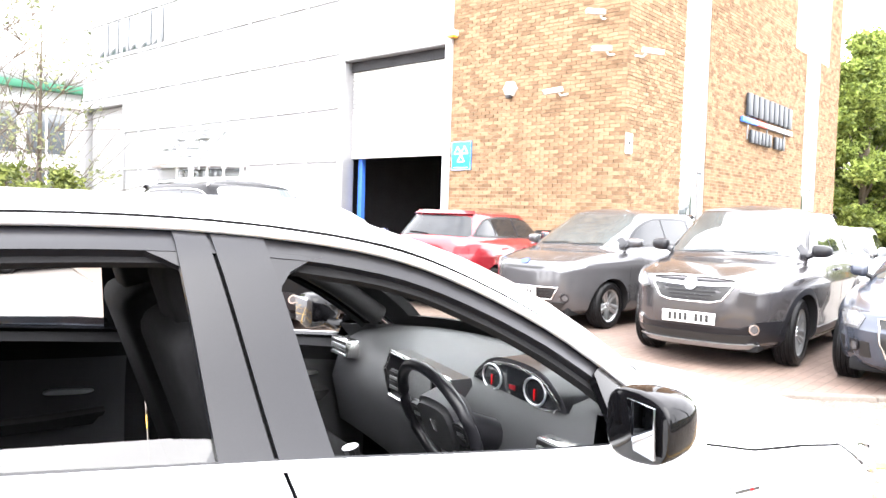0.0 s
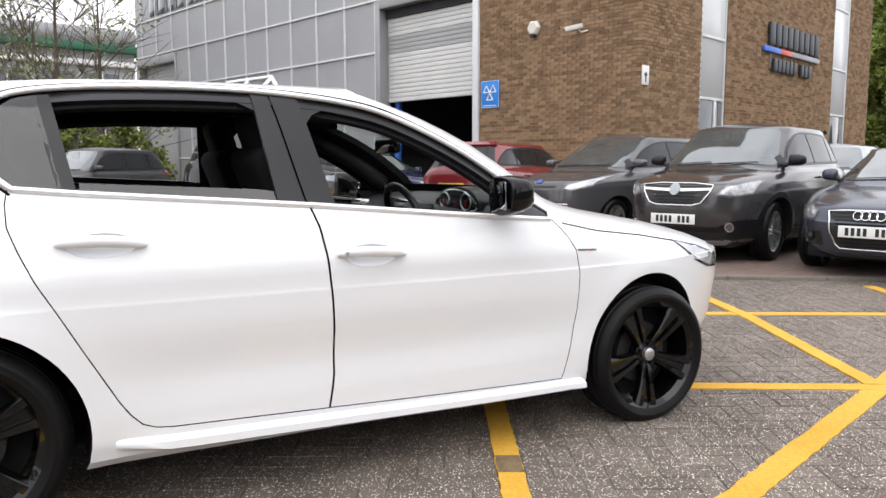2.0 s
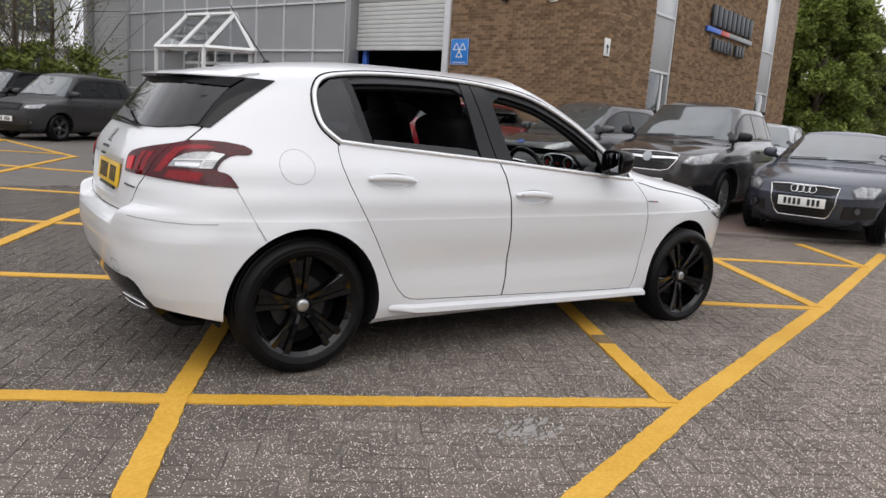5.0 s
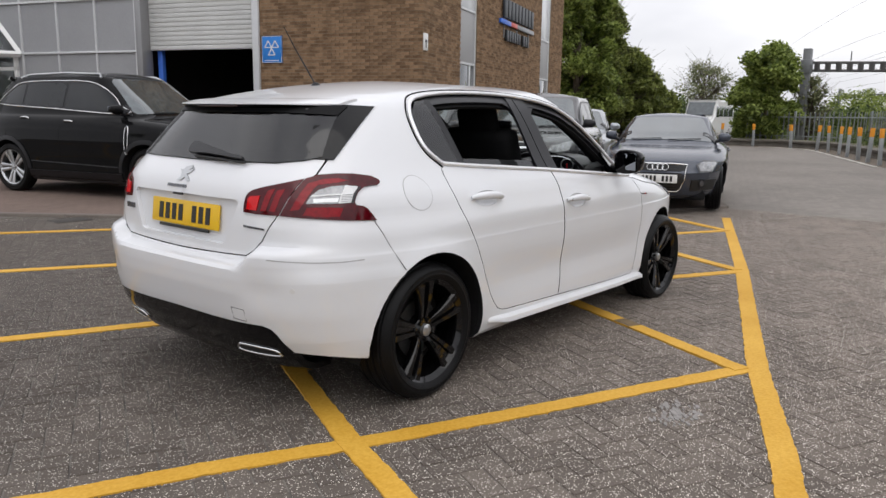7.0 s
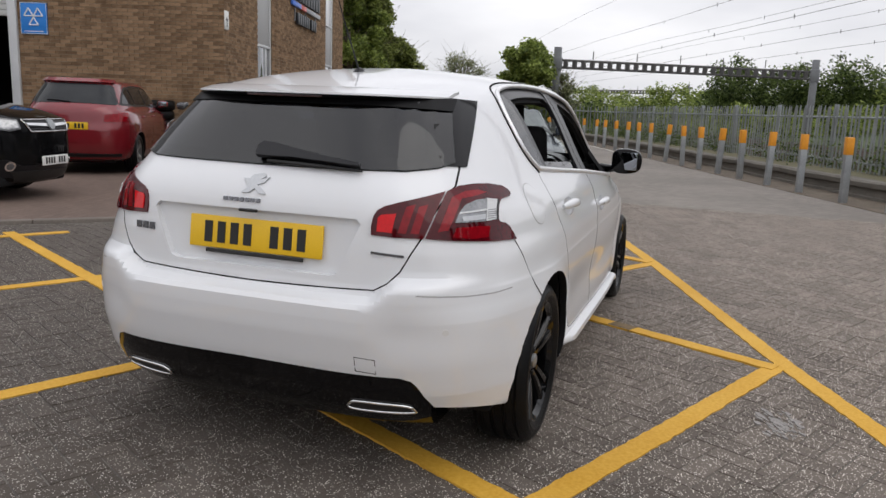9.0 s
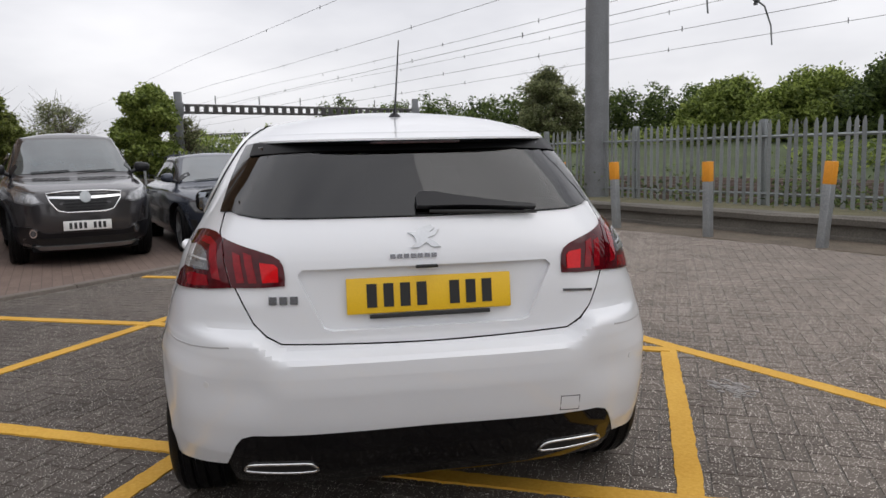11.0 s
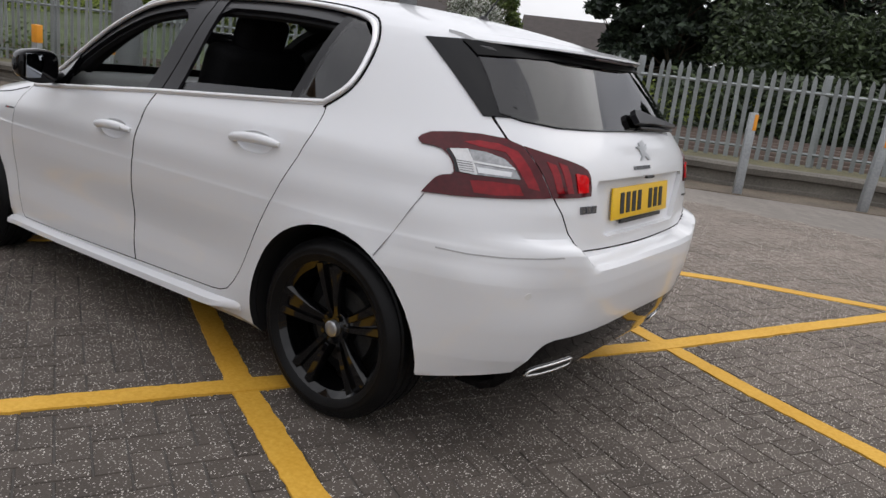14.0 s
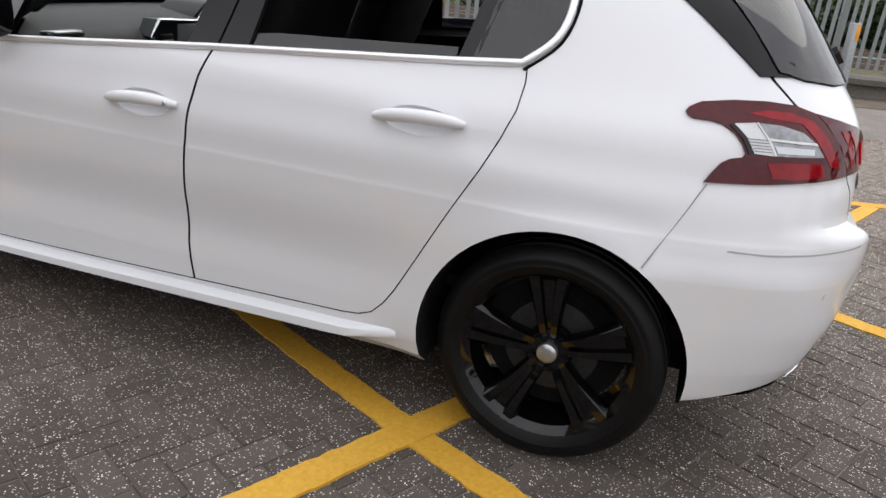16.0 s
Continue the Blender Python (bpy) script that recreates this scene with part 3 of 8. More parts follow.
def hatchback():
    S = Shape(HATCH, 1.35, shelf=True)
    FINE = 40
    slots = (WHITE, INTERIOR, TRIMBLACK)
    car = thing("hatchback_car", pose(0, 0, 0), "white five-door hatchback with black wheels and open windows, on block paving", "car")
    skin = cut(S.solid(seg=FINE), S.solid(seg=FINE, shrink=0.028, index=1), slots=slots)
    for wx in S.wheels:
        for sg in (-1, 1):
            a, b = sorted((sg * 0.60, sg * 1.2))
            skin = cut(skin, raw(cylinder_y(wx, 0.318 if wx < 1 else 0.296, 0.366, a, b)), slots=slots)
    # side daylight openings
    DLO = spline([(0.19, 1.064), (0.118, 1.13), (0.098, 1.22), (0.120, 1.308), (0.20, 1.362), (0.42, 1.392), (0.72, 1.402), (1.02, 1.394), (1.30, 1.362), (1.50, 1.305), (1.76, 1.184), (1.97, 1.048)], 4, closed=False)
    DLO = DLO + [(2.115, 0.940), (2.09, 0.912), (1.80, 0.936), (1.10, 0.996), (0.35, 1.05)]
    for sg in (-1, 1):
        a, b = sorted((sg * 0.40, sg * 1.2))
        skin = cut(skin, raw(prism(DLO, "y", a, b, 2)), slots=slots)
    # windscreen and tailgate glass openings
    WS = [(-0.60, 1.03), (0.60, 1.03), (0.50, 1.33), (0.30, 1.378), (-0.30, 1.378), (-0.50, 1.33)]
    skin = cut(skin, raw(prism(WS, "x", 1.2, 2.6, 1)), slots=slots)
    RG = [(-0.588, 1.118), (-0.50, 1.094), (0.50, 1.094), (0.588, 1.118), (0.515, 1.282), (-0.515, 1.282)]
    skin = cut(skin, raw(prism(RG, "x", -1.0, -0.2, 1)), slots=slots)
    # number plate recess
    REC = [(-0.325, 0.752), (-0.30, 0.742), (0.30, 0.742), (0.325, 0.752), (0.40, 0.915), (0.385, 0.932), (-0.385, 0.932), (-0.40, 0.915)]
    skin = cut(skin, raw(prism(REC, "x", -1.0, -0.55, 0)), slots=slots)
    # panels
    belt = lambda x: float(np.interp(x, (0.35, 1.10, 1.80, 2.09), (1.05, 0.996, 0.936, 0.912)))
    pillar = [(1.078, belt(1.08) + 0.02), (1.084, 0.99), (1.106, 0.918), (1.120, 0.83), (1.133, 0.69), (1.140, 0.57), (1.140, 0.41), (1.130, 0.345), (1.120, 0.288)]
    rear_door = pillar + [(0.60, 0.306), (0.55, 0.312), (0.51, 0.328), (0.475, 0.365), (0.445, 0.41), (0.378, 0.535), (0.296, 0.69), (0.235, 0.80), (0.197, 0.885), (0.172, 0.955), (0.168, 1.02), (0.174, 1.06), (0.188, 1.09)]
    front_door = pillar + [(2.130, 0.252), (2.169, 0.40), (2.194, 0.545), (2.199, 0.69), (2.184, 0.79), (2.152, 0.85), (2.108, 0.91), (2.09, 0.95)]
    tail = spline([(-0.455, 0.706), (0.0, 0.694), (0.455, 0.706)], 5, closed=False) + [(0.50, 0.732), (0.538, 0.772), (0.592, 0.88), (0.645, 1.04), (0.635, 1.09), (0.56, 1.305), (-0.56, 1.305), (-0.635, 1.09), (-0.645, 1.04), (-0.592, 0.88), (-0.538, 0.772), (-0.50, 0.732)]
    pieces = []
    for name, poly in (("rear_door", rear_door), ("front_door", front_door)):
        for sg in (-1, 1):
            a, b = sorted((sg * 0.50, sg * 1.2))
            pieces.append((name, sg, cut(skin.copy(), raw(prism(inset(poly, 0.0038), "y", a, b, 1)), "INTERSECT", slots)))
    tg = cut(skin.copy(), raw(prism(inset(tail, 0.0048), "x", -1.0, -0.22, 1)), "INTERSECT", slots)
    for poly in (rear_door, front_door):
        for sg in (-1, 1):
            a, b = sorted((sg * 0.50, sg * 1.2))
            skin = cut(skin, raw(prism(poly, "y", a, b, 1)), slots=slots)
    skin = cut(skin, raw(prism(tail, "x", -1.0, -0.22, 1)), slots=slots)
    # rear valance cut-out
    VAL = [(-0.70, 0.10), (-0.665, 0.26), (-0.652, 0.30), (-0.608, 0.395), (-0.590, 0.418), (-0.555, 0.430), (0.0, 0.436), (0.555, 0.430), (0.590, 0.418), (0.608, 0.395), (0.652, 0.30), (0.665, 0.26), (0.70, 0.10)]
    val = cut(skin.copy(), raw(prism(inset(VAL, 0.002), "x", -1.0, -0.38, 0)), "INTERSECT", slots)
    for sg in (-1, 1):
        val = cut(val, raw(prism([(sg * 0.585, 0.05), (sg * 1.0, 0.05), (sg * 1.0, 0.33), (sg * 0.64, 0.325)], "x", -1.0, -0.30, 0)), slots=slots)
    skin = cut(skin, raw(prism(VAL, "x", -1.0, -0.38, 0)), slots=slots)
    LOW = [(-1.0, 0.05), (-0.20, 0.05), (-0.20, 0.24), (-0.36, 0.268), (-0.51, 0.296), (-0.60, 0.312), (-1.0, 0.318)]
    skin = cut(skin, raw(prism(LOW, "y", -1.2, 1.2, 0)), slots=slots)
    part("body", finish(skin), None, car)
    for name, sg, me in pieces:
        hx, hz = (0.420, 0.897) if name == "rear_door" else (1.281, 0.823)
        fn = S.on_side(sg)
        p = fn(hx, hz, 0.004)
        cup = bmesh.new()
        bmesh.ops.create_uvsphere(cup, u_segments=40, v_segments=20, radius=1.0, matrix=Matrix.Translation(p) @ Matrix.Diagonal((0.098, 0.026, 0.043, 1)))
        d = part(name, finish(cut(me, raw(cup), slots=slots)), None, car)
        bm = bmesh.new()
        bar = [fn(hx - 0.125 + 0.25 * k / 8, hz + 0.006 * math.sin(math.pi * k / 8) - 0.005 * (k - 4) / 4, 0.006 + 0.022 * math.sin(math.pi * k / 8) ** 0.5) for k in range(9)]
        tube(bm, bar, [0.009, 0.016, 0.018, 0.019, 0.019, 0.019, 0.018, 0.016, 0.009], 10, flat=1.0)
        part("door_handle", bm, WHITE, d, "body-coloured grab handle", 60)
        if name == "front_door":
            lx = hx - 0.098
            lk = part("key_lock", lathe(bmesh.new(), [(0, 0.004), (0.007, 0.004), (0.009, 0.0), (0.009, -0.02), (0, -0.02)], sides=16), SILVER, d, "small round key lock")
            p = fn(lx, hz + 0.002, 0.030)
            lk.matrix_local = pose(*p, 0, 0, 0 if sg > 0 else 180)
        # door card inside
        poly = [(hx - 0.22, 0.40), (hx + 0.40, 0.40), (hx + 0.45, belt(hx + 0.4) - 0.03), (hx - 0.20, belt(hx) - 0.03)] if name == "rear_door" else [(1.20, 0.40), (1.98, 0.40), (2.0, 0.89), (1.20, 0.955)]
        if name == "rear_door":
            poly = [(0.50, 0.42), (1.05, 0.42), (1.05, 0.965), (0.34, 1.01)]
        part("door_card", patch(poly, fn, -0.05, 0.03, 0.12), GREYPLASTIC, d, "dark grey inner door panel")
        ax = 0.72 if name == "rear_door" else 1.55
        part("armrest", patch([(ax - 0.22, 0.66), (ax + 0.22, 0.68), (ax + 0.26, 0.73), (ax - 0.22, 0.71)], fn, -0.085, 0.06, 0.08), INTERIOR, d, "black armrest")
        part("inner_handle", patch(spline([(ax + 0.08, 0.80), (ax + 0.20, 0.79), (ax + 0.22, 0.815), (ax + 0.09, 0.83)], 3), fn, -0.088, 0.012, 0.05), SILVER, d, "silver inner door handle")
    tg = part("tailgate", finish(tg), None, car)
    rear = S.on_end()
    part("valance", finish(val), None, car, "gloss black rear valance").data.materials[0] = GLOSSBLACK
    # rear glass, black surround and spoiler wings
    G = [(-0.615, 1.106), (-0.58, 1.092), (-0.50, 1.082), (0.0, 1.078), (0.50, 1.082), (0.58, 1.092), (0.615, 1.106), (0.53, 1.306), (-0.53, 1.306)]
    rg = part("rear_window", patch(G, rear, 0.009, 0.004, 0.05), TINTED, tg, "dark tinted rear window")
    rg.visible_shadow = False
    low_edge = [(-0.617, 1.106), (-0.58, 1.091), (-0.50, 1.081), (0.0, 1.077), (0.50, 1.081), (0.58, 1.091), (0.617, 1.106)]
    for rim, off in ((low_edge + [(0.57, 1.140), (0.49, 1.122), (0.0, 1.114), (-0.49, 1.122), (-0.57, 1.140)], 0.003),
                     ([(-0.545, 1.272), (-0.50, 1.276), (-0.30, 1.284), (0.30, 1.284), (0.50, 1.276), (0.545, 1.272), (0.534, 1.316), (-0.534, 1.316)], 0.0125),
                     ([(-0.618, 1.105), (-0.540, 1.132), (-0.478, 1.275), (-0.545, 1.275)], 0.003), ([(0.618, 1.105), (0.540, 1.132), (0.478, 1.275), (0.545, 1.275)], 0.003)):
        part("glass_border", patch(rim, rear, off, 0.004), PRINTBLACK, tg, "black printed glass border")
    for sg in (-1, 1):
        fn = S.around(sg)
        # the black fin between the glass and the rear pillar, by the way round the corner
        fin = [(0.622, 1.100), (0.736, 1.095), (0.752, 1.20), (0.772, 1.318), (0.50, 1.326), (0.528, 1.290), (0.570, 1.20)]
        part("pillar_fin", patch(fin, fn, 0.006, 0.012, 0.05), GLOSSBLACK, car, "gloss black fin beside the rear window")
        lamp_in = [(0.438, 0.886), (0.436, 0.912), (0.440, 0.944), (0.450, 0.963), (0.472, 0.976), (0.520, 0.990), (0.660, 1.022), (0.605, 0.880), (0.50, 0.882)]
        li = part("tail_lamp_inner", patch(lamp_in, fn, 0.006, 0.016, 0.05), DARKRED, car, "dark red inner tail lamp")
        part("lens", patch([(0.456, 0.898), (0.456, 0.940), (0.466, 0.950), (0.512, 0.955), (0.504, 0.896)], fn, 0.009, 0.006, 0.05), REDLENS, li, "bright red lens")
        for k in range(2):
            x0 = 0.522 + 0.040 * k
            part("light_bar", patch([(x0, 0.896), (x0 + 0.026, 0.895), (x0 + 0.046, 0.984), (x0 + 0.018, 0.976)], fn, 0.0066, 0.003, 0.05), REDMID, li, "slanted red light bar")
        lamp_out = [(0.610, 0.880), (0.665, 1.022), (0.71, 1.037), (0.78, 1.041), (0.86, 1.038), (0.95, 1.027), (0.992, 1.013), (1.007, 1.004), (1.008, 0.996), (1.000, 0.990), (0.960, 0.989), (0.935, 0.984), (0.918, 0.968), (0.910, 0.945), (0.909, 0.926), (0.918, 0.917), (0.950, 0.911), (0.972, 0.900), (1.022, 0.851), (0.90, 0.857), (0.75, 0.868)]
        lo = part("tail_lamp", patch(lamp_out, fn, 0.007, 0.018, 0.04), DARKRED, car, "dark red tail lamp with a clear lens")
        part("clear_lens", patch([(0.706, 0.927), (0.718, 0.955), (0.742, 0.978), (0.79, 0.990), (0.848, 0.992), (0.836, 0.925)], fn, 0.010, 0.008, 0.03), LENSGREY, lo, "clear reversing lens over a grey reflector")
        part("clear_lens", patch([(0.840, 0.925), (0.852, 0.992), (0.908, 0.986), (0.896, 0.962), (0.890, 0.927)], fn, 0.010, 0.008, 0.03), LENSWHITE, lo, "white ribbed reflector behind clear lens")
        part("lens_edge", patch(ribbon([(0.916, 0.985), (0.902, 0.958), (0.897, 0.926)], 0.011), fn, 0.0095, 0.006, 0.04), TRIMBLACK, lo, "dark lens edge")
        part("lens_bar", patch([(0.718, 0.952), (0.842, 0.956), (0.842, 0.961), (0.722, 0.957)], fn, 0.0125, 0.004, 0.04), LENSWHITE, lo, "bright reflector bar")
        part("lens_divider", patch(ribbon([(0.838, 0.925), (0.850, 0.992)], 0.006), fn, 0.012, 0.004, 0.04), LENSWHITE, lo, "bright divider")
        for q in range(5):
            zq = 0.931 + 0.0062 * q
            part("lens_rib", patch([(0.846, zq), (0.888 + 0.002 * q, zq), (0.888 + 0.002 * q, zq + 0.0022), (0.846, zq + 0.0022)], fn, 0.0115, 0.003, 0.06), LENSGREY, lo, "fine level rib")
        part("lens_cell", patch([(0.735, 0.931), (0.832, 0.931), (0.834, 0.946), (0.730, 0.944)], fn, 0.0115, 0.003, 0.06), SILVER, lo, "silver lower reflector")
        part("red_band", patch([(0.648, 0.900), (0.688, 1.004), (0.74, 1.020), (0.80, 1.021), (0.85, 1.012), (0.80, 1.004), (0.728, 0.998), (0.684, 0.905)], fn, 0.0076, 0.003, 0.04), REDMID, lo, "deep red light band")
        part("lower_lens", patch([(0.700, 0.882), (0.712, 0.912), (0.80, 0.912), (0.86, 0.908), (0.85, 0.874), (0.78, 0.874)], fn, 0.0076, 0.003, 0.04), REDMID, lo, "deep red lower lens")
        part("seam", patch(ribbon([(-0.308, 0.848), (-0.255, 0.74), (-0.202, 0.636)], 0.0018), S.on_side(sg), 0.0045, 0.005, 0.04), SEAMGREY, car, "thin grey panel gap")
        # flat grey line: the crease's shadow is painted, not modelled
        part("bumper_crease", patch(ribbon([(0.64, 0.712), (0.72, 0.706), (0.82, 0.699), (0.94, 0.696), (1.04, 0.699)], 0.0045), fn, 0.0012, 0.003, 0.04), SEAM_AND_SHADE, car, "grey line painted for the shade of the bumper crease")
        part("parking_sensor", patch([(0.715 + 0.011 * math.cos(k * 0.524), 0.587 + 0.011 * math.sin(k * 0.524)) for k in range(12)], fn, 0.0012, 0.003, 0.05), CUP, car, "small round parking sensor")
        # bonnet seam, fuel flap, side skirt, window trims
        sd = S.on_side(sg)
        part("bonnet_seam", patch(ribbon([(2.15, 0.897), (2.332, 0.858), (2.60, 0.825), (2.84, 0.785)], 0.005), sd, 0.0008, 0.002, 0.05), SEAM, car, "thin dark panel gap")
        if sg < 0:
            ring = [(-0.040 + 0.078 * math.cos(k * math.pi / 18), 0.948 + 0.073 * math.sin(k * math.pi / 18)) for k in range(36)]
            part("fuel_flap", patch(ring, sd, 0.0016, 0.002, 0.04), WHITE, car, "round white fuel flap")
            part("fuel_flap_gap", patch(inset(ring, -0.003), sd, 0.0006, 0.002, 0.04), SEAM_AND_SHADE, car, "thin grey ring")
        sk = bmesh.new()
        sec = []
        for k in range(25):
            x = 0.43 + (2.23 - 0.43) * k / 24
            y = S.side(x, 0.27)
            e = min(1.0, k / 2.0 + 0.15)
            zt, zb = float(np.interp(x, (0.43, 0.6, 2.23), (0.292, 0.282, 0.245))), float(np.interp(x, (0.43, 0.6, 2.23), (0.262, 0.236, 0.205)))
            sec.append([sk.verts.new((x, sg * q, z)) for q, z in ((y - 0.03, zt + 0.004), (y + 0.012 * e, zt), (y + 0.032 * e, zt - 0.012), (y + 0.034 * e, zb + 0.008), (y + 0.022 * e, zb), (y - 0.06, zb - 0.005))])
        for A, B in zip(sec, sec[1:]):
            for i in range(6):
                sk.faces.new((A[i], A[(i + 1) % 6], B[(i + 1) % 6], B[i]))
        sk.faces.new(sec[0])
        sk.faces.new(sec[-1])
        part("side_skirt", sk, WHITE, car, "flared white side skirt", 40)
        # chrome line round the side windows
        loop = [sd(x, z, 0.003) for x, z in dense(DLO)]
        part("window_trim", tube(bmesh.new(), loop, 0.0105, 8, closed=True), TRIMCHROME, car, "bright chrome strip round the side windows", 60)
        inner = inset(DLO, 0.012)
        def frame_strip(name, poly, off=-0.008, th=0.012, material=TRIMBLACK, label=""):
            return part(name, patch(poly, sd, off, th, 0.06), material, car, label)
        # black pillars and frames inside the opening
        top = lambda x: float(np.interp(x, [p[0] for p in DLO[12:44]], [p[1] for p in DLO[12:44]]))
        for x0, x1, dx in ((0.948, 1.042, -0.045), (1.050, 1.150, -0.045)):
            frame_strip("pillar_trim", [(x0 + 0.03, belt(x0) + 0.004), (x1 + 0.03, belt(x1) + 0.004), (x1 + dx, top(x1 + dx) - 0.006), (x0 + dx + (0.035 if x0 < 1 else 0.0), top(x0 + dx) - 0.006)], -0.004, 0.014, TRIMBLACK, "satin black door pillar trim")
        frame_strip("pillar_gap", [(1.063, belt(1.03) + 0.004), (1.093, belt(1.06) + 0.004), (1.020, top(1.0) - 0.006), (0.983, top(0.98) - 0.006)], -0.016, 0.010, SEAM, "dark gap between the doors")
        up = [(0.335, 1.052), (0.355, 1.052), (0.315, 1.33), (0.25, 1.336), (0.245, 1.325)]
        frame_strip("window_divider", [(0.315, 1.048), (0.365, 1.045), (0.300, 1.368), (0.246, 1.362)], -0.006, 0.016, TRIMBLACK, "black divider bar")
        upper = [(x, z) for x, z in DLO[:-5] if z > 1.02 and 0.2 < x < 2.0]
        def inner_line(d):
            q = inset(DLO, d)
            return [q[i] for i, (x, z) in enumerate(DLO[:-5]) if z > 1.02 and 0.2 < x < 2.0]

        frame_strip("window_frame", upper + inner_line(0.038)[::-1], -0.010, 0.02, TRIMBLACK, "black window frame")
        frame_strip("window_seal", inner_line(0.036) + inner_line(0.052)[::-1], -0.030, 0.02, INTERIOR, "black rubber window seal")
        for corner in ([(1.085, 1.362), (1.22, 1.350), (1.185, 1.338), (1.150, 1.322), (1.128, 1.295), (1.115, 1.24), (1.09, 1.24)], [(0.88, 1.366), (0.985, 1.365), (0.985, 1.27), (0.968, 1.27), (0.962, 1.305), (0.945, 1.332), (0.915, 1.348)]):
            frame_strip("frame_corner", corner, -0.011, 0.018, TRIMBLACK, "rounded black frame corner")
        # the shut line that runs round the window strip
        gap = inset(DLO, -0.0155)[:-5]
        part("window_gap", tube(bmesh.new(), [sd(x, z, 0.0) for x, z in gap], 0.0046, 6), SEAM, car, "thin dark gap round the window strip", 60)
        # thick dark lining of the windscreen pillar, and the roof lining over the doors
        post = [(x, z) for x, z in DLO[:-5] if x > 1.28 and z > 1.0]
        part("pillar_lining", tube(bmesh.new(), [sd(x + 0.012, z + 0.020, -0.056) for x, z in post], [0.030 + 0.014 * i / len(post) for i in range(len(post))], 10), INTERIOR, car, "dark windscreen pillar lining", 60)
        head = [(x, z) for x, z in DLO[:-5] if 0.2 < x < 1.34 and z > 1.3]
        part("roof_lining", tube(bmesh.new(), [sd(x, z + 0.006, -0.050) for x, z in head], 0.034, 8), INTERIOR, car, "dark roof lining over the doors", 60)
        # padded caps along the door tops
        cap = [(x, belt(x) + 0.004) for x in (0.36, 0.6, 0.8, 1.02, 1.16, 1.4, 1.7, 1.96)]
        part("door_cap", patch(cap + [(x, z - 0.075) for x, z in cap[::-1]], sd, -0.026, 0.055, 0.1), INTERIOR, car, "dark padded door top")
        frame_strip("belt_seal", [(0.30, 1.053), (1.10, 0.994), (1.80, 0.934), (1.95, 0.922), (1.95, 0.936), (1.80, 0.950), (1.10, 1.010), (0.30, 1.069)], -0.006, 0.02, TRIMBLACK, "black rubber belt seal")
        frame_strip("mirror_sail", [(1.86, 0.930), (2.10, 0.915), (2.105, 0.94), (1.985, 1.028), (1.90, 1.085), (1.87, 1.075)], -0.003, 0.02, GLOSSBLACK, "gloss black mirror triangle")
        q = part("quarter_glass", patch([(0.195, 1.072), (0.125, 1.135), (0.108, 1.22), (0.130, 1.30), (0.20, 1.352), (0.262, 1.362), (0.325, 1.056)], sd, -0.006, 0.005, 0.06), TINTED, car, "dark tinted quarter window")
        q.visible_shadow = False
        q = part("lowered_glass", patch([(0.37, 1.050), (1.0, 1.000), (0.985, 1.052), (0.90, 1.062), (0.37, 1.088)], sd, -0.014, 0.004, 0.1), TINTED, car, "tinted window wound almost down")
        q.visible_shadow = False
        # door mirror
        my = sg * 0.955
        bm = bmesh.new()
        rings = []
        for x, f in ((1.770, 0.90), (1.772, 0.97), (1.780, 1.0), (1.810, 1.0), (1.850, 0.93), (1.885, 0.78), (1.905, 0.58), (1.913, 0.36)):
            ring = []
            for k in range(28):
                c, s_ = math.cos(k * math.pi / 14), math.sin(k * math.pi / 14)
                yy, z_ = math.copysign(abs(c) ** 0.55, c), math.copysign(abs(s_) ** 0.62, s_)
                out_ = max(0.0, yy * sg)
                ring.append(bm.verts.new((x - 0.03 * out_ ** 2 * (x - 1.77) / 0.14, my + 0.088 * f ** 0.6 * yy, 1.020 + 0.074 * f * z_ * (1 - 0.14 * out_) + 0.010 * (x - 1.77) / 0.14)))
            rings.append(ring)
        for A, B in zip(rings, rings[1:]):
            for k in range(28):
                bm.faces.new((A[k], A[(k + 1) % 28], B[(k + 1) % 28], B[k]))
        bm.faces.new(rings[0])
        bm.faces.new(rings[-1][::-1])
        bmesh.ops.recalc_face_normals(bm, faces=bm.faces)
        mir = part("door_mirror", bm, GLOSSBLACK, car, "gloss black door mirror", 80)
        part("mirror_glass", boxed(-0.003, 0.003, -0.066, 0.066, -0.052, 0.052, 0.002, m=pose(1.769, my, 1.023, 0, -3, sg * 13)), MIRROR, mir, "mirror glass")
        part("mirror_arm", tube(bmesh.new(), [(1.92, sg * 0.79, 0.965), (1.87, sg * 0.86, 0.968), (1.84, sg * 0.90, 0.98)], [0.03, 0.024, 0.022], 10), GLOSSBLACK, mir, "black mirror arm", 60)
        # headlamp and front lamp
        hl = part("headlamp", patch([(2.835, 0.785), (3.02, 0.742), (3.20, 0.690), (3.235, 0.640), (3.10, 0.655), (2.97, 0.700)], sd, 0.004, 0.010, 0.04), CLEARLENS, car, "clear headlamp with dark surround")
        part("lamp_surround", patch([(2.82, 0.792), (3.02, 0.755), (3.22, 0.70), (3.26, 0.63), (3.10, 0.643), (2.96, 0.69)], sd, 0.002, 0.006, 0.04), GLOSSBLACK, hl, "black lamp surround")
        bd = part("fender_badge", patch([(2.19, 0.786), (2.29, 0.781), (2.29, 0.788), (2.19, 0.793)], sd, 0.003, 0.004, 0.05), DARKCHROME, car, "small grey and red wing badge")
        part("badge_mark", patch([(2.252, 0.783), (2.262, 0.782), (2.262, 0.788), (2.252, 0.789)], sd, 0.0045, 0.002, 0.05), REDLENS, bd, "red mark")
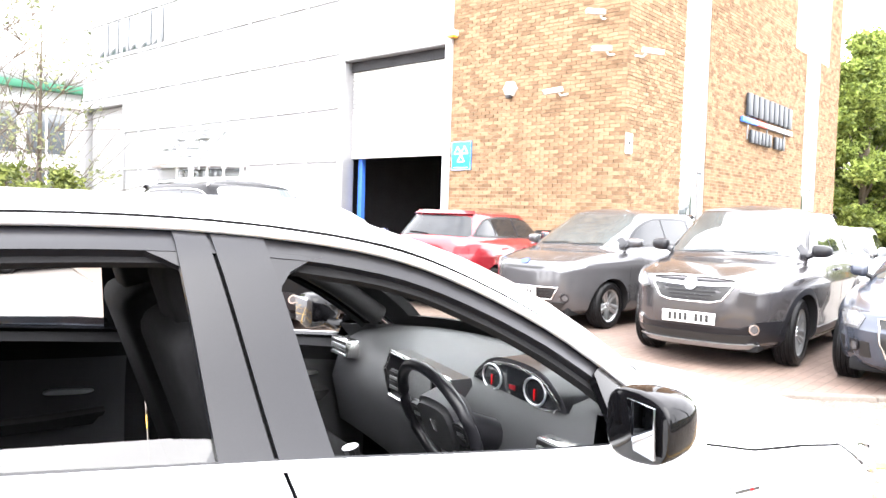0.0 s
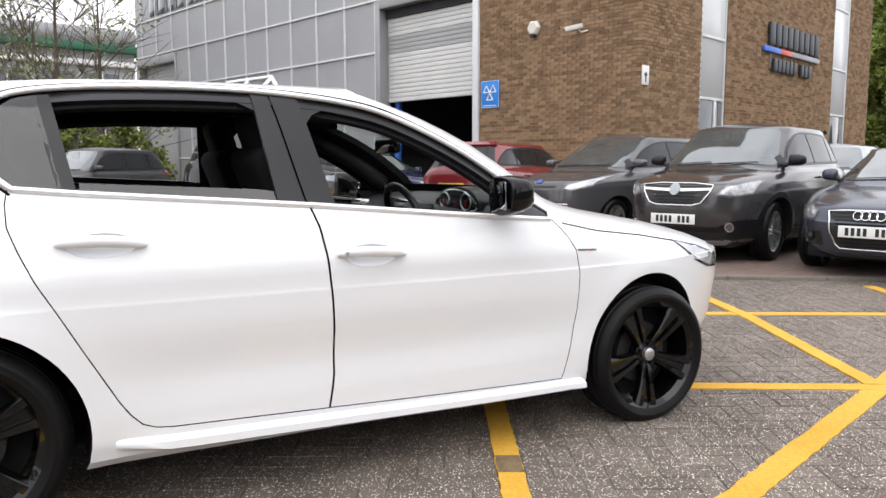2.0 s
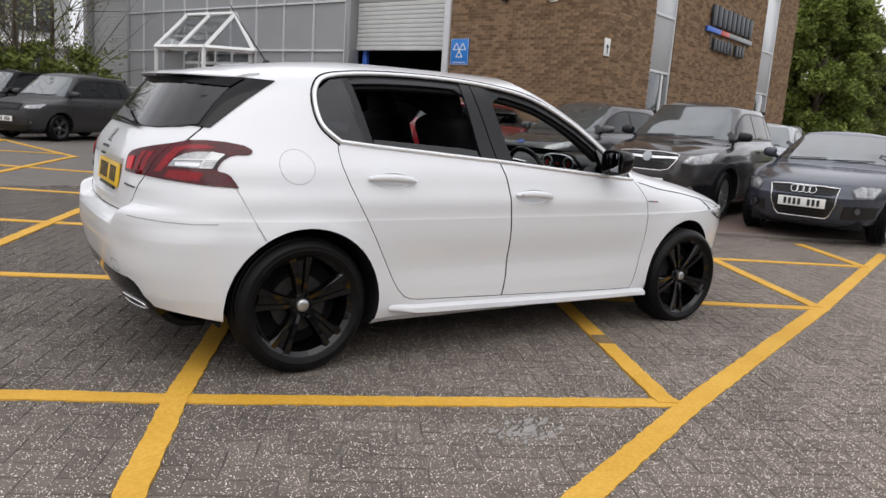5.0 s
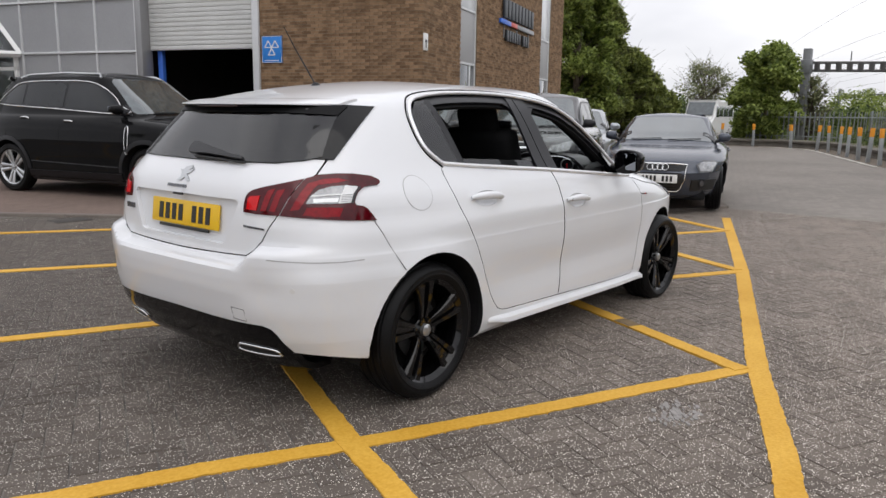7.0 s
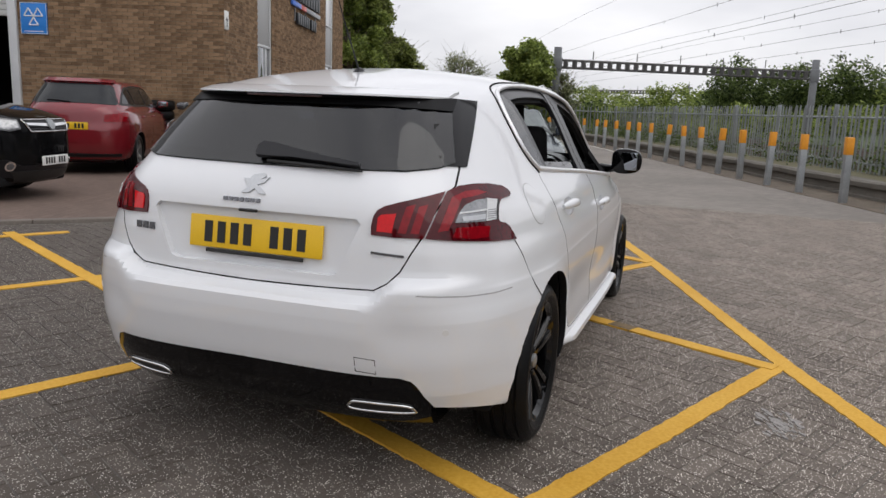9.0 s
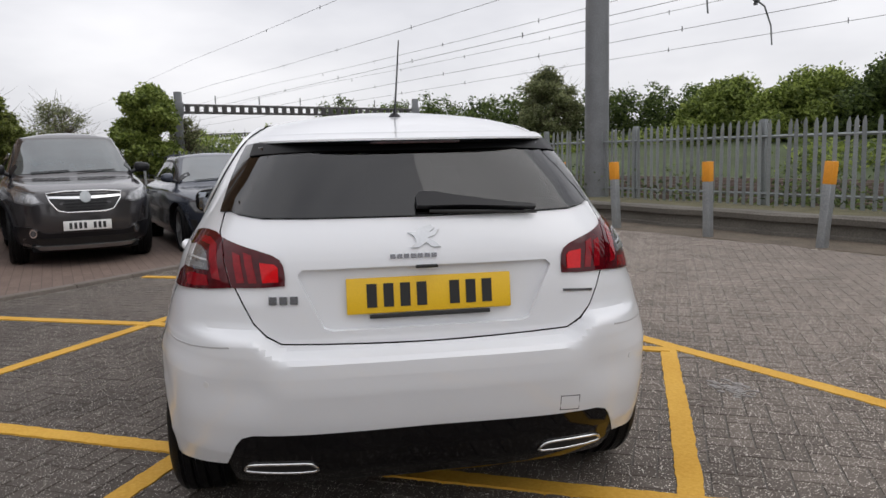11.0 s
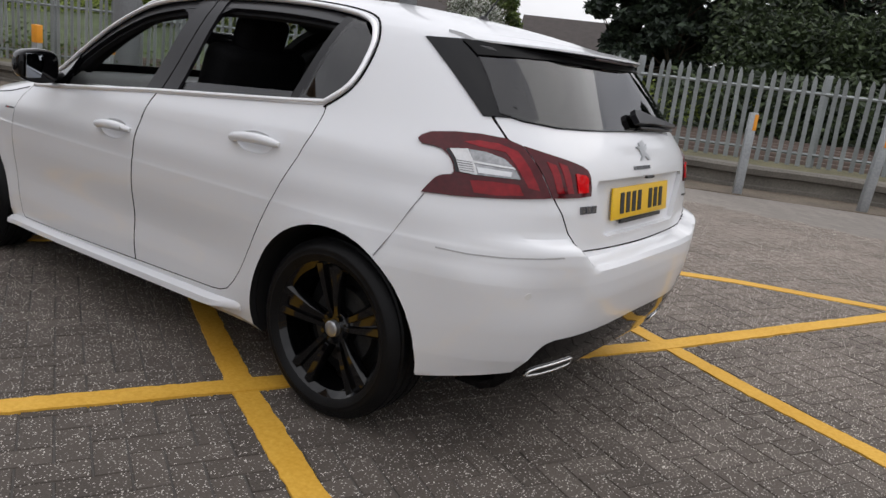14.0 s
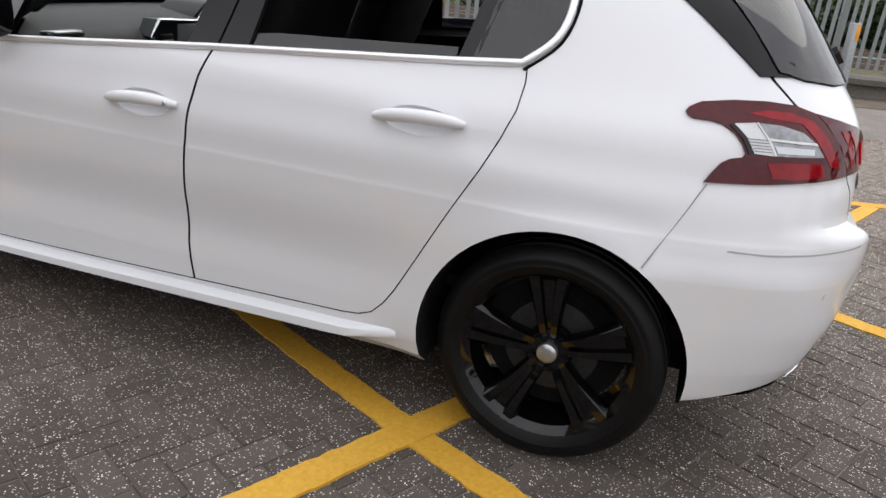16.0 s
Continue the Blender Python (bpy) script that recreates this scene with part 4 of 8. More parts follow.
        # wheel arch liners
        for wx in S.wheels:
            zc = 0.318 if wx < 1 else 0.296
            bm = bmesh.new()
            arc = [(wx + r * math.cos(a), zc + r * math.sin(a)) for r, order in ((0.378, 1), (0.367, -1)) for a in [math.pi * (k / 20 * 1.16 - 0.08) for k in range(21)][::order]]
            bm = prism(arc, "y", 0.55, 1.0)
            for v in bm.verts:
                if v.co.y > 0.9:
                    v.co.y = S.side(v.co.x, max(0.21, v.co.z)) - 0.034
                v.co.y *= sg
            part("arch_liner", bm, INTERIOR, car, "black wheel arch liner")
            a, b = sorted((sg * 0.54, sg * 0.56))
            part("arch_wall", prism([(wx + 0.37 * math.cos(t), zc + 0.37 * math.sin(t)) for t in [math.pi * (k / 20 * 1.16 - 0.08) for k in range(21)]], "y", a, b), INTERIOR, car, "black inner wheel arch")
    for wx, tr in ((0.0, 6.0), (2.62, 31.0)):
        for sg in (-1, 1):
            wheel(car, wx, sg * 0.775, 0.316 if wx < 1 else 0.294, 0.318 if wx < 1 else 0.308, sg, WHEELBLACK, 5, 0.236, 0.218, True, tr, broad=True)
    part("underbody", boxed(-0.45, 3.15, -0.54, 0.54, 0.20, 0.34, 0.03), INTERIOR, car, "black underbody")
    part("cabin_floor", boxed(-0.35, 2.2, -0.70, 0.70, 0.38, 0.42, 0.01), INTERIOR, car, "dark carpeted cabin floor")
    ws = part("windscreen", patch([(-0.62, 1.018), (0.62, 1.018), (0.515, 1.335), (0.30, 1.388), (-0.30, 1.388), (-0.515, 1.335)], S.on_end(True), -0.004, 0.005, 0.07), CARGLASS, car, "clear windscreen")
    ws.visible_shadow = False
    # tailgate fittings
    bm = prism([(y * 1.03, 0.838 + (z - 0.838) * 1.08) for y, z in REC], "x", -0.674, -0.666)
    for v in bm.verts:
        v.co.x += 0.085 * (v.co.z - 0.838)
    part("plate_recess", bm, WHITE, tg, "white recess behind the number plate")
    pl = plate_bars(car, pose(-0.684, -0.006, 0.843, -7, 0, -90), 0.520, 0.111, YELLOWPLATE, 8, "yellow rear number plate")
    part("plate_strip", boxed(-0.19, 0.19, -0.006, 0.003, -0.071, -0.0585, 0.001), INK, pl, "black dealer strip")
    part("badge_letters", badge_word(S, 0.115, 0.962, 7, 0.15, 0.012), DARKCHROME, tg, "chrome maker's lettering as plain bars")
    part("maker_badge", lion(S), SILVER, tg, "chrome maker's badge")
    part("model_badge", badge_word(S, 0.487, 0.842, 3, 0.095, 0.024), DARKCHROME, tg, "chrome model lettering as plain bars")
    part("trim_badge", patch([(-0.44, 0.826), (-0.545, 0.819), (-0.545, 0.827), (-0.44, 0.834)], rear, 0.004, 0.004), DARKCHROME, tg, "small grey trim badge")
    wedge = [(0.020, 1.092), (0.022, 1.120), (0.006, 1.136), (-0.040, 1.133), (-0.12, 1.119), (-0.25, 1.099), (-0.362, 1.083), (-0.364, 1.076), (-0.25, 1.083), (-0.12, 1.090), (-0.04, 1.090)]
    wp = part("rear_wiper", patch(wedge, rear, 0.040, 0.022, 0.04), TRIMBLACK, car, "black wedge-shaped rear wiper", 25)
    part("wiper_blade", tube(bmesh.new(), [rear(-0.02, 1.084, 0.018), rear(-0.20, 1.078, 0.018), rear(-0.372, 1.070, 0.016)], [0.006, 0.007, 0.004], 6), INK, wp, "thin black wiper blade", 50)
    # roof spoiler: a thin white lip that overhangs the glass, black beneath
    top_, low_ = bmesh.new(), bmesh.new()
    rows_t, rows_l = [], []
    for k in range(25):
        y = -0.520 + 1.04 * k / 24
        e = 1 - abs(y / 0.520) ** 6
        xr_ = S.end(y, 1.318) - 0.015 - 0.040 * e
        xf_ = S.end(y * 0.96, 1.352)
        rows_t.append([top_.verts.new(p) for p in ((xf_, y, 1.3535), ((xf_ + xr_) / 2, y, 1.3455), (xr_, y, 1.3290), (xr_ - 0.001, y, 1.3225), (xr_ + 0.02, y, 1.3205), (xf_, y, 1.3300))])
        rows_l.append([low_.verts.new(p) for p in ((xr_ + 0.004, y, 1.3195), (xr_ + 0.012, y, 1.3120), (S.end(y, 1.300) + 0.015, y, 1.2980), (S.end(y, 1.310) + 0.03, y, 1.3195))])
    for rows_, bm in ((rows_t, top_), (rows_l, low_)):
        n = len(rows_[0])
        for A, B in zip(rows_, rows_[1:]):
            for i in range(n):
                bm.faces.new((A[i], A[(i + 1) % n], B[(i + 1) % n], B[i]))
        bm.faces.new(rows_[0])
        bm.faces.new(rows_[-1])
        bmesh.ops.recalc_face_normals(bm, faces=bm.faces)
    sp = part("roof_spoiler", top_, WHITE, car, "white roof spoiler lip", 40)
    part("spoiler_underside", low_, GLOSSBLACK, sp, "gloss black underside")
    part("brake_light", boxed(S.end(0, 1.318) - 0.052, S.end(0, 1.318) - 0.03, -0.15, 0.15, 1.3100, 1.3190, 0.002), SMOKED, sp, "slim smoked high-level brake light")
    part("boot_switch", boxed(-0.712, -0.70, -0.03, 0.04, 0.926, 0.936, 0.003), INK, tg, "black boot release")
    part("tow_cover_gap", patch(ribbon([(-0.415, 0.445), (-0.415, 0.495), (-0.482, 0.49), (-0.482, 0.44), (-0.415, 0.445)], 0.003), rear, 0.0006, 0.002), SEAM, car, "thin square panel gap")
    for sg in (-1, 1):
        ex = spline([(sg * 0.375, 0.288), (sg * 0.378, 0.317), (sg * 0.42, 0.324), (sg * 0.555, 0.320), (sg * 0.585, 0.303), (sg * 0.565, 0.289)], 4)
        tip = part("exhaust_tip", tube(bmesh.new(), [rear(y, z, 0.003) for y, z in ex], 0.0055, 8, closed=True), CHROME, car, "chrome exhaust trim", 60)
        part("tip_inside", patch(ex, rear, 0.004, 0.01, 0.05), INK, tip, "dark opening")
    # aerial
    bm = lathe(bmesh.new(), [(0, 0.0), (0.034, 0.0), (0.026, 0.012), (0.014, 0.026), (0.0, 0.03)], pose(0.10, 0, 1.415, 90, 0, 0), 20)
    ae = part("aerial_base", bm, TRIMBLACK, car, "black aerial foot")
    part("aerial_rod", tube(bmesh.new(), [(0.10, 0, 1.43), (-0.03, 0.0, 1.60), (-0.10, 0.0, 1.70)], [0.0042, 0.003, 0.0022], 6), TRIMBLACK, ae, "thin black aerial")
    # cabin
    for x, y, kind in ((1.17, 0.37, "f"), (1.17, -0.37, "f"), (0.16, 0.36, "r"), (0.16, -0.36, "r"), (0.16, 0.0, "r")):
        w = 0.25 if kind == "f" else (0.23 if y else 0.14)
        seat = part("seat", boxed(x + 0.06, x + 0.56, y - w, y + w, 0.50, 0.64, 0.05, seg=3), SEATCLOTH, car, "charcoal cloth car seat", 60)
        bm = boxed(-0.07, 0.07, -w, w, 0.0, 0.67, 0.05, m=pose(x + 0.06, y, 0.58, 0, -20 if kind == "f" else -18, 0), seg=3)
        part("backrest", bm, SEATCLOTH, seat, angle=60)
        bm = boxed(-0.05, 0.05, -0.13, 0.13, 0.63, 0.81, 0.045, m=pose(x + 0.06, y, 0.575 if kind == "f" else 0.50, 0, -18, 0), seg=3)
        part("headrest", bm, SEATCLOTH, seat, "padded black headrest", 60)
    da = bmesh.new()
    sec = [(1.86, 0.60), (1.82, 0.78), (1.855, 0.90), (1.93, 0.962), (2.08, 0.985), (2.30, 0.99), (2.30, 0.60)]
    ys = [-0.76 + 1.52 * k / 14 for k in range(15)]
    rows_ = [[da.verts.new((min(x - 0.05 * (1 - abs(y) / 0.76) ** 2 * (1 if x < 1.95 else 0), S.end(y, max(0.9, z) + 0.02, True) - 0.05 - 0.002 * i), y, z)) for i, (x, z) in enumerate(sec)] for y in ys]
    for A, B in zip(rows_, rows_[1:]):
        for i in range(len(sec)):
            da.faces.new((A[i], A[(i + 1) % len(sec)], B[(i + 1) % len(sec)], B[i]))
    da.faces.new(rows_[0])
    da.faces.new(rows_[-1])
    dash = part("dashboard", da, GREYPLASTIC, car, "dark grey dashboard", 40)
    hexa = [(-0.23, 0.87), (-0.19, 0.955), (0.19, 0.975), (0.23, 0.91), (0.19, 0.83), (-0.19, 0.82)]
    scr_ = part("console_frame", tube(bmesh.new(), [(1.795, y, z) for y, z in hexa], 0.008, 6, closed=True), CHROME, dash, "silver frame round screen and vents", 60)
    part("console_panel", prism(hexa, "x", 1.797, 1.87), TRIMBLACK, dash, "black screen panel")
    part("screen_glass", boxed(1.790, 1.797, -0.085, 0.085, 0.845, 0.955, 0.003), SCREENLIT, dash, "grey touchscreen")
    bn = prism(spline([(-0.57, 0.93), (-0.53, 1.005), (-0.44, 1.035), (-0.30, 1.035), (-0.21, 1.005), (-0.17, 0.93)], 4), "x", 1.90, 2.10)
    part("binnacle", bn, TRIMBLACK, dash, "hooded instrument binnacle", 40)
    part("instrument_panel", prism(spline([(-0.545, 0.94), (-0.51, 0.995), (-0.43, 1.018), (-0.31, 1.018), (-0.23, 0.995), (-0.195, 0.94)], 4), "x", 1.892, 1.902), SCREEN, dash, "dark instrument dials")
    part("binnacle_rim", tube(bmesh.new(), [(1.892, y, z) for y, z in spline([(-0.55, 0.938), (-0.51, 0.998), (-0.43, 1.022), (-0.31, 1.022), (-0.23, 0.998), (-0.19, 0.938)], 4)], 0.005, 6, closed=True), CHROME, dash, "thin bright rim")
    for y in (-0.47, -0.27):
        dl = part("dial", tube(bmesh.new(), [(1.889, y + 0.046 * math.cos(k * math.pi / 14), 0.975 + 0.036 * math.sin(k * math.pi / 14)) for k in range(28)], 0.0035, 6, closed=True), SILVER, dash, "round dial with a bright ring", 60)
        part("needle", boxed(1.887, 1.889, y - 0.003, y + 0.003, 0.952, 0.982, 0.0005), REDLENS, dl, "red needle")
    part("dial_display", boxed(1.887, 1.890, -0.385, -0.355, 0.958, 0.972, 0.002), REDMID, dash, "small red display between the dials")
    for y, z, w in ((-0.66, 0.87, 0.06), (0.64, 0.915, 0.075), (0.15, 0.885, 0.04), (-0.15, 0.885, 0.04)):
        x = 1.795 if abs(y) < 0.5 else 1.80
        v = part("air_vent", boxed(x - 0.006, x + 0.05, y - w, y + w, z - 0.035, z + 0.035, 0.010), CHROME if abs(y) > 0.5 else TRIMBLACK, dash, "framed air vent")
        for k in range(4):
            zz = z - 0.024 + 0.016 * k
            part("vent_slat", boxed(x - 0.010, x - 0.004, y - w + 0.01, y + w - 0.01, zz - 0.005, zz + 0.005, 0.001), INK if k % 2 else SILVER, v)
    sw = new("steering_wheel")
    sw.parent = car
    sw["label"] = "small black leather steering wheel"
    sw.matrix_local = pose(1.655, -0.37, 0.895, 0, -22, 0)
    part("wheel_rim", tube(bmesh.new(), [(0, 0.172 * math.cos(2 * math.pi * k / 36), 0.165 * math.sin(2 * math.pi * k / 36)) for k in range(36)], 0.016, 10, closed=True), TRIMBLACK, sw, angle=60)
    boss = spline([(-0.088, 0.018), (-0.070, 0.058), (0.0, 0.068), (0.070, 0.058), (0.088, 0.018), (0.075, -0.050), (0.035, -0.088), (-0.035, -0.088), (-0.075, -0.050)], 4)
    bm = prism(boss, "x", -0.012, 0.06)
    bmesh.ops.bevel(bm, geom=[e for e in bm.edges if all(v.co.x < 0 for v in e.verts)], offset=0.014, segments=3, affect="EDGES")
    part("wheel_boss", bm, GREYPLASTIC, sw, "padded wheel boss", 60)
    for sy in (-1, 1):
        part("wheel_spoke", boxed(0.004, 0.026, min(sy * 0.07, sy * 0.162), max(sy * 0.07, sy * 0.162), -0.042, 0.022, 0.010), TRIMBLACK, sw)
        pad = part("button_pad", prism(spline([(sy * 0.082, 0.020), (sy * 0.135, 0.024), (sy * 0.142, -0.006), (sy * 0.120, -0.036), (sy * 0.084, -0.030)], 3), "x", -0.003, 0.008), TRIMBLACK, sw, "black thumb button pad")
        for q in range(3):
            part("button", boxed(-0.006, -0.002, sy * 0.112 - 0.016, sy * 0.112 + 0.016, -0.024 + 0.016 * q, -0.013 + 0.016 * q, 0.002), SILVER if q == 1 else INK, pad)
    for sy in (-1, 1):
        part("lower_spoke", tube(bmesh.new(), [(0.006, sy * 0.036, -0.07), (0.006, sy * 0.030, -0.155)], 0.010, 8), SILVER, sw, "bright lower spoke", 60)
    part("wheel_badge", boxed(-0.016, -0.008, -0.014, 0.014, -0.02, 0.016, 0.002), CHROME, sw, "small bright badge")
    part("steering_column", tube(bmesh.new(), [(1.68, -0.37, 0.885), (1.92, -0.37, 0.80)], 0.05, 12), TRIMBLACK, car, "black steering column", 60)
    part("interior_mirror", boxed(1.70, 1.74, -0.125, 0.125, 1.19, 1.262, 0.015), GLOSSBLACK, car, "black rear-view mirror")
    gs = part("gear_selector", tube(bmesh.new(), [(1.60, 0.0, 0.62), (1.57, 0.0, 0.735)], [0.02, 0.026], 10), CHROME, car, "chrome gear selector")
    part("centre_console", boxed(1.1, 1.84, -0.11, 0.11, 0.42, 0.64, 0.03), GREYPLASTIC, car, "dark centre console")
    return car


def badge_word(S, y0, z0, n, w, h):
    """A row of small raised bars on the tailgate, running to the viewer's right."""
    bm = bmesh.new()
    for i in range(n):
        a = y0 - w * i / n
        b = a - w / n * 0.74
        p = patch([(a, z0 - h / 2), (b, z0 - h / 2), (b, z0 + h / 2), (a, z0 + h / 2)], S.on_end(), 0.005, 0.006)
        tmp = raw(p)
        bm.from_mesh(tmp)
        bpy.data.meshes.remove(tmp)
    return bm


def lion(S):
    """A plain upright badge shape."""
    o = [(0.022, 0.985), (0.05, 0.985), (0.03, 1.0), (0.036, 1.018), (0.055, 1.03), (0.03, 1.03), (0.02, 1.042), (-0.02, 1.05), (-0.03, 1.04), (-0.012, 1.028), (-0.045, 1.038), (-0.03, 1.02), (-0.006, 1.012), (-0.028, 1.0), (-0.045, 0.985), (-0.02, 0.985), (0.0, 1.0)]
    return patch(o, S.on_end(), 0.006, 0.008, 0.05)


WHEELBLACK = mat("black_wheel_lacquer", (0.0024, 0.0024, 0.0027), 0.06, 0, 0.3, 4, 300, 0, 0.0, spec=0.42)
PRINTBLACK = mat("printed_black_border", (0.004, 0.004, 0.0045), 0.4, 0, 0.2, 4, 300, spec=0.12)
SMOKED = mat("smoked_brake_light", (0.03, 0.012, 0.014), 0.2, 0, 0.6, 60, 160, 0.3)
LENSGREY = mat("clear_lens_over_reflector", (0.27, 0.275, 0.285), 0.14, 0.5, 0.35, 26, 90, 0.05, 0.5)
LENSWHITE = mat("white_lens_reflector", (0.60, 0.605, 0.61), 0.15, 0.2, 0.1, 45, 160, 0.1, 0.5)
SEAMGREY = mat("grey_panel_gap", (0.22, 0.22, 0.22), 0.8, 0, 0.1)
SEAM_AND_SHADE = mat("grey_gap_and_crease_shade", (0.38, 0.38, 0.38), 0.8, 0, 0.1)
CUP = mat("handle_recess_paint", (0.66, 0.66, 0.655), 0.35, 0, 0.02, 2, 500)
SCREENLIT = mat("grey_display", (0.20, 0.205, 0.21), 0.15, 0, 0.1)
SCREEN = mat("dark_display", (0.012, 0.013, 0.015), 0.12, 0, 0.2)
hatchback()


# ---- the other cars ----
def side_profile(L, W, H, nose, belt, base, deck, rear_over, bonnet_len, peak, tuck):
    """Slices for an everyday car: nose height, belt height, windscreen base, rear glass slope."""
    xr, xf = -rear_over, L - rear_over
    ws = xf - bonnet_len
    rows_ = [(0.20, xr + 0.20, xf - 0.20, W - 0.12), (0.26, xr + 0.08, xf - 0.09, W - 0.05), (0.40, xr + 0.02, xf - 0.03, W - 0.015), (0.55, xr, xf, W - 0.004), (nose - 0.12, xr + 0.005, xf - 0.01, W),
             (nose, xr + 0.03, xf - 0.06, W - 0.008), (nose + (belt - nose) * 0.35, xr + 0.04, xf - 0.25, W - 0.022), (nose + (belt - nose) * 0.7, xr + 0.05, xf - bonnet_len * 0.55, W - 0.045),
             (belt - 0.02, xr + 0.06, ws + 0.12, W - 0.065 - tuck * 0.4), (belt + 0.02, xr + 0.08, ws, W - 0.09 - tuck)]
    h = H - belt
    xa, xb, head = ws - base * 0.86, xr + 0.08 + deck, belt + h * 0.87
    for f in (0.2, 0.4, 0.6, 0.8, 1.0):
        rows_.append((belt + (head - belt) * f, xr + 0.08 + deck * f ** 1.15, ws - base * 0.86 * f ** 1.10, W - 0.09 - tuck - 0.19 * f ** 1.15))
    for g in (0.25, 0.5, 0.7, 0.85, 0.95, 1.0):
        k = max(math.sqrt(1 - g), 0.06)
        rows_.append((head + (H - head) * g, peak - (peak - xb) * k, peak + (xa - peak) * k, (W - 0.28 - tuck) * k))
    return rows_


def smooth_rows(rows_, n=4):
    """More slices between the given ones, along smooth curves that never overshoot."""
    r = np.array(rows_, float)
    z, out = r[:, 0], []
    d = (r[1:, 1:] - r[:-1, 1:]) / (z[1:] - z[:-1])[:, None]
    t = np.zeros_like(r[:, 1:])
    same = d[1:] * d[:-1] > 0
    t[1:-1] = np.where(same, 2 * d[1:] * d[:-1] / np.where(same, d[1:] + d[:-1], 1.0), 0.0)
    t[0], t[-1] = d[0], d[-1]
    for i in range(len(r) - 1):
        h = z[i + 1] - z[i]
        for k in range(n):
            u = k / n
            v = (2 * u ** 3 - 3 * u ** 2 + 1) * r[i, 1:] + (u ** 3 - 2 * u ** 2 + u) * h * t[i] + (3 * u ** 2 - 2 * u ** 3) * r[i + 1, 1:] + (u ** 3 - u ** 2) * h * t[i + 1]
            out.append((z[i] + h * u, *v))
    out.append(tuple(r[-1]))
    return out


class CarShape(Shape):
    """A parked car's skin: a rounded nose below the windows, tighter corners at the pillars above them."""
    belt = 1.0

    def exps(self, z):
        k = min(1.0, max(0.0, (z - self.belt + 0.05) / 0.10))
        return self.nr, self.nf + (5.5 - self.nf) * k


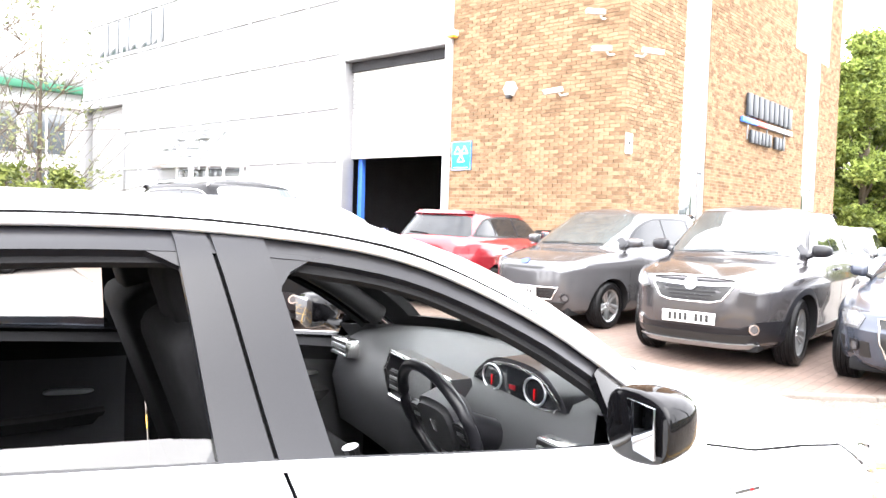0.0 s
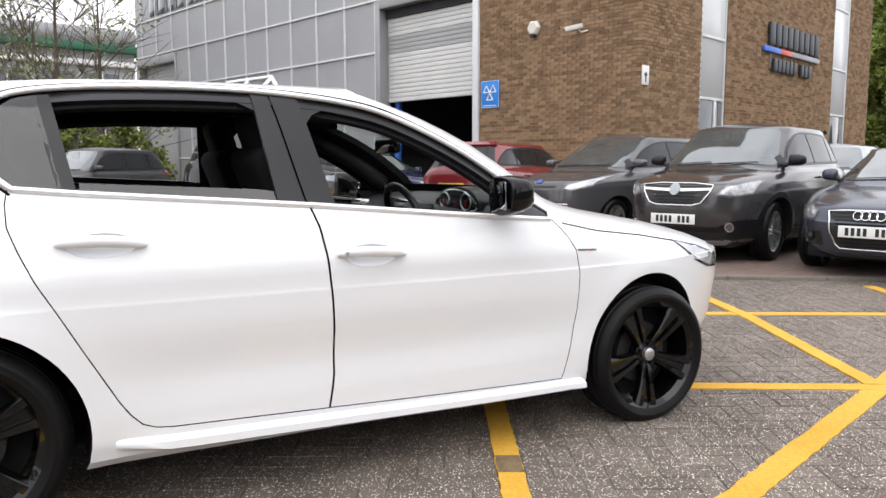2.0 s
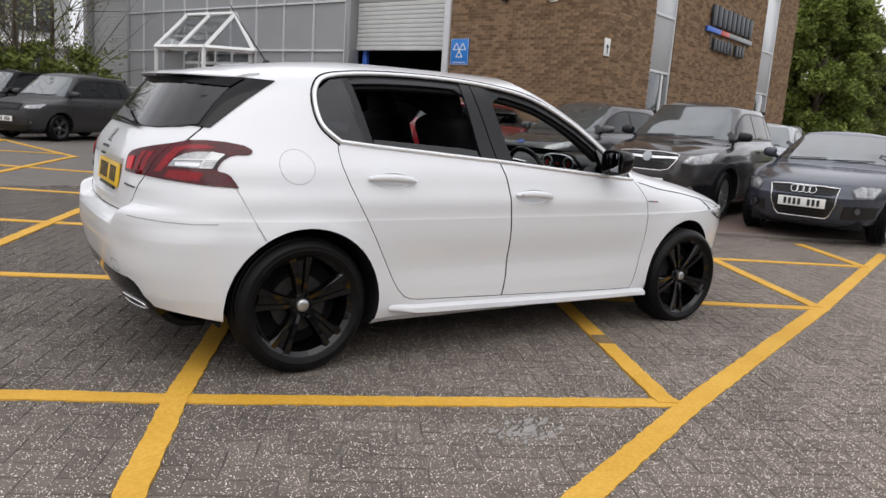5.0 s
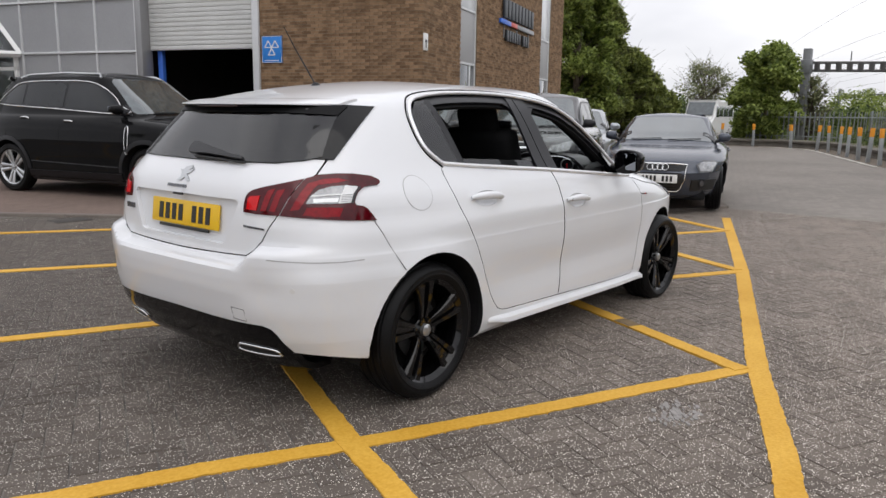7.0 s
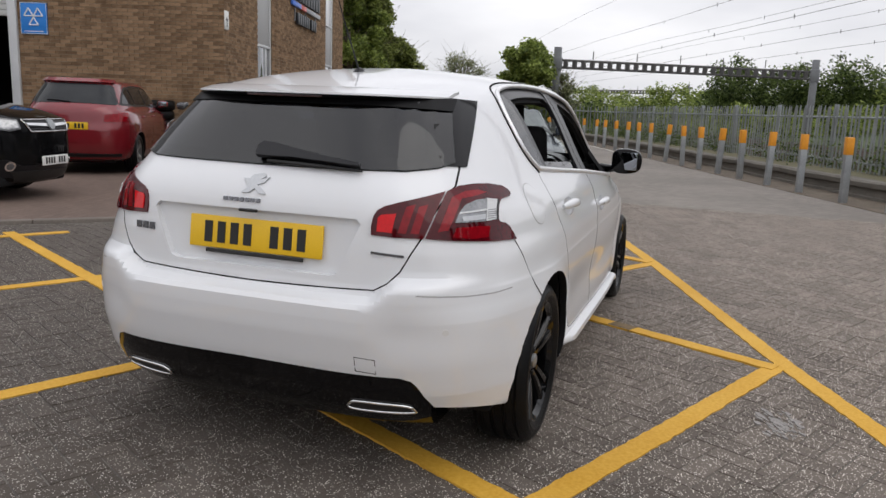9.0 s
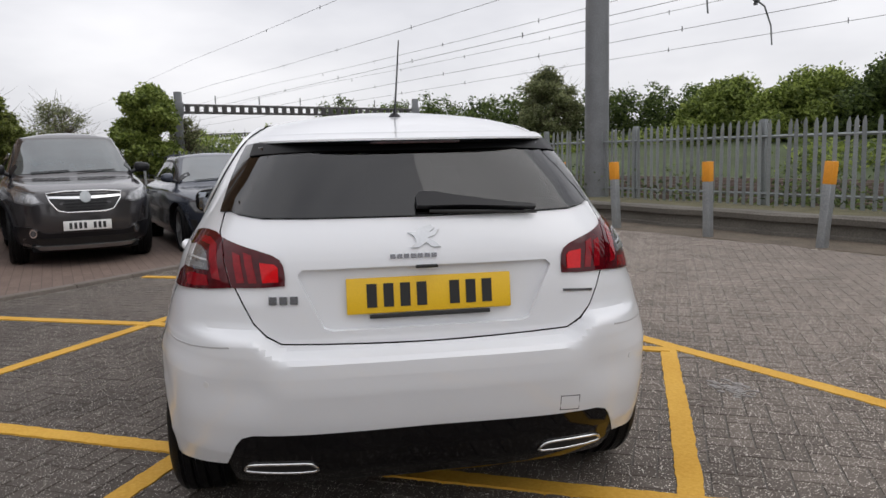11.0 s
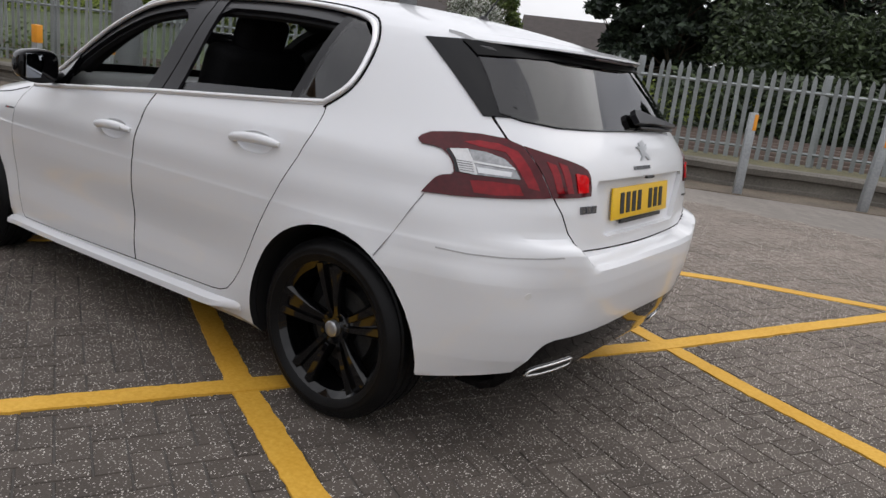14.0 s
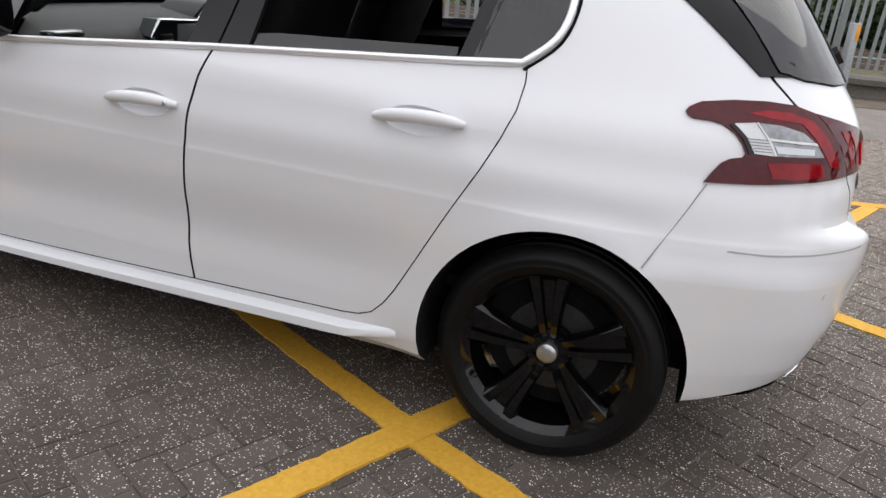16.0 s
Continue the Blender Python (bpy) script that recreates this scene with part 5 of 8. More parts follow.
def parked_car(m, label, L, W, H, wb, rear_over, paint, nose, belt, bonnet_len, base, deck, hub_r=0.325, rim_r=0.225, rim=SILVER, spokes=5, front="", arch=0.0, rails=False, rear_plate=YELLOWPLATE, clad=False, chrome_line=True, twin=False, tuck=0.02, wedge=0.0, name="parked_car", group="cars parked round the building"):
    peak = min(wb / 2, L - rear_over - bonnet_len - base * 0.86 - 0.35)
    S = CarShape(smooth_rows(side_profile(L, W / 2, H, nose, belt, base, deck, rear_over, bonnet_len, peak, tuck)), peak, 5.0, 3.3, (0.0, wb), 0.8, hub_r + 0.045, hub_r)
    S.belt = belt
    slots = (paint, INTERIOR, TRIMBLACK)
    car = thing(name, m, label, "car", group)
    skin = S.solid(seg=20)
    for wx in S.wheels:
        for sg in (-1, 1):
            a, b = sorted((sg * (W / 2 - 0.30), sg * 1.3))
            skin = cut(skin, raw(cylinder_y(wx, hub_r, hub_r + 0.045, a, b, 40)), slots=slots)
    part("body", finish(skin), None, car)
    fr, rr = S.on_end(True), S.on_end()
    xr, xf = -rear_over, L - rear_over
    ws = xf - bonnet_len
    h = H - belt
    zl, zt = belt + 0.035, belt + h * 0.77
    scr = part("windscreen", pane(S.at(zl)[2] * 0.90, S.at(zt + 0.03)[2] * 0.87, zl, zt + 0.03, fr, 0.006, 0.008), DARKGLASS, car, "windscreen reflecting the sky", 70)
    for y0, y1 in ((0.03, 0.50), (-0.50, -0.06)):
        part("wiper", tube(bmesh.new(), [fr(y0 + (y1 - y0) * q / 5, zl + 0.012 + 0.004 * q, 0.016) for q in range(6)], 0.006, 6), TRIMBLACK, scr, "black wiper")
    part("rear_window", pane(S.at(belt + 0.07)[2] * 0.86, S.at(zt)[2] * 0.84, belt + 0.07, zt, rr, 0.006, 0.008), SIDEGLASS, car, "dark rear window", 70)
    rw = S.at(zt)[2] * 0.86
    part("roof_spoiler", patch([(-rw, zt + 0.012), (rw, zt + 0.012), (rw * 0.97, zt + 0.050), (-rw * 0.97, zt + 0.050)], rr, 0.045, 0.05, 0.1), paint, car, "lip over the rear window", 60)
    part("rear_valance", patch([(-0.66, 0.225), (0.66, 0.225), (0.70, 0.34), (-0.70, 0.34)], rr, 0.008, 0.02, 0.1), TRIMBLACK, car, "black lower rear bumper")
    part("rear_wiper", tube(bmesh.new(), [rr(0.02, belt + 0.10, 0.016), rr(0.20, belt + 0.115, 0.018), rr(0.36, belt + 0.12, 0.016)], 0.010, 6), TRIMBLACK, car, "black rear wiper")
    for sg in (-1, 1):
        sd = S.on_side(sg)

        def edge(z, sd=sd):
            # where the flank begins to turn into the screens, rear and front
            e = S.at(z)
            return S.xc - (S.xc - e[0]) * 0.80, S.xc + (e[1] - S.xc) * 0.775

        z0 = belt + 0.035
        (x0, x1), (xm0, xm1), (xt0, xt1) = edge(z0), edge((z0 + zt) / 2), edge(zt)
        out = [(x0, z0 + 0.03 + wedge), ((x0 + x1) / 2, z0 + 0.01 + wedge * 0.55), (x1, z0), (x1 - (x1 - xm1) * 0.5, z0 + (zt - z0) * 0.25), (xm1, (z0 + zt) / 2), (xm1 - (xm1 - xt1) * 0.58 - 0.05, z0 + (zt - z0) * 0.76), (xt1 - 0.26, zt - 0.012), ((xt0 + xt1) / 2, zt + 0.006), (xt0 + 0.20, zt - 0.020), ((xm0 + xt0) / 2 + 0.02, z0 + (zt - z0) * 0.72), (x0 - 0.03, z0 + 0.10 + wedge)]
        out = spline(out, 3)
        wtr = part("window_surround", patch(out, sd, 0.004, 0.008, 0.05), TRIMBLACK, car, "black window surround")
        mids = [x0 - 0.08, x0 + (x1 - x0) * 0.22, x0 + (x1 - x0) * 0.55, x1 + 0.03]
        lim = inset(out, 0.03)
        for a, b in zip(mids, mids[1:]):
            bm = patch(lim, sd, 0.008, 0.006, 0.05)
            for co, no in (((a + 0.025, 0, 0), (-1, 0, 0)), ((b - 0.025, 0, 0), (1, 0, 0))):
                bmesh.ops.bisect_plane(bm, geom=list(bm.verts) + list(bm.edges) + list(bm.faces), plane_co=co, plane_no=no, clear_outer=True)
            if len(bm.faces):
                part("side_window", bm, SIDEGLASS, wtr, "dark side window")
        if chrome_line:
            part("window_strip", tube(bmesh.new(), [sd(x, z, 0.008) for x, z in dense(out, 0.05)], 0.009, 6, closed=True), CHROME, car, "bright strip round the windows", 60)
        for dx in (x1 + 0.04, x0 + (x1 - x0) * 0.55, x0 + 0.30):
            part("door_gap", patch(ribbon([(dx, 0.33), (dx + 0.015, 0.65), (dx, belt + 0.02)], 0.006), sd, 0.001, 0.002, 0.1), SEAM, car, "thin dark door gap")
        for dx, up in ((x0 + (x1 - x0) * 0.62, 0.4), (x0 + (x1 - x0) * 0.27, 0.8)):
            hz = belt - 0.12 + wedge * up
            part("door_handle", tube(bmesh.new(), [sd(dx - 0.09, hz, 0.006), sd(dx - 0.05, hz + 0.005, 0.03), sd(dx + 0.05, hz + 0.005, 0.03), sd(dx + 0.09, hz, 0.006)], 0.012, 8), CHROME if front == "antara" else paint, car, "door handle", 60)
        xm, my = x1 - 0.07, S.side(x1 - 0.07, belt + 0.04)
        bm = bmesh.new()
        bmesh.ops.create_uvsphere(bm, u_segments=18, v_segments=10, radius=1.0)
        mw = 0.085 if front == "audi" else 0.100
        for v in bm.verts:
            k = 1.0 - 0.22 * v.co.y * sg
            v.co = Vector((xm + 0.035 + 0.075 * v.co.x * k, sg * (my + mw + 0.035) + mw * math.copysign(abs(v.co.y) ** 0.6, v.co.y), belt + 0.10 + 0.066 * k * math.copysign(abs(v.co.z) ** 0.65, v.co.z)))
        mir = part("door_mirror", bm, paint if front != "mokka" else TRIMBLACK, car, "door mirror", 80)
        part("mirror_glass", boxed(xm - 0.040, xm - 0.030, sg * (my + mw + 0.035) - mw * 0.75, sg * (my + mw + 0.035) + mw * 0.75, belt + 0.055, belt + 0.145, 0.003), MIRROR, mir, "mirror glass")
        part("mirror_arm", tube(bmesh.new(), [(xm + 0.05, sg * (my - 0.01), belt + 0.03), (xm + 0.04, sg * (my + 0.05), belt + 0.06)], 0.026, 8), TRIMBLACK, mir, "black mirror arm")
        part("mirror_sail", patch([(x1 + 0.02, z0), (x1 + 0.10, z0 - 0.03), (x1 + 0.02, z0 + 0.09), (x1 - 0.07, z0 + 0.13), (x1 - 0.08, z0)], sd, 0.010, 0.008, 0.05), TRIMBLACK, car, "black mirror base")
        if front == "antara":
            part("fender_vent", tube(bmesh.new(), [sd(x, z, 0.006) for x, z in spline([(x1 + 0.085, belt - 0.16), (x1 + 0.085, belt - 0.46), (x1 + 0.13, belt - 0.49), (x1 + 0.14, belt - 0.17)], 3)], 0.006, 6, closed=True), CHROME, car, "chrome loop of the wing vent", 60)
            part("door_strip", patch([(hub_r + 0.12, 0.485), (wb - hub_r - 0.12, 0.445), (wb - hub_r - 0.12, 0.458), (hub_r + 0.12, 0.498)], sd, 0.006, 0.008, 0.15), GREYPLASTIC, car, "slim grey door strip")
        if clad or arch:
            for wx in S.wheels:
                ring = [(wx + (hub_r + 0.105) * math.cos(a), hub_r + (hub_r + 0.105) * math.sin(a)) for a in [math.pi * k / 18 for k in range(19)]] + [(wx + (hub_r + 0.046) * math.cos(a), hub_r + (hub_r + 0.046) * math.sin(a)) for a in [math.pi * (18 - k) / 18 for k in range(19)]]
                part("arch_cladding", patch(ring, sd, 0.012, 0.02, 0.1), TRIMBLACK, car, "dark plastic wheel arch trim")
            part("sill_cladding", patch([(hub_r + 0.06, 0.22), (wb - hub_r - 0.06, 0.22), (wb - hub_r - 0.06, 0.36), (hub_r + 0.06, 0.36)], sd, 0.012, 0.02, 0.15), TRIMBLACK, car, "dark plastic sill trim")
        af, ar = S.around(sg, True), S.around(sg)
        lamps = {"audi": [(0.50, nose - 0.03), (0.60, nose + 0.03), (0.90, nose + 0.02), (0.95, nose - 0.02), (0.82, nose - 0.13), (0.56, nose - 0.13)],
                 "mokka": [(0.44, nose - 0.11), (0.54, nose + 0.0), (0.90, nose + 0.06), (1.02, nose + 0.05), (0.90, nose - 0.10), (0.60, nose - 0.14)],
                 "ford": [(0.42, nose - 0.10), (0.50, nose - 0.02), (0.95, nose + 0.10), (1.02, nose + 0.10), (0.86, nose - 0.06), (0.55, nose - 0.13)],
                 "antara": [(0.47, nose - 0.10), (0.47, nose + 0.0), (0.84, nose + 0.05), (0.92, nose + 0.03), (0.80, nose - 0.09), (0.60, nose - 0.13)]}
        shape = lamps.get(front, [(0.46, nose - 0.10), (0.50, nose - 0.02), (0.86, nose + 0.03), (0.92, nose + 0.0), (0.80, nose - 0.10), (0.58, nose - 0.12)])
        hl = part("headlamp", patch(shape, af, 0.006, 0.02, 0.06), HEADLENS, car, "clear glass headlamp")
        part("lamp_bowl", patch(inset(shape, 0.020), af, 0.009, 0.006, 0.05), LAMPDARK, hl, "dark reflector bowl")
        c = (sum(p[0] for p in shape) / 6, sum(p[1] for p in shape) / 6)
        part("lamp_lens", patch([(c[0] + 0.032 * math.cos(k * 0.6283), c[1] + 0.028 * math.sin(k * 0.6283)) for k in range(10)], af, 0.013, 0.008, 0.05), CLEARLENS, hl, "round projector lens")
        fg = part("fog_lamp", patch([(0.60 + 0.055 * math.cos(k * 0.524), 0.42 + 0.055 * math.sin(k * 0.524)) for k in range(12)], af, 0.018, 0.02, 0.05), CHROME if front in ("mokka", "antara") else TRIMBLACK, car, "round fog lamp in a ring")
        part("fog_lens", patch([(0.60 + 0.037 * math.cos(k * 0.524), 0.42 + 0.037 * math.sin(k * 0.524)) for k in range(12)], af, 0.022, 0.01, 0.05), HEADLENS, fg, "fog lamp lens")
        part("tail_lamp", patch([(0.48, nose + 0.02), (0.50, nose + 0.13), (0.85, nose + 0.17), (0.98, nose + 0.16), (0.86, nose + 0.03)], ar, 0.006, 0.02, 0.06), REDMID, car, "deep red tail lamp")
        for wx in S.wheels:
            wheel(car, wx, sg * min(W / 2 - 0.115, S.side(wx, hub_r + 0.3) - 0.125), hub_r, hub_r, sg, rim, spokes, rim_r, 0.21, twin, 10 * wx + (7 if sg > 0 else 22))
        if rails:
            part("roof_rail", tube(bmesh.new(), [sd(xt0 + 0.12, zt + 0.05, 0.0), sd(xt0 + 0.22, zt + 0.085, 0.02), sd((xt0 + xt1) / 2, zt + 0.10, 0.03), sd(xt1 - 0.18, zt + 0.085, 0.02), sd(xt1 - 0.08, zt + 0.045, 0.0)], 0.018, 8), SILVER, car, "silver roof rail", 60)
    # grille, bumper opening and plate
    if front == "audi":
        g = [(-0.37, nose - 0.03), (-0.2, nose - 0.02), (0.2, nose - 0.02), (0.37, nose - 0.03), (0.345, 0.46), (0.30, 0.345), (0.26, 0.305), (-0.26, 0.305), (-0.30, 0.345), (-0.345, 0.46)]
    elif front == "mokka":
        g = [(-0.40, nose - 0.005), (-0.2, nose + 0.012), (0.2, nose + 0.012), (0.40, nose - 0.005), (0.385, nose - 0.08), (0.30, nose - 0.20), (0.20, nose - 0.225), (-0.20, nose - 0.225), (-0.30, nose - 0.20), (-0.385, nose - 0.08)]
    elif front == "ford":
        g = [(-0.50, 0.55), (0.50, 0.55), (0.42, 0.40), (-0.42, 0.40)]
    else:
        g = [(-0.42, nose - 0.0), (0.42, nose - 0.0), (0.36, nose - 0.13), (-0.36, nose - 0.13)]
    gr = part("grille", patch(g, fr, 0.004, 0.02, 0.1), INK, car, "black grille with a bright frame")
    part("grille_frame", tube(bmesh.new(), [fr(y, z, 0.010) for y, z in dense(g, 0.08)], 0.0095, 8, closed=True), CHROME if front else TRIMBLACK, gr, "grille frame", 60)
    zs, ze = min(p[1] for p in g), max(p[1] for p in g)
    k = zs + 0.03
    while k < ze - 0.015:
        wd = float(np.interp(k, sorted(p[1] for p in g), sorted(abs(p[0]) for p in g))) - 0.02
        part("grille_bar", patch([(-wd, k - 0.006), (wd, k - 0.006), (wd, k + 0.006), (-wd, k + 0.006)], fr, 0.010, 0.008, 0.15), TRIMBLACK, gr)
        k += 0.035
    if front in ("mokka", "antara"):
        part("grille_bar", patch([(-0.38, nose - 0.060), (0.0, nose - 0.078), (0.38, nose - 0.060), (0.385, nose - 0.035), (0.0, nose - 0.045), (-0.385, nose - 0.035)], fr, 0.014, 0.012, 0.1), CHROME, gr, "broad chrome bar")
        part("badge", patch([(0.062 * math.cos(k * 0.393), nose - 0.055 + 0.060 * math.sin(k * 0.393)) for k in range(16)], fr, 0.026, 0.02, 0.05), STEEL, gr, "round chrome badge")
    if front == "audi":
        for i in range(4):
            part("badge_ring", tube(bmesh.new(), [fr(-0.10 + 0.066 * i + 0.04 * math.cos(k * 0.314), nose - 0.07 + 0.04 * math.sin(k * 0.314), 0.022) for k in range(20)], 0.006, 6, closed=True), CHROME, gr, "chrome ring badge", 60)
    if front == "ford":
        part("upper_grille", patch([(-0.34, nose - 0.055), (0.34, nose - 0.055), (0.28, nose - 0.085), (-0.28, nose - 0.085)], fr, 0.004, 0.02, 0.1), INK, car, "slim black upper grille")
        part("badge", patch([(0.07 * math.cos(k * 0.393), nose + 0.0 + 0.03 * math.sin(k * 0.393)) for k in range(16)], fr, 0.01, 0.01, 0.05), BLUEBADGE, car, "oval blue badge")
    lo = [(-0.55, 0.36), (0.55, 0.36), (0.48, 0.25), (-0.48, 0.25)] if front != "audi" else [(0.44, 0.46), (0.74, 0.47), (0.70, 0.33), (0.42, 0.32)]
    part("bumper_intake", patch(lo, fr, 0.016, 0.02, 0.1), INK, car, "black lower air intake")
    if front == "audi":
        part("bumper_intake", patch([(-a, b) for a, b in lo], fr, 0.004, 0.02, 0.1), INK, car, "black lower air intake")
    if clad:
        part("bumper_cladding", patch([(-0.70, 0.225), (0.70, 0.225), (0.77, 0.37), (0.74, 0.50), (0.58, 0.49), (0.46, 0.42), (-0.46, 0.42), (-0.58, 0.49), (-0.74, 0.50), (-0.77, 0.37)], fr, 0.010, 0.02, 0.1), TRIMBLACK, car, "dark grey lower bumper", 60)
    if front == "mokka":
        part("skid_plate", patch([(-0.50, 0.235), (0.50, 0.235), (0.58, 0.272), (-0.58, 0.272)], fr, 0.03, 0.03, 0.1), SILVER, car, "silver bumper strip")
    pz = {"audi": 0.475, "mokka": 0.50, "ford": 0.475, "antara": 0.47}.get(front, 0.48)
    plate_bars(car, pose(fr(0, pz, 0.03)[0], 0, pz, 0, 0, 90), 0.52, 0.112, WHITEPLATE, 8, "white front number plate")
    plate_bars(car, pose(rr(0, nose - 0.05, 0.015)[0], 0, nose - 0.05, 0, 0, -90), 0.52, 0.112, rear_plate, 8, "yellow rear number plate")
    part("underbody", boxed(xr + 0.2, xf - 0.25, -W / 2 + 0.30, W / 2 - 0.30, 0.18, 0.30, 0.03), INTERIOR, car, "black underbody")
    return car


DARKGLASS = mat("parked_car_glass", (0.050, 0.064, 0.068), 0.03, 0, 0.4, 1.6, 5, 0, 1.0, spec=0.8)
SIDEGLASS = mat("parked_car_side_glass", (0.016, 0.018, 0.020), 0.03, 0, 0.2, 1.2, 5, 0, 0.0, spec=0.35)
LAMPDARK = mat("lamp_reflector", (0.40, 0.405, 0.41), 0.14, 0.6, 0.45, 14, 40, 0, 0.5)
HEADLENS = mat("headlamp_rim", (0.10, 0.10, 0.105), 0.12, 0.2, 0.3, 20, 100, 0, 0.6)
BLUEBADGE = mat("blue_badge", (0.02, 0.05, 0.22), 0.2, 0.2, 0.1)
P_GREY = mat("dark_grey_metallic_paint", (0.080, 0.079, 0.083), 0.20, 0.35, 0.12, 2, 900, 0, 0.6)
P_AUDI = mat("blue_grey_metallic_paint", (0.056, 0.064, 0.084), 0.20, 0.35, 0.12, 2, 900, 0, 0.35)
P_BROWN = mat("dark_brown_grey_paint", (0.050, 0.047, 0.049), 0.18, 0.35, 0.15, 2, 900, 0, 0.7)
P_BLACK = mat("black_car_paint", (0.006, 0.006, 0.0065), 0.05, 0.0, 0.25, 2, 600, 0, 0.0, spec=0.13)
P_MATT = mat("satin_black_paint", (0.030, 0.030, 0.032), 0.42, 0.0, 0.2, 2, 600, 0, 0.2)
P_RED = mat("deep_red_paint", (0.19, 0.010, 0.016), 0.25, 0.15, 0.15, 2, 900, 0, 0.9)
P_BLUE = mat("dark_blue_paint", (0.020, 0.024, 0.085), 0.25, 0.2, 0.15, 2, 900, 0, 0.9)
P_SILVER = mat("pale_silver_paint", (0.36, 0.38, 0.40), 0.28, 0.5, 0.1, 2, 900, 0, 0.8)
P_VAN = mat("white_van_paint", (0.72, 0.72, 0.71), 0.4, 0, 0.05, 2, 300, 0, 0.4)
YARD = 0.03


def at_wheel(x, y, heading, side, wx, hw, z=YARD):
    """The pose of a car from where one of its tyres stands: side +1 is its left; wx the axle's place along it."""
    h = radians(heading)
    f, l = Vector((math.cos(h), math.sin(h))), Vector((-math.sin(h), math.cos(h)))
    p = Vector((x, y)) - f * wx - l * (side * hw)
    return pose(p.x, p.y, z, 0, 0, heading)


parked_car(at_wheel(8.16, 0.65, 199, 1, 2.47, 0.76, 0.02), "blue-grey coupe parked nose out beside the brick building", 4.18, 1.84, 1.35, 2.47, 0.82, P_AUDI, 0.69, 0.90, 1.22, 1.00, 0.62, 0.318, 0.23, SILVER, 5, "audi", chrome_line=False, tuck=0.08)
parked_car(at_wheel(7.60, 2.60, 201, 1, 2.555, 0.76), "dark brown compact SUV parked nose out by the brick wall", 4.28, 1.78, 1.65, 2.555, 0.80, P_BROWN, 0.88, 1.06, 1.08, 0.92, 0.34, 0.345, 0.232, SILVER, 5, "mokka", clad=True, twin=True, chrome_line=False)
parked_car(at_wheel(7.50, 5.22, 194, 1, 2.49, 0.75), "dark grey small MPV parked nose out by the brick wall", 4.08, 1.75, 1.60, 2.49, 0.72, P_GREY, 0.86, 1.03, 0.98, 1.05, 0.30, 0.31, 0.205, SILVER, 5, "ford", chrome_line=False, twin=True)
parked_car(at_wheel(7.35, 7.75, 30, -1, 0.0, 0.75), "deep red hatchback with its tail towards the yard", 4.32, 1.765, 1.53, 2.60, 0.82, P_RED, 0.82, 1.03, 1.12, 0.90, 0.40, 0.315, 0.215, SILVER, 5, "", chrome_line=False)
parked_car(at_wheel(3.06, 6.80, -74.5, -1, 2.707, 0.79), "black SUV with silver roof rails parked on the red paving", 4.60, 1.85, 1.81, 2.707, 0.86, P_BLACK, 0.94, 1.16, 1.16, 0.92, 0.36, 0.372, 0.262, SILVER, 5, "antara", clad=True, rails=True, twin=True, wedge=0.09)
parked_car(at_wheel(6.6, 10.9, -58, -1, 2.6, 0.75), "dark blue saloon in front of the workshop door", 4.5, 1.78, 1.44, 2.70, 0.95, P_BLUE, 0.78, 0.96, 1.2, 0.9, 0.7, 0.315, 0.215, SILVER, 5, "")
parked_car(at_wheel(11.2, 3.9, 205, 1, 2.6, 0.75), "pale silver car parked behind the coupe", 4.3, 1.78, 1.46, 2.60, 0.82, P_SILVER, 0.80, 0.98, 1.12, 0.90, 0.40, 0.315, 0.215, SILVER, 5, "")
parked_car(at_wheel(0.76, 15.4, 222, 1, 2.45, 0.74, 0.0), "matt black small hatchback with dark alloy wheels", 3.95, 1.68, 1.58, 2.45, 0.65, P_MATT, 0.82, 0.98, 0.95, 0.75, 0.30, 0.31, 0.215, GREYPLASTIC, 5, "", chrome_line=False, group="cars parked across the yard")
parked_car(at_wheel(-0.5, 17.4, 222, 1, 2.6, 0.76, 0.0), "black hatchback parked in the far row", 4.3, 1.78, 1.62, 2.60, 0.80, P_BLACK, 0.80, 0.98, 1.1, 0.9, 0.36, 0.315, 0.215, SILVER, 5, "", chrome_line=False, group="cars parked across the yard")
parked_car(at_wheel(-0.9, 20.2, 222, 1, 2.7, 0.78, 0.0), "black estate car with silver roof rails in the far row", 4.6, 1.80, 1.66, 2.70, 0.95, P_BLACK, 0.80, 0.98, 1.15, 0.9, 0.30, 0.32, 0.22, SILVER, 5, "", rails=True, group="cars parked across the yard")


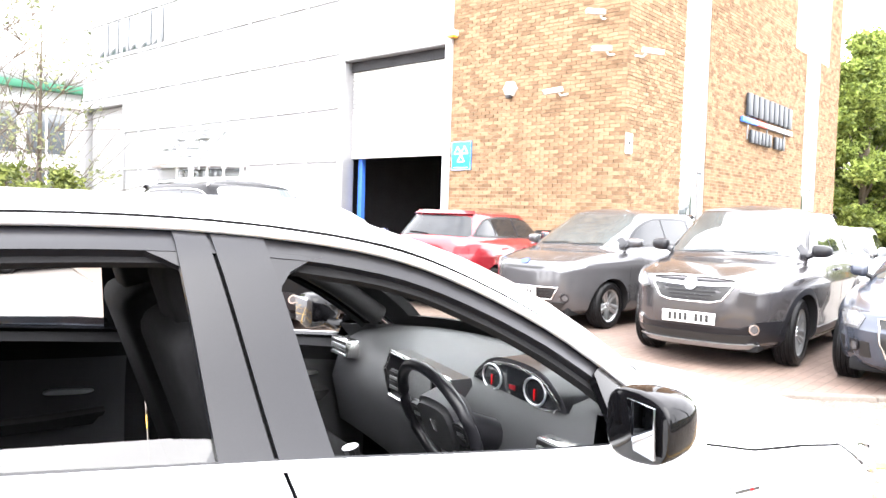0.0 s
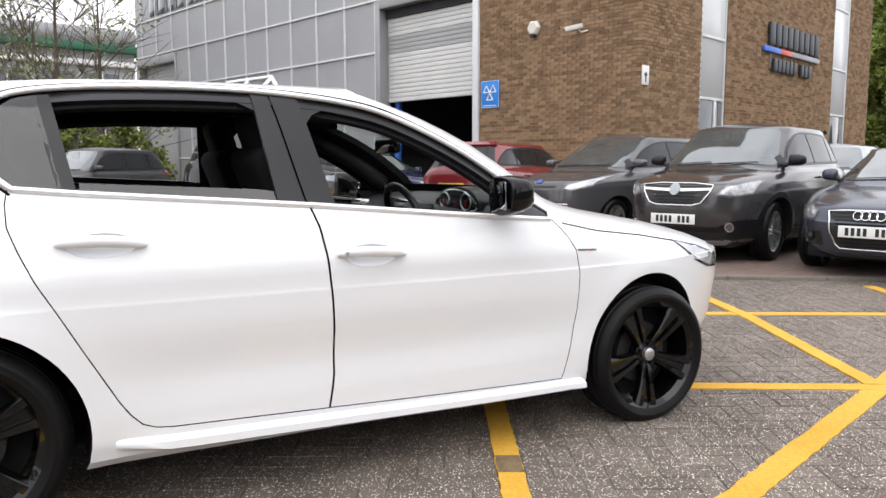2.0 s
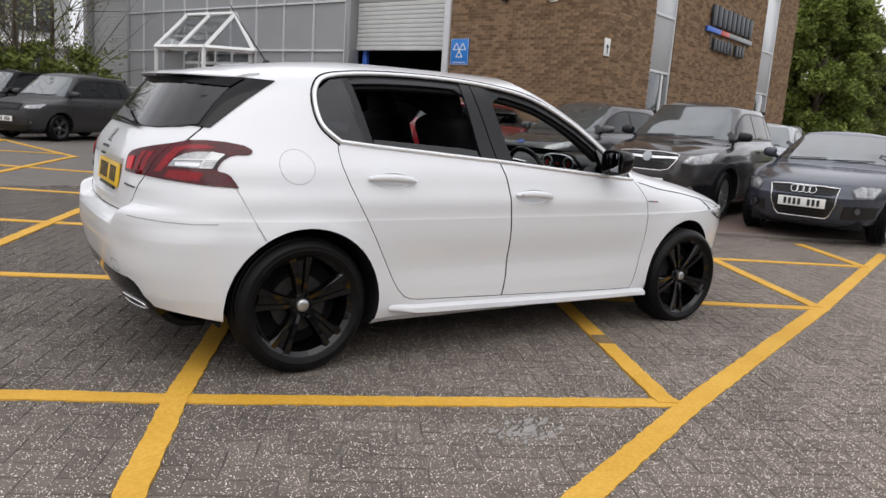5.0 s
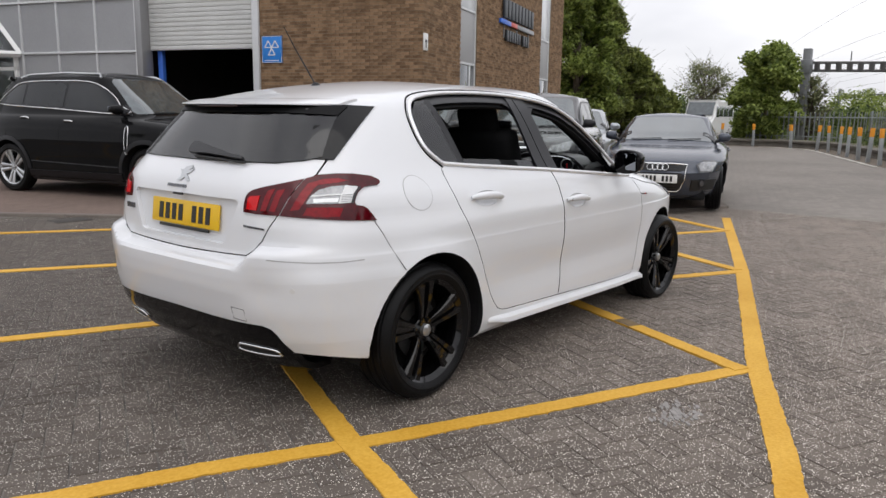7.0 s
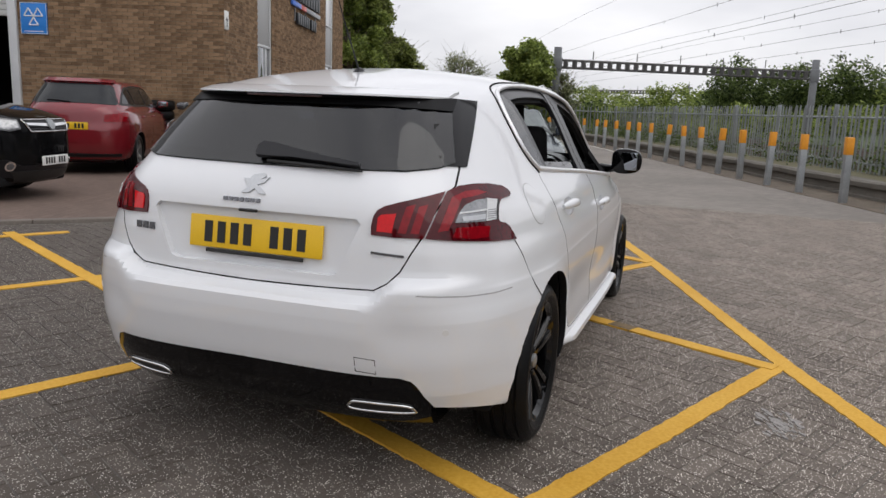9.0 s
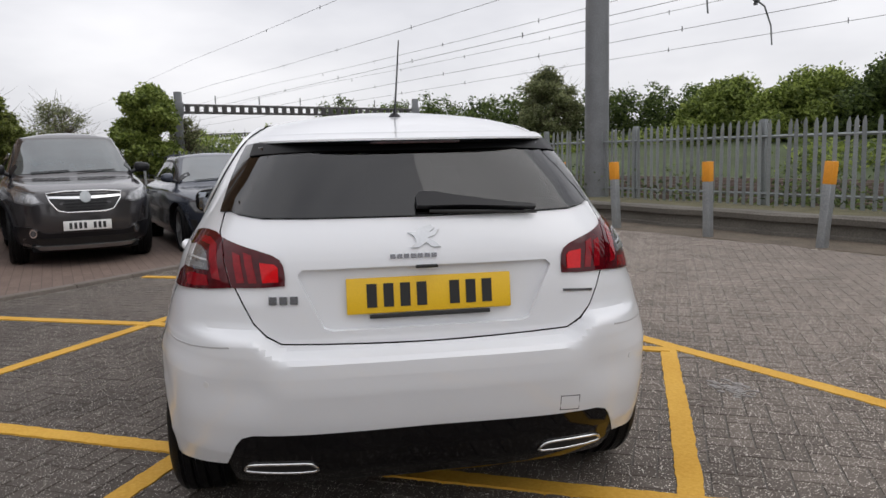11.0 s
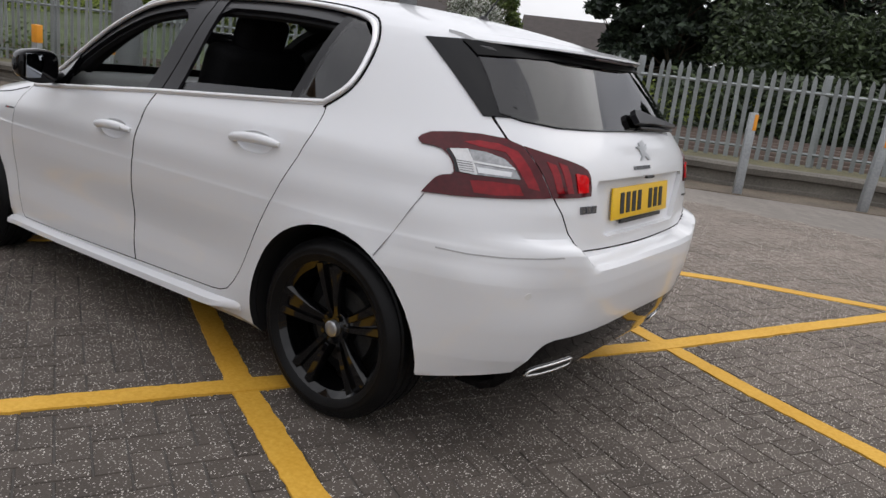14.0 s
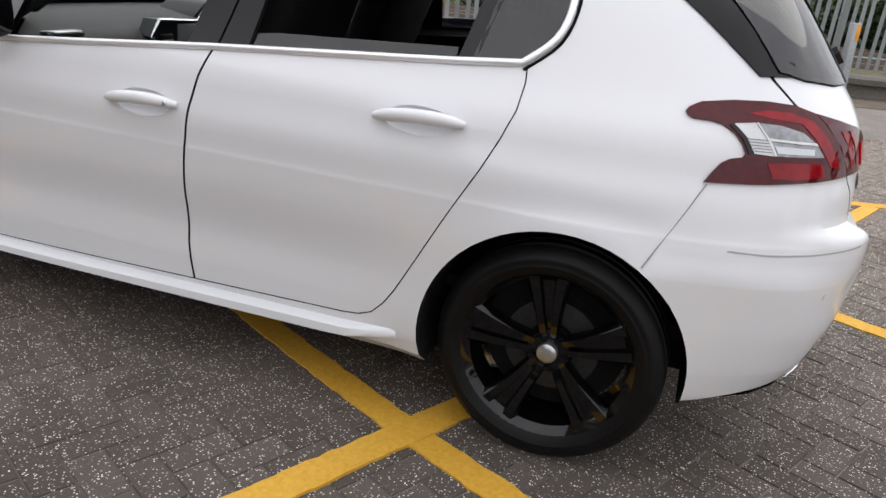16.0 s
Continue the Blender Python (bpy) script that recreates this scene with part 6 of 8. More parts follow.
# ---- ground ----
def ground_mat(name, color, joint, brick=(0.2, 0.1), rot=0.0, var=0.25, rough=0.85, flecks=0.5):
    """Worn block paving for where single blocks are too far off to tell apart."""
    m = mat(name, color, rough, 0, var, 0.35, 45, 0.25)
    nt, n = m.node_tree, m.node_tree.nodes
    b = n["Principled BSDF"]
    base = b.inputs["Base Color"].links[0].from_socket
    tc = n["Texture Coordinate"]
    mp, br, mx = n.new("ShaderNodeMapping"), n.new("ShaderNodeTexBrick"), n.new("ShaderNodeMixRGB")
    mp.inputs["Rotation"].default_value = (0, 0, rot)
    nt.links.new(tc.outputs["Object"], mp.inputs["Vector"])
    nt.links.new(mp.outputs["Vector"], br.inputs["Vector"])
    br.inputs["Scale"].default_value = 1.0
    br.inputs["Brick Width"].default_value, br.inputs["Row Height"].default_value, br.inputs["Mortar Size"].default_value = brick[0], brick[1], 0.004
    br.inputs["Color1"].default_value, br.inputs["Color2"].default_value, br.inputs["Mortar"].default_value = (1, 1, 1, 1), (0.82, 0.82, 0.82, 1), (*joint, 1)
    mx.blend_type = "MULTIPLY"
    mx.inputs["Fac"].default_value = 1.0
    nt.links.new(base, mx.inputs["Color1"])
    nt.links.new(br.outputs["Color"], mx.inputs["Color2"])
    nt.links.new(mx.outputs["Color"], b.inputs["Base Color"])
    return m


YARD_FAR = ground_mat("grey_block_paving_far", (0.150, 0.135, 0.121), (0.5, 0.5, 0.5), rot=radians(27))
paler_lane(YARD_FAR, 1.5)
RED_PAVE = ground_mat("red_brown_block_paving", (0.165, 0.115, 0.092), (0.55, 0.55, 0.55), rot=radians(-17.6))
KERB = mat("worn_concrete_kerb", (0.150, 0.128, 0.110), 0.9, 0, 0.25, 3, 60, 0.3)
YELLOW = mat("worn_yellow_line_paint", (0.63, 0.325, 0.014), 0.75, 0, 0.18, 2.0, 70, 0.3, tint=(0.68, 0.395, 0.055))
PA = radians(-27.0)
PD, QD = Vector((math.cos(PA), math.sin(PA))), Vector((-math.sin(PA), math.cos(PA)))

bm = bmesh.new()
box(bm, -400, 400, -400, 400, -0.4, -0.0055)
tagged(part("ground", bm, YARD_FAR), "worn grey block-paved yard reaching into the distance", "ground", kind="structure")

# the slightly raised red paving round the building, with its kerb
KL = [(-14.0, 27.0), (-2.0, 24.5), (2.0, 19.0), (2.2, 13.0), (1.3, 8.3), (1.0, 7.0), (2.2, 5.45), (3.9, 3.82), (5.1, 2.78), (6.2, 1.95), (7.0, 1.45), (8.6, 0.65), (10.2, 1.5), (12.4, 5.5), (40, 16.0), (60, 60), (-40, 60)]
tagged(part("pavement", prism(KL, "z", -0.2, YARD), RED_PAVE), "red-brown block paving round the building", "pavement", kind="structure")
kerb_line = [Vector((x, y, 0)) for x, y in KL[:13]]
kp = tagged(new("kerb"), "low worn concrete kerb", "kerb", kind="structure")
count = 0
for a, b in zip(kerb_line, kerb_line[1:]):
    L = (b - a).length
    n = max(1, round(L / 0.9))
    ang = math.degrees(math.atan2((b - a).y, (b - a).x))
    for k in range(n):
        p = a.lerp(b, (k + 0.5) / n)
        ks = part("kerb_stone", boxed(-L / n / 2 + 0.004, L / n / 2 - 0.004, -0.06, 0.06, -0.1, YARD + 0.005, 0.012), KERB, kp)
        ks.matrix_local = pose(p.x, p.y, 0.0, 0, 0, ang)


def stripe(pts, width=0.10, z=0.004):
    """A painted line through the points, with a slightly ragged edge."""
    fine = []
    for a, b in zip(pts, pts[1:]):
        a, b = Vector(a), Vector(b)
        k = max(1, int((b - a).length / 0.035))
        fine += [a.lerp(b, i / k) for i in range(k)]
    fine.append(Vector(pts[-1]))
    bm = bmesh.new()
    rows_ = []
    for i, p in enumerate(fine):
        d = (fine[min(i + 1, len(fine) - 1)] - fine[max(i - 1, 0)]).normalized()
        nn = Vector((-d.y, d.x))
        e = [width / 2 + random.uniform(-0.004, 0.004) for _ in (0, 1)]
        rows_.append([bm.verts.new((*(p + nn * e[0]), z)), bm.verts.new((*(p - nn * e[1]), z)), bm.verts.new((*(p - nn * e[1]), -0.012)), bm.verts.new((*(p + nn * e[0]), -0.012))])
    for A, B in zip(rows_, rows_[1:]):
        for q in range(4):
            bm.faces.new((A[q], A[(q + 1) % 4], B[(q + 1) % 4], B[q]))
    bm.faces.new(rows_[0][::-1])
    bm.faces.new(rows_[-1])
    return bm


def pq(p, q):
    v = PD * p + QD * q
    return (v.x, v.y)


lines = tagged(new("yellow_lines"), "yellow hatched no-parking lines painted on the paving", "road marking", kind="structure")
for k, (pts, w) in enumerate((([(-6.0, -4.50), (-1.44, -3.05), (-0.45, -2.71), (0.10, -2.42), (0.45, -2.30), (1.44, -1.915), (4.05, -1.02), (7.46, 0.25)], 0.108),
                              ([(-5.0, 1.20), (-1.55, -0.50), (-1.10, -0.70), (-0.60, -0.96), (0.35, -1.40), (1.42, -1.88)], 0.10), ([(-5.0, 3.40), (-0.94, 1.51), (-0.46, 1.29), (0.345, 0.930), (1.07, 0.560), (3.97, -1.02)], 0.10),
                              ([(-5.0, 6.2), (-1.07, 3.92), (6.29, -0.13)], 0.10), ([(-5.0, 8.9), (-1.06, 6.42), (2.55, 4.22)], 0.10), ([(-6.0, 12.6), (-1.10, 9.56), (0.07, 8.63), (0.75, 8.20)], 0.10), ([(-6.0, 15.4), (-1.10, 12.42), (0.40, 11.76)], 0.10), ([(-1.9, 15.55), (-0.38, 15.19)], 0.10), ([(-3.4, 7.5), (-1.10, 13.32), (-0.38, 15.19)], 0.10), ([(-1.6, 20.9), (-0.92, 17.91), (0.37, 11.91), (0.55, 11.1)], 0.10),
                              ([(-1.48, -3.0), (-0.59, -0.957), (0.345, 0.930), (2.25, 4.63)], 0.10), ([(1.355, -1.86), (2.70, 0.82), (3.85, 3.4)], 0.10), ([(4.01, -1.0), (4.85, 0.52), (5.60, 2.20)], 0.10),
                              ([(6.29, -0.15), (6.98, 0.98)], 0.10), ([(-4.2, -3.6), (-1.08, 2.6), (0.75, 6.6)], 0.10), ([(-5.6, -1.8), (-2.4, 4.6), (-1.10, 7.48), (0.25, 10.57), (0.55, 11.2)], 0.10))):
    part("line", stripe(pts, w, 0.004 + 0.0004 * k), YELLOW, lines)

WORN = mat("bare_brown_patch", (0.17, 0.12, 0.065), 0.9, 0, 0.4, 14, 120, 0.4)
part("worn_patch", stripe([(1.745, -1.083), (1.785, -1.003), (1.815, -0.943)], 0.098, 0.0100), WORN, lines, "patch of paint worn off the line")
SMUDGE = mat("pale_chalky_stain", (0.27, 0.255, 0.24), 0.9, 0, 0.2, 20, 90)
DRAIN = mat("rusty_iron_cover", (0.055, 0.05, 0.045), 0.7, 0.4, 0.4, 12, 90, 0.3)
tagged(part("drain_cover", boxed(1.28, 1.68, 5.74, 6.02, -0.02, 0.006, 0.003), DRAIN), "small dark iron drain cover set in the paving", "drain cover", kind="structure")

# ---- the workshop building ----
BA = 17.6
BM = pose(10.72, 8.35, 0, 0, 0, BA)
BRICKBASE = mat("brown_brick_wall", (0.23, 0.135, 0.078), 0.9, 0, 0.25, 3, 40, 0.3)
MORTAR = mat("grey_sand_mortar", (0.27, 0.225, 0.165), 0.95, 0, 0.2, 5, 80, 0.3)
CLAD = mat("pale_grey_cladding_panel", (0.33, 0.335, 0.345), 0.42, 0.1, 0.08, 0.8, 30)
RIB = mat("white_glazing_bar", (0.62, 0.63, 0.64), 0.45, 0.1, 0.08, 3, 60)
SHUTTER = mat("white_roller_shutter", (0.60, 0.60, 0.58), 0.5, 0.05, 0.1, 1.5, 40)
DARKROOM_SHADE = mat("dark_room_and_recess_shade", (0.03, 0.03, 0.032), 0.9, 0, 0.3, 2, 20)
PANELWHITE = mat("white_opaque_glazing", (0.66, 0.68, 0.70), 0.25, 0.0, 0.05, 1, 20, 0, 0.4)
PANELGREY = mat("grey_infill_panel", (0.36, 0.36, 0.36), 0.5, 0.0, 0.07, 1, 30)
WINDOW = mat("building_window_glass", (0.06, 0.07, 0.075), 0.05, 0.0, 0.2, 1, 5, 0, 0.8)
FRAME = mat("grey_metal_frame", (0.30, 0.30, 0.305), 0.45, 0.4, 0.12, 2, 60)
SIGNBLUE = mat("blue_sign_enamel", (0.015, 0.20, 0.62), 0.4, 0, 0.05, 4, 60)
SIGNWHITE = mat("white_sign_enamel", (0.78, 0.78, 0.77), 0.4, 0, 0.04, 4, 60)
LETTER = mat("dark_sign_letters", (0.045, 0.05, 0.058), 0.45, 0.3, 0.15, 4, 60)
LETTERSIDE = mat("grey_sign_rail", (0.30, 0.31, 0.33), 0.4, 0.4, 0.1, 4, 60)
SIGNRED = mat("red_sign_rail", (0.62, 0.09, 0.07), 0.4, 0, 0.1)
SIGNSKY = mat("blue_sign_rail", (0.05, 0.16, 0.62), 0.4, 0, 0.1)
CAMWHITE = mat("off_white_plastic", (0.66, 0.64, 0.58), 0.5, 0, 0.08, 6, 80)
TALL, DEEP = 10.2, 15.0

bld = tagged(new("workshop_building"), "brown brick and grey panel-clad workshop with a roller door", "building", kind="structure")
bld.matrix_world = BM


def bpart(name, bm, material, parent=None, label=""):
    return part(name, bm, material, parent or bld, label)


# walls, in the building's own frame: u along the sign front, v back along the roller-door side
wall_rects = []
bpart("wall", boxed(0.012, 0.30, 0.012, 4.36, 0, TALL), MORTAR, None, "brown brick wall")
for u0, u1, z0, z1 in ((0.30, 2.50, 0, TALL), (3.78, 10.85, 0, 6.55), (3.78, 9.75, 6.55, TALL), (12.25, 14.35, 0, 6.55), (13.15, 14.35, 6.55, TALL)):
    bpart("wall", boxed(u0, u1, 0.012, 0.30, z0, z1), MORTAR, None, "brown brick wall")
bpart("wall", boxed(14.05, 14.34, 0.30, DEEP, 0, TALL), BRICKBASE, None, "brown brick side wall")
bpart("roof", boxed(0.1, 14.2, 0.1, 24.0, TALL - 0.25, TALL - 0.05), FRAME, None, "flat grey roof")
bpart("wall", boxed(0.1, 14.2, 23.85, 24.05, 0, TALL - 0.3), CLAD, None, "grey back wall")
# panel-clad side with roller doors
for v0, v1, z0, z1 in ((8.22, 20.35, 0, TALL), (4.36, 8.22, 5.5, TALL), (20.35, 24.05, 5.45, TALL)):
    bpart("cladding", boxed(0.02, 0.25, v0, v1, z0, z1), CLAD, None, "pale grey panel cladding")
for v in [8.24 + 1.38 * k for k in range(12)]:
    z0 = 5.45 if v > 20.3 else 0
    bpart("glazing_bar", boxed(-0.03, 0.03, v - 0.028, v + 0.028, z0, TALL, 0.006), RIB)
for v in (4.40, 5.55, 6.90):
    bpart("glazing_bar", boxed(-0.03, 0.03, v - 0.028, v + 0.028, 5.62, TALL, 0.006), RIB)
for z in (1.42, 2.82, 4.20, 5.60, 7.00, 8.40, 9.80):
    bpart("glazing_bar", boxed(-0.036, 0.03, 8.24 if z < 5.5 else 4.36, 20.35 if z < 5.4 else 24.05, z - 0.028, z + 0.028, 0.006), RIB)
for k in range(6):
    v = 17.6 + 0.84 * k
    w = bpart("window", boxed(-0.02, 0.03, v, v + 0.76, 7.12, 8.30, 0.01), WINDOW, None, "dark office window")
for v0, v1, zb, zt, name in ((4.55, 8.02, 2.86, 5.34, "roller_door"), (20.45, 23.75, 0.0, 5.2, "roller_door")):
    d = bpart(name, boxed(0.30, 0.36, v0, v1, zb, zt + 0.2), SHUTTER if v0 < 10 else FRAME, None, "half-raised white roller shutter" if v0 < 10 else "closed grey roller shutter")
    k = zb
    while k < zt:
        grey = v0 < 10 and 4.05 < k < 4.62
        bpart("shutter_slat", boxed(0.262, 0.31, v0, v1, k + 0.006, min(k + 0.114, zt + 0.1), 0.006), PANELGREY if grey or v0 > 10 else SHUTTER, d)
        k += 0.118
bpart("door_frame", boxed(-0.06, 0.34, 4.37, 4.55, 0, 5.5, 0.01), RIB, None, "white steel door jamb")
bpart("door_frame", boxed(-0.05, 0.34, 8.02, 8.21, 0, 5.56, 0.01), FRAME, None, "grey steel door jamb")
bpart("door_frame", boxed(-0.05, 0.34, 4.55, 8.02, 5.34, 5.56, 0.01), FRAME, None, "grey steel door head")
# a dark strip stands in for the shade at the top of the recess
bpart("door_head_shade", boxed(0.20, 0.30, 4.55, 8.02, 5.10, 5.36), DARKROOM_SHADE, None, "dark strip put in for the recess shade above the shutter")
bpart("door_frame", boxed(-0.05, 0.34, 20.36, 20.46, 0, 5.5, 0.01), FRAME, None, "grey steel door jamb")
bpart("door_frame", boxed(-0.05, 0.34, 23.74, 24.0, 0, 5.5, 0.01), FRAME, None, "grey steel door jamb")
bpart("door_frame", boxed(-0.05, 0.34, 20.46, 23.74, 5.2, 5.5, 0.01), FRAME, None, "grey steel door head")
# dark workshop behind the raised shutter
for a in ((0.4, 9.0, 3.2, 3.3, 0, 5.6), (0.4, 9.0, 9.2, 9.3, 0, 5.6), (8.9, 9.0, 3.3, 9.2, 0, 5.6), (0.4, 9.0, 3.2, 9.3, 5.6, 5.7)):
    bpart("inner_wall", boxed(*a), DARKROOM_SHADE, None, "dark workshop wall")
bpart("inner_post", boxed(0.42, 0.55, 7.78, 7.93, 0, 3.2, 0.01), SIGNSKY, None, "blue lift post inside the workshop")
# glazed strips on the sign front
for u0, u1 in ((2.50, 3.78), (10.85, 12.25)):
    for z0, z1, m_, lb in ((0.05, 2.60, WINDOW, "dark ground-floor glazing"), (2.66, 3.97, PANELGREY, "grey infill panel"), (4.03, 5.75, PANELWHITE, "white opaque pane"), (5.81, TALL, PANELWHITE, "white opaque pane")):
        if u0 > 5 and z1 > 6.5:
            z1 = 6.55
        bpart("glazing", boxed(u0 + 0.05, u1 - 0.05, 0.06, 0.12, z0, z1, 0.004), m_, None, lb)
    for u in (u0 + 0.03, u1 - 0.03) + ((u0 + 0.83,) if u0 < 5 else ()):
        bpart("window_bar", boxed(u - 0.03, u + 0.03, 0.03, 0.14, 0, (TALL if u0 < 5 else 6.55) if u != u0 + 0.83 else 2.6, 0.006), RIB)
    for z in (2.63, 4.0, 5.78):
        bpart("window_bar", boxed(u0, u1, 0.035, 0.13, z - 0.03, z + 0.03, 0.006), RIB)
bpart("glazing", boxed(9.80, 13.10, 0.06, 0.12, 6.6, TALL, 0.004), PANELWHITE, None, "white opaque pane")
for u in (9.78, 10.9, 12.0, 13.12):
    bpart("window_bar", boxed(u - 0.03, u + 0.03, 0.03, 0.14, 6.55, TALL, 0.006), RIB)
bpart("window_bar", boxed(9.75, 13.15, 0.03, 0.14, 6.55, 6.62, 0.006), RIB)

# fixtures on the walls
F = tagged


def on_wall(name, label, category, m):
    ob = new(name)
    ob.matrix_world = BM @ m
    return tagged(ob, label, category)


sg_ = on_wall("workshop_sign", "blue sign with three white triangles on the brick wall", "sign", pose(0, 0, 0))
part("board", boxed(-0.03, 0.0, 3.72, 4.29, 2.48, 3.12, 0.006), SIGNBLUE, sg_)
bm = bmesh.new()
for cv, cz, flip in ((4.106, 2.90, 1), (3.904, 2.90, 1), (4.005, 2.72, 1)):
    r = 0.112
    pts = [(cv + r * math.cos(a), cz + r * 0.95 * math.sin(a)) for a in (math.pi / 2, math.pi / 2 + 2.094, math.pi / 2 + 4.189)]
    for a, b in zip(pts, pts[1:] + pts[:1]):
        tube(bm, [(-0.034, a[0], a[1]), (-0.034, b[0], b[1])], 0.013, 6)
part("triangles", bm, SIGNWHITE, sg_, "three white outlined triangles")
part("border", tube(bmesh.new(), [(-0.03, 3.73, 2.49), (-0.03, 4.28, 2.49), (-0.03, 4.28, 3.11), (-0.03, 3.73, 3.11)], 0.008, 6, closed=True), SIGNWHITE, sg_, "thin white border")
part("caption", boxed(-0.034, -0.03, 3.80, 4.21, 2.53, 2.545), SIGNWHITE, sg_, "thin white bar")
ns = on_wall("number_sign", "small white unit sign with dark bars", "sign", pose(0, 0, 0))
part("board", boxed(0.02, 0.27, -0.02, 0.005, 2.73, 3.11, 0.004), SIGNWHITE, ns)
part("bar", boxed(0.125, 0.165, -0.024, -0.02, 2.78, 2.98), INK, ns, "dark bar")
part("bar", boxed(0.09, 0.20, -0.024, -0.02, 2.91, 2.95), INK, ns, "dark bar")
cs = on_wall("company_sign", "raised dark letter shapes on blue, red and grey rails", "sign", pose(0, 0, 0))
for i in range(9):
    u = 6.00 + 0.385 * i
    part("letter_block", boxed(u, u + 0.30, -0.10, -0.03, 4.17, 4.72, 0.01), LETTER, cs, "dark raised block")
for i, w in enumerate((1, 1, 1, 1, 1, 1, 0, 1, 1, 1)):
    if w:
        u = 6.30 + 0.262 * i
        part("letter_block", boxed(u, u + 0.20, -0.10, -0.03, 3.52, 3.84, 0.01), LETTER, cs, "dark raised block")
part("rail", boxed(5.70, 6.75, -0.09, -0.02, 3.98, 4.11, 0.006), SIGNSKY, cs, "blue rail")
part("rail", boxed(6.75, 7.45, -0.09, -0.02, 3.98, 4.11, 0.006), SIGNRED, cs, "red rail")
part("rail", boxed(7.45, 9.50, -0.09, -0.02, 3.98, 4.11, 0.006), LETTERSIDE, cs, "grey rail")
for u in (6.2, 7.6, 9.0):
    part("stand_off", boxed(u, u + 0.04, -0.03, 0.0, 3.6, 4.6), LETTERSIDE, cs, "grey fixing")


def cctv(m, label):
    c = thing("security_camera", BM @ m, label, "security camera", "cameras on the brick corner")
    part("housing", boxed(-0.22, 0.20, -0.055, 0.055, -0.05, 0.05, 0.02), CAMWHITE, c)
    part("lens", lathe(bmesh.new(), [(0, 0.0), (0.035, 0.0), (0.035, -0.03), (0, -0.03)], pose(-0.22, 0, 0, 0, 0, 90), 16), INK, c, "dark lens")
    part("bracket", tube(bmesh.new(), [(0.10, 0, -0.05), (0.14, 0, -0.12), (0.30, 0.0, -0.12)], 0.022, 8), CAMWHITE, c, "white bracket arm", 60)
    return c


cctv(pose(-0.28, 1.45, 3.98, 0, -14, -30), "white security camera on a bracket, brick wall")
cctv(pose(-0.25, 0.42, 4.68, 0, -8, -25), "white security camera near the brick corner")
cctv(pose(0.40, -0.28, 4.66, 0, -8, 120), "white security camera round the brick corner")
cctv(pose(-0.2, 0.6, 5.4, 0, -5, -20), "small white security camera high on the brick wall")
al = on_wall("alarm_box", "hexagonal cream alarm box on the brick wall", "alarm box", pose(-0.04, 2.70, 4.16, 0, 0, 0))
part("cover", lathe(bmesh.new(), [(0, 0.10), (0.13, 0.10), (0.17, 0.06), (0.175, 0.0), (0, 0.0)], pose(0.04, 0, 0, 0, 0, 90), 6), CAMWHITE, al, angle=20)
part("strobe", boxed(-0.09, 0.02, -0.06, 0.06, -0.20, -0.13, 0.02), GREYPLASTIC, al, "dark strobe lens")
AMBER = mat("amber_lamp_lens", (0.75, 0.38, 0.03), 0.3, 0, 0.1)
fl = on_wall("flood_lamp", "amber-lit wall lamp at the door corner", "wall lamp", pose(0, 0, 0))
part("housing", boxed(-0.22, 0.0, 4.20, 4.48, 5.46, 5.60, 0.03), CAMWHITE, fl)
part("lens", boxed(-0.23, -0.05, 4.19, 4.36, 5.42, 5.47, 0.01), AMBER, fl, "amber lens")

# glazed entrance canopy
cn = on_wall("entrance_canopy", "white-framed glazed gable canopy over the office door", "canopy", pose(0, 0, 0))
CANGLASS = glass_mat("canopy_glazing", (0.80, 0.83, 0.84))
ua, v0, v1, zb, zt = -1.35, 12.75, 16.1, 2.80, 3.98
A_, B_ = Vector((ua, 13.2, zb - 0.02)), Vector((ua, v1, zb))
R0, R1, W0, W1 = Vector((-0.03, 13.5, zt)), Vector((-0.03, 16.3, zt + 0.03)), Vector((-0.03, 12.45, zb)), Vector((-0.03, 17.6, zb + 0.05))
RA, RB = R0, R1
for a, b in ((A_, B_), (A_, R0), (B_, R1), (R0, R1), (A_, W0), (B_, W1), ((A_ + B_) / 2, (R0 + R1) / 2), (W0, R0), (W1, R1)):
    part("canopy_bar", tube(bmesh.new(), [a, b], 0.085, 4), SIGNWHITE, cn)
for tri in ((A_, B_, R1, R0), (A_, R0, W0), (B_, R1, W1)):
    bm = bmesh.new()
    nn = (tri[1] - tri[0]).cross(tri[2] - tri[0]).normalized() * 0.012
    lo_, hi_ = [bm.verts.new(p - nn) for p in tri], [bm.verts.new(p + nn) for p in tri]
    bm.faces.new(lo_)
    bm.faces.new(hi_)
    for i in range(len(tri)):
        bm.faces.new((lo_[i], lo_[(i + 1) % len(tri)], hi_[(i + 1) % len(tri)], hi_[i]))
    part("canopy_pane", bm, CANGLASS, cn, "hazy glass pane")
for v in (13.25, v1 - 0.05):
    part("canopy_post", boxed(ua - 0.05, ua + 0.05, v - 0.05, v + 0.05, YARD, zb, 0.01), SIGNWHITE, cn, "white post")
od = on_wall("office_door", "white-framed glazed office entrance", "door", pose(0, 0, 0))
part("glass", boxed(-0.04, 0.01, 12.7, 16.4, 0.1, 2.7), WINDOW, od, "dark door glass")
for v in (12.65, 13.6, 14.55, 15.5, 16.45):
    part("frame", boxed(-0.07, 0.02, v - 0.05, v + 0.05, 0.05, 2.8), SIGNWHITE, od, "white door frame")
part("frame", boxed(-0.07, 0.02, 12.6, 16.5, 2.35, 2.45), SIGNWHITE, od, "white door frame")
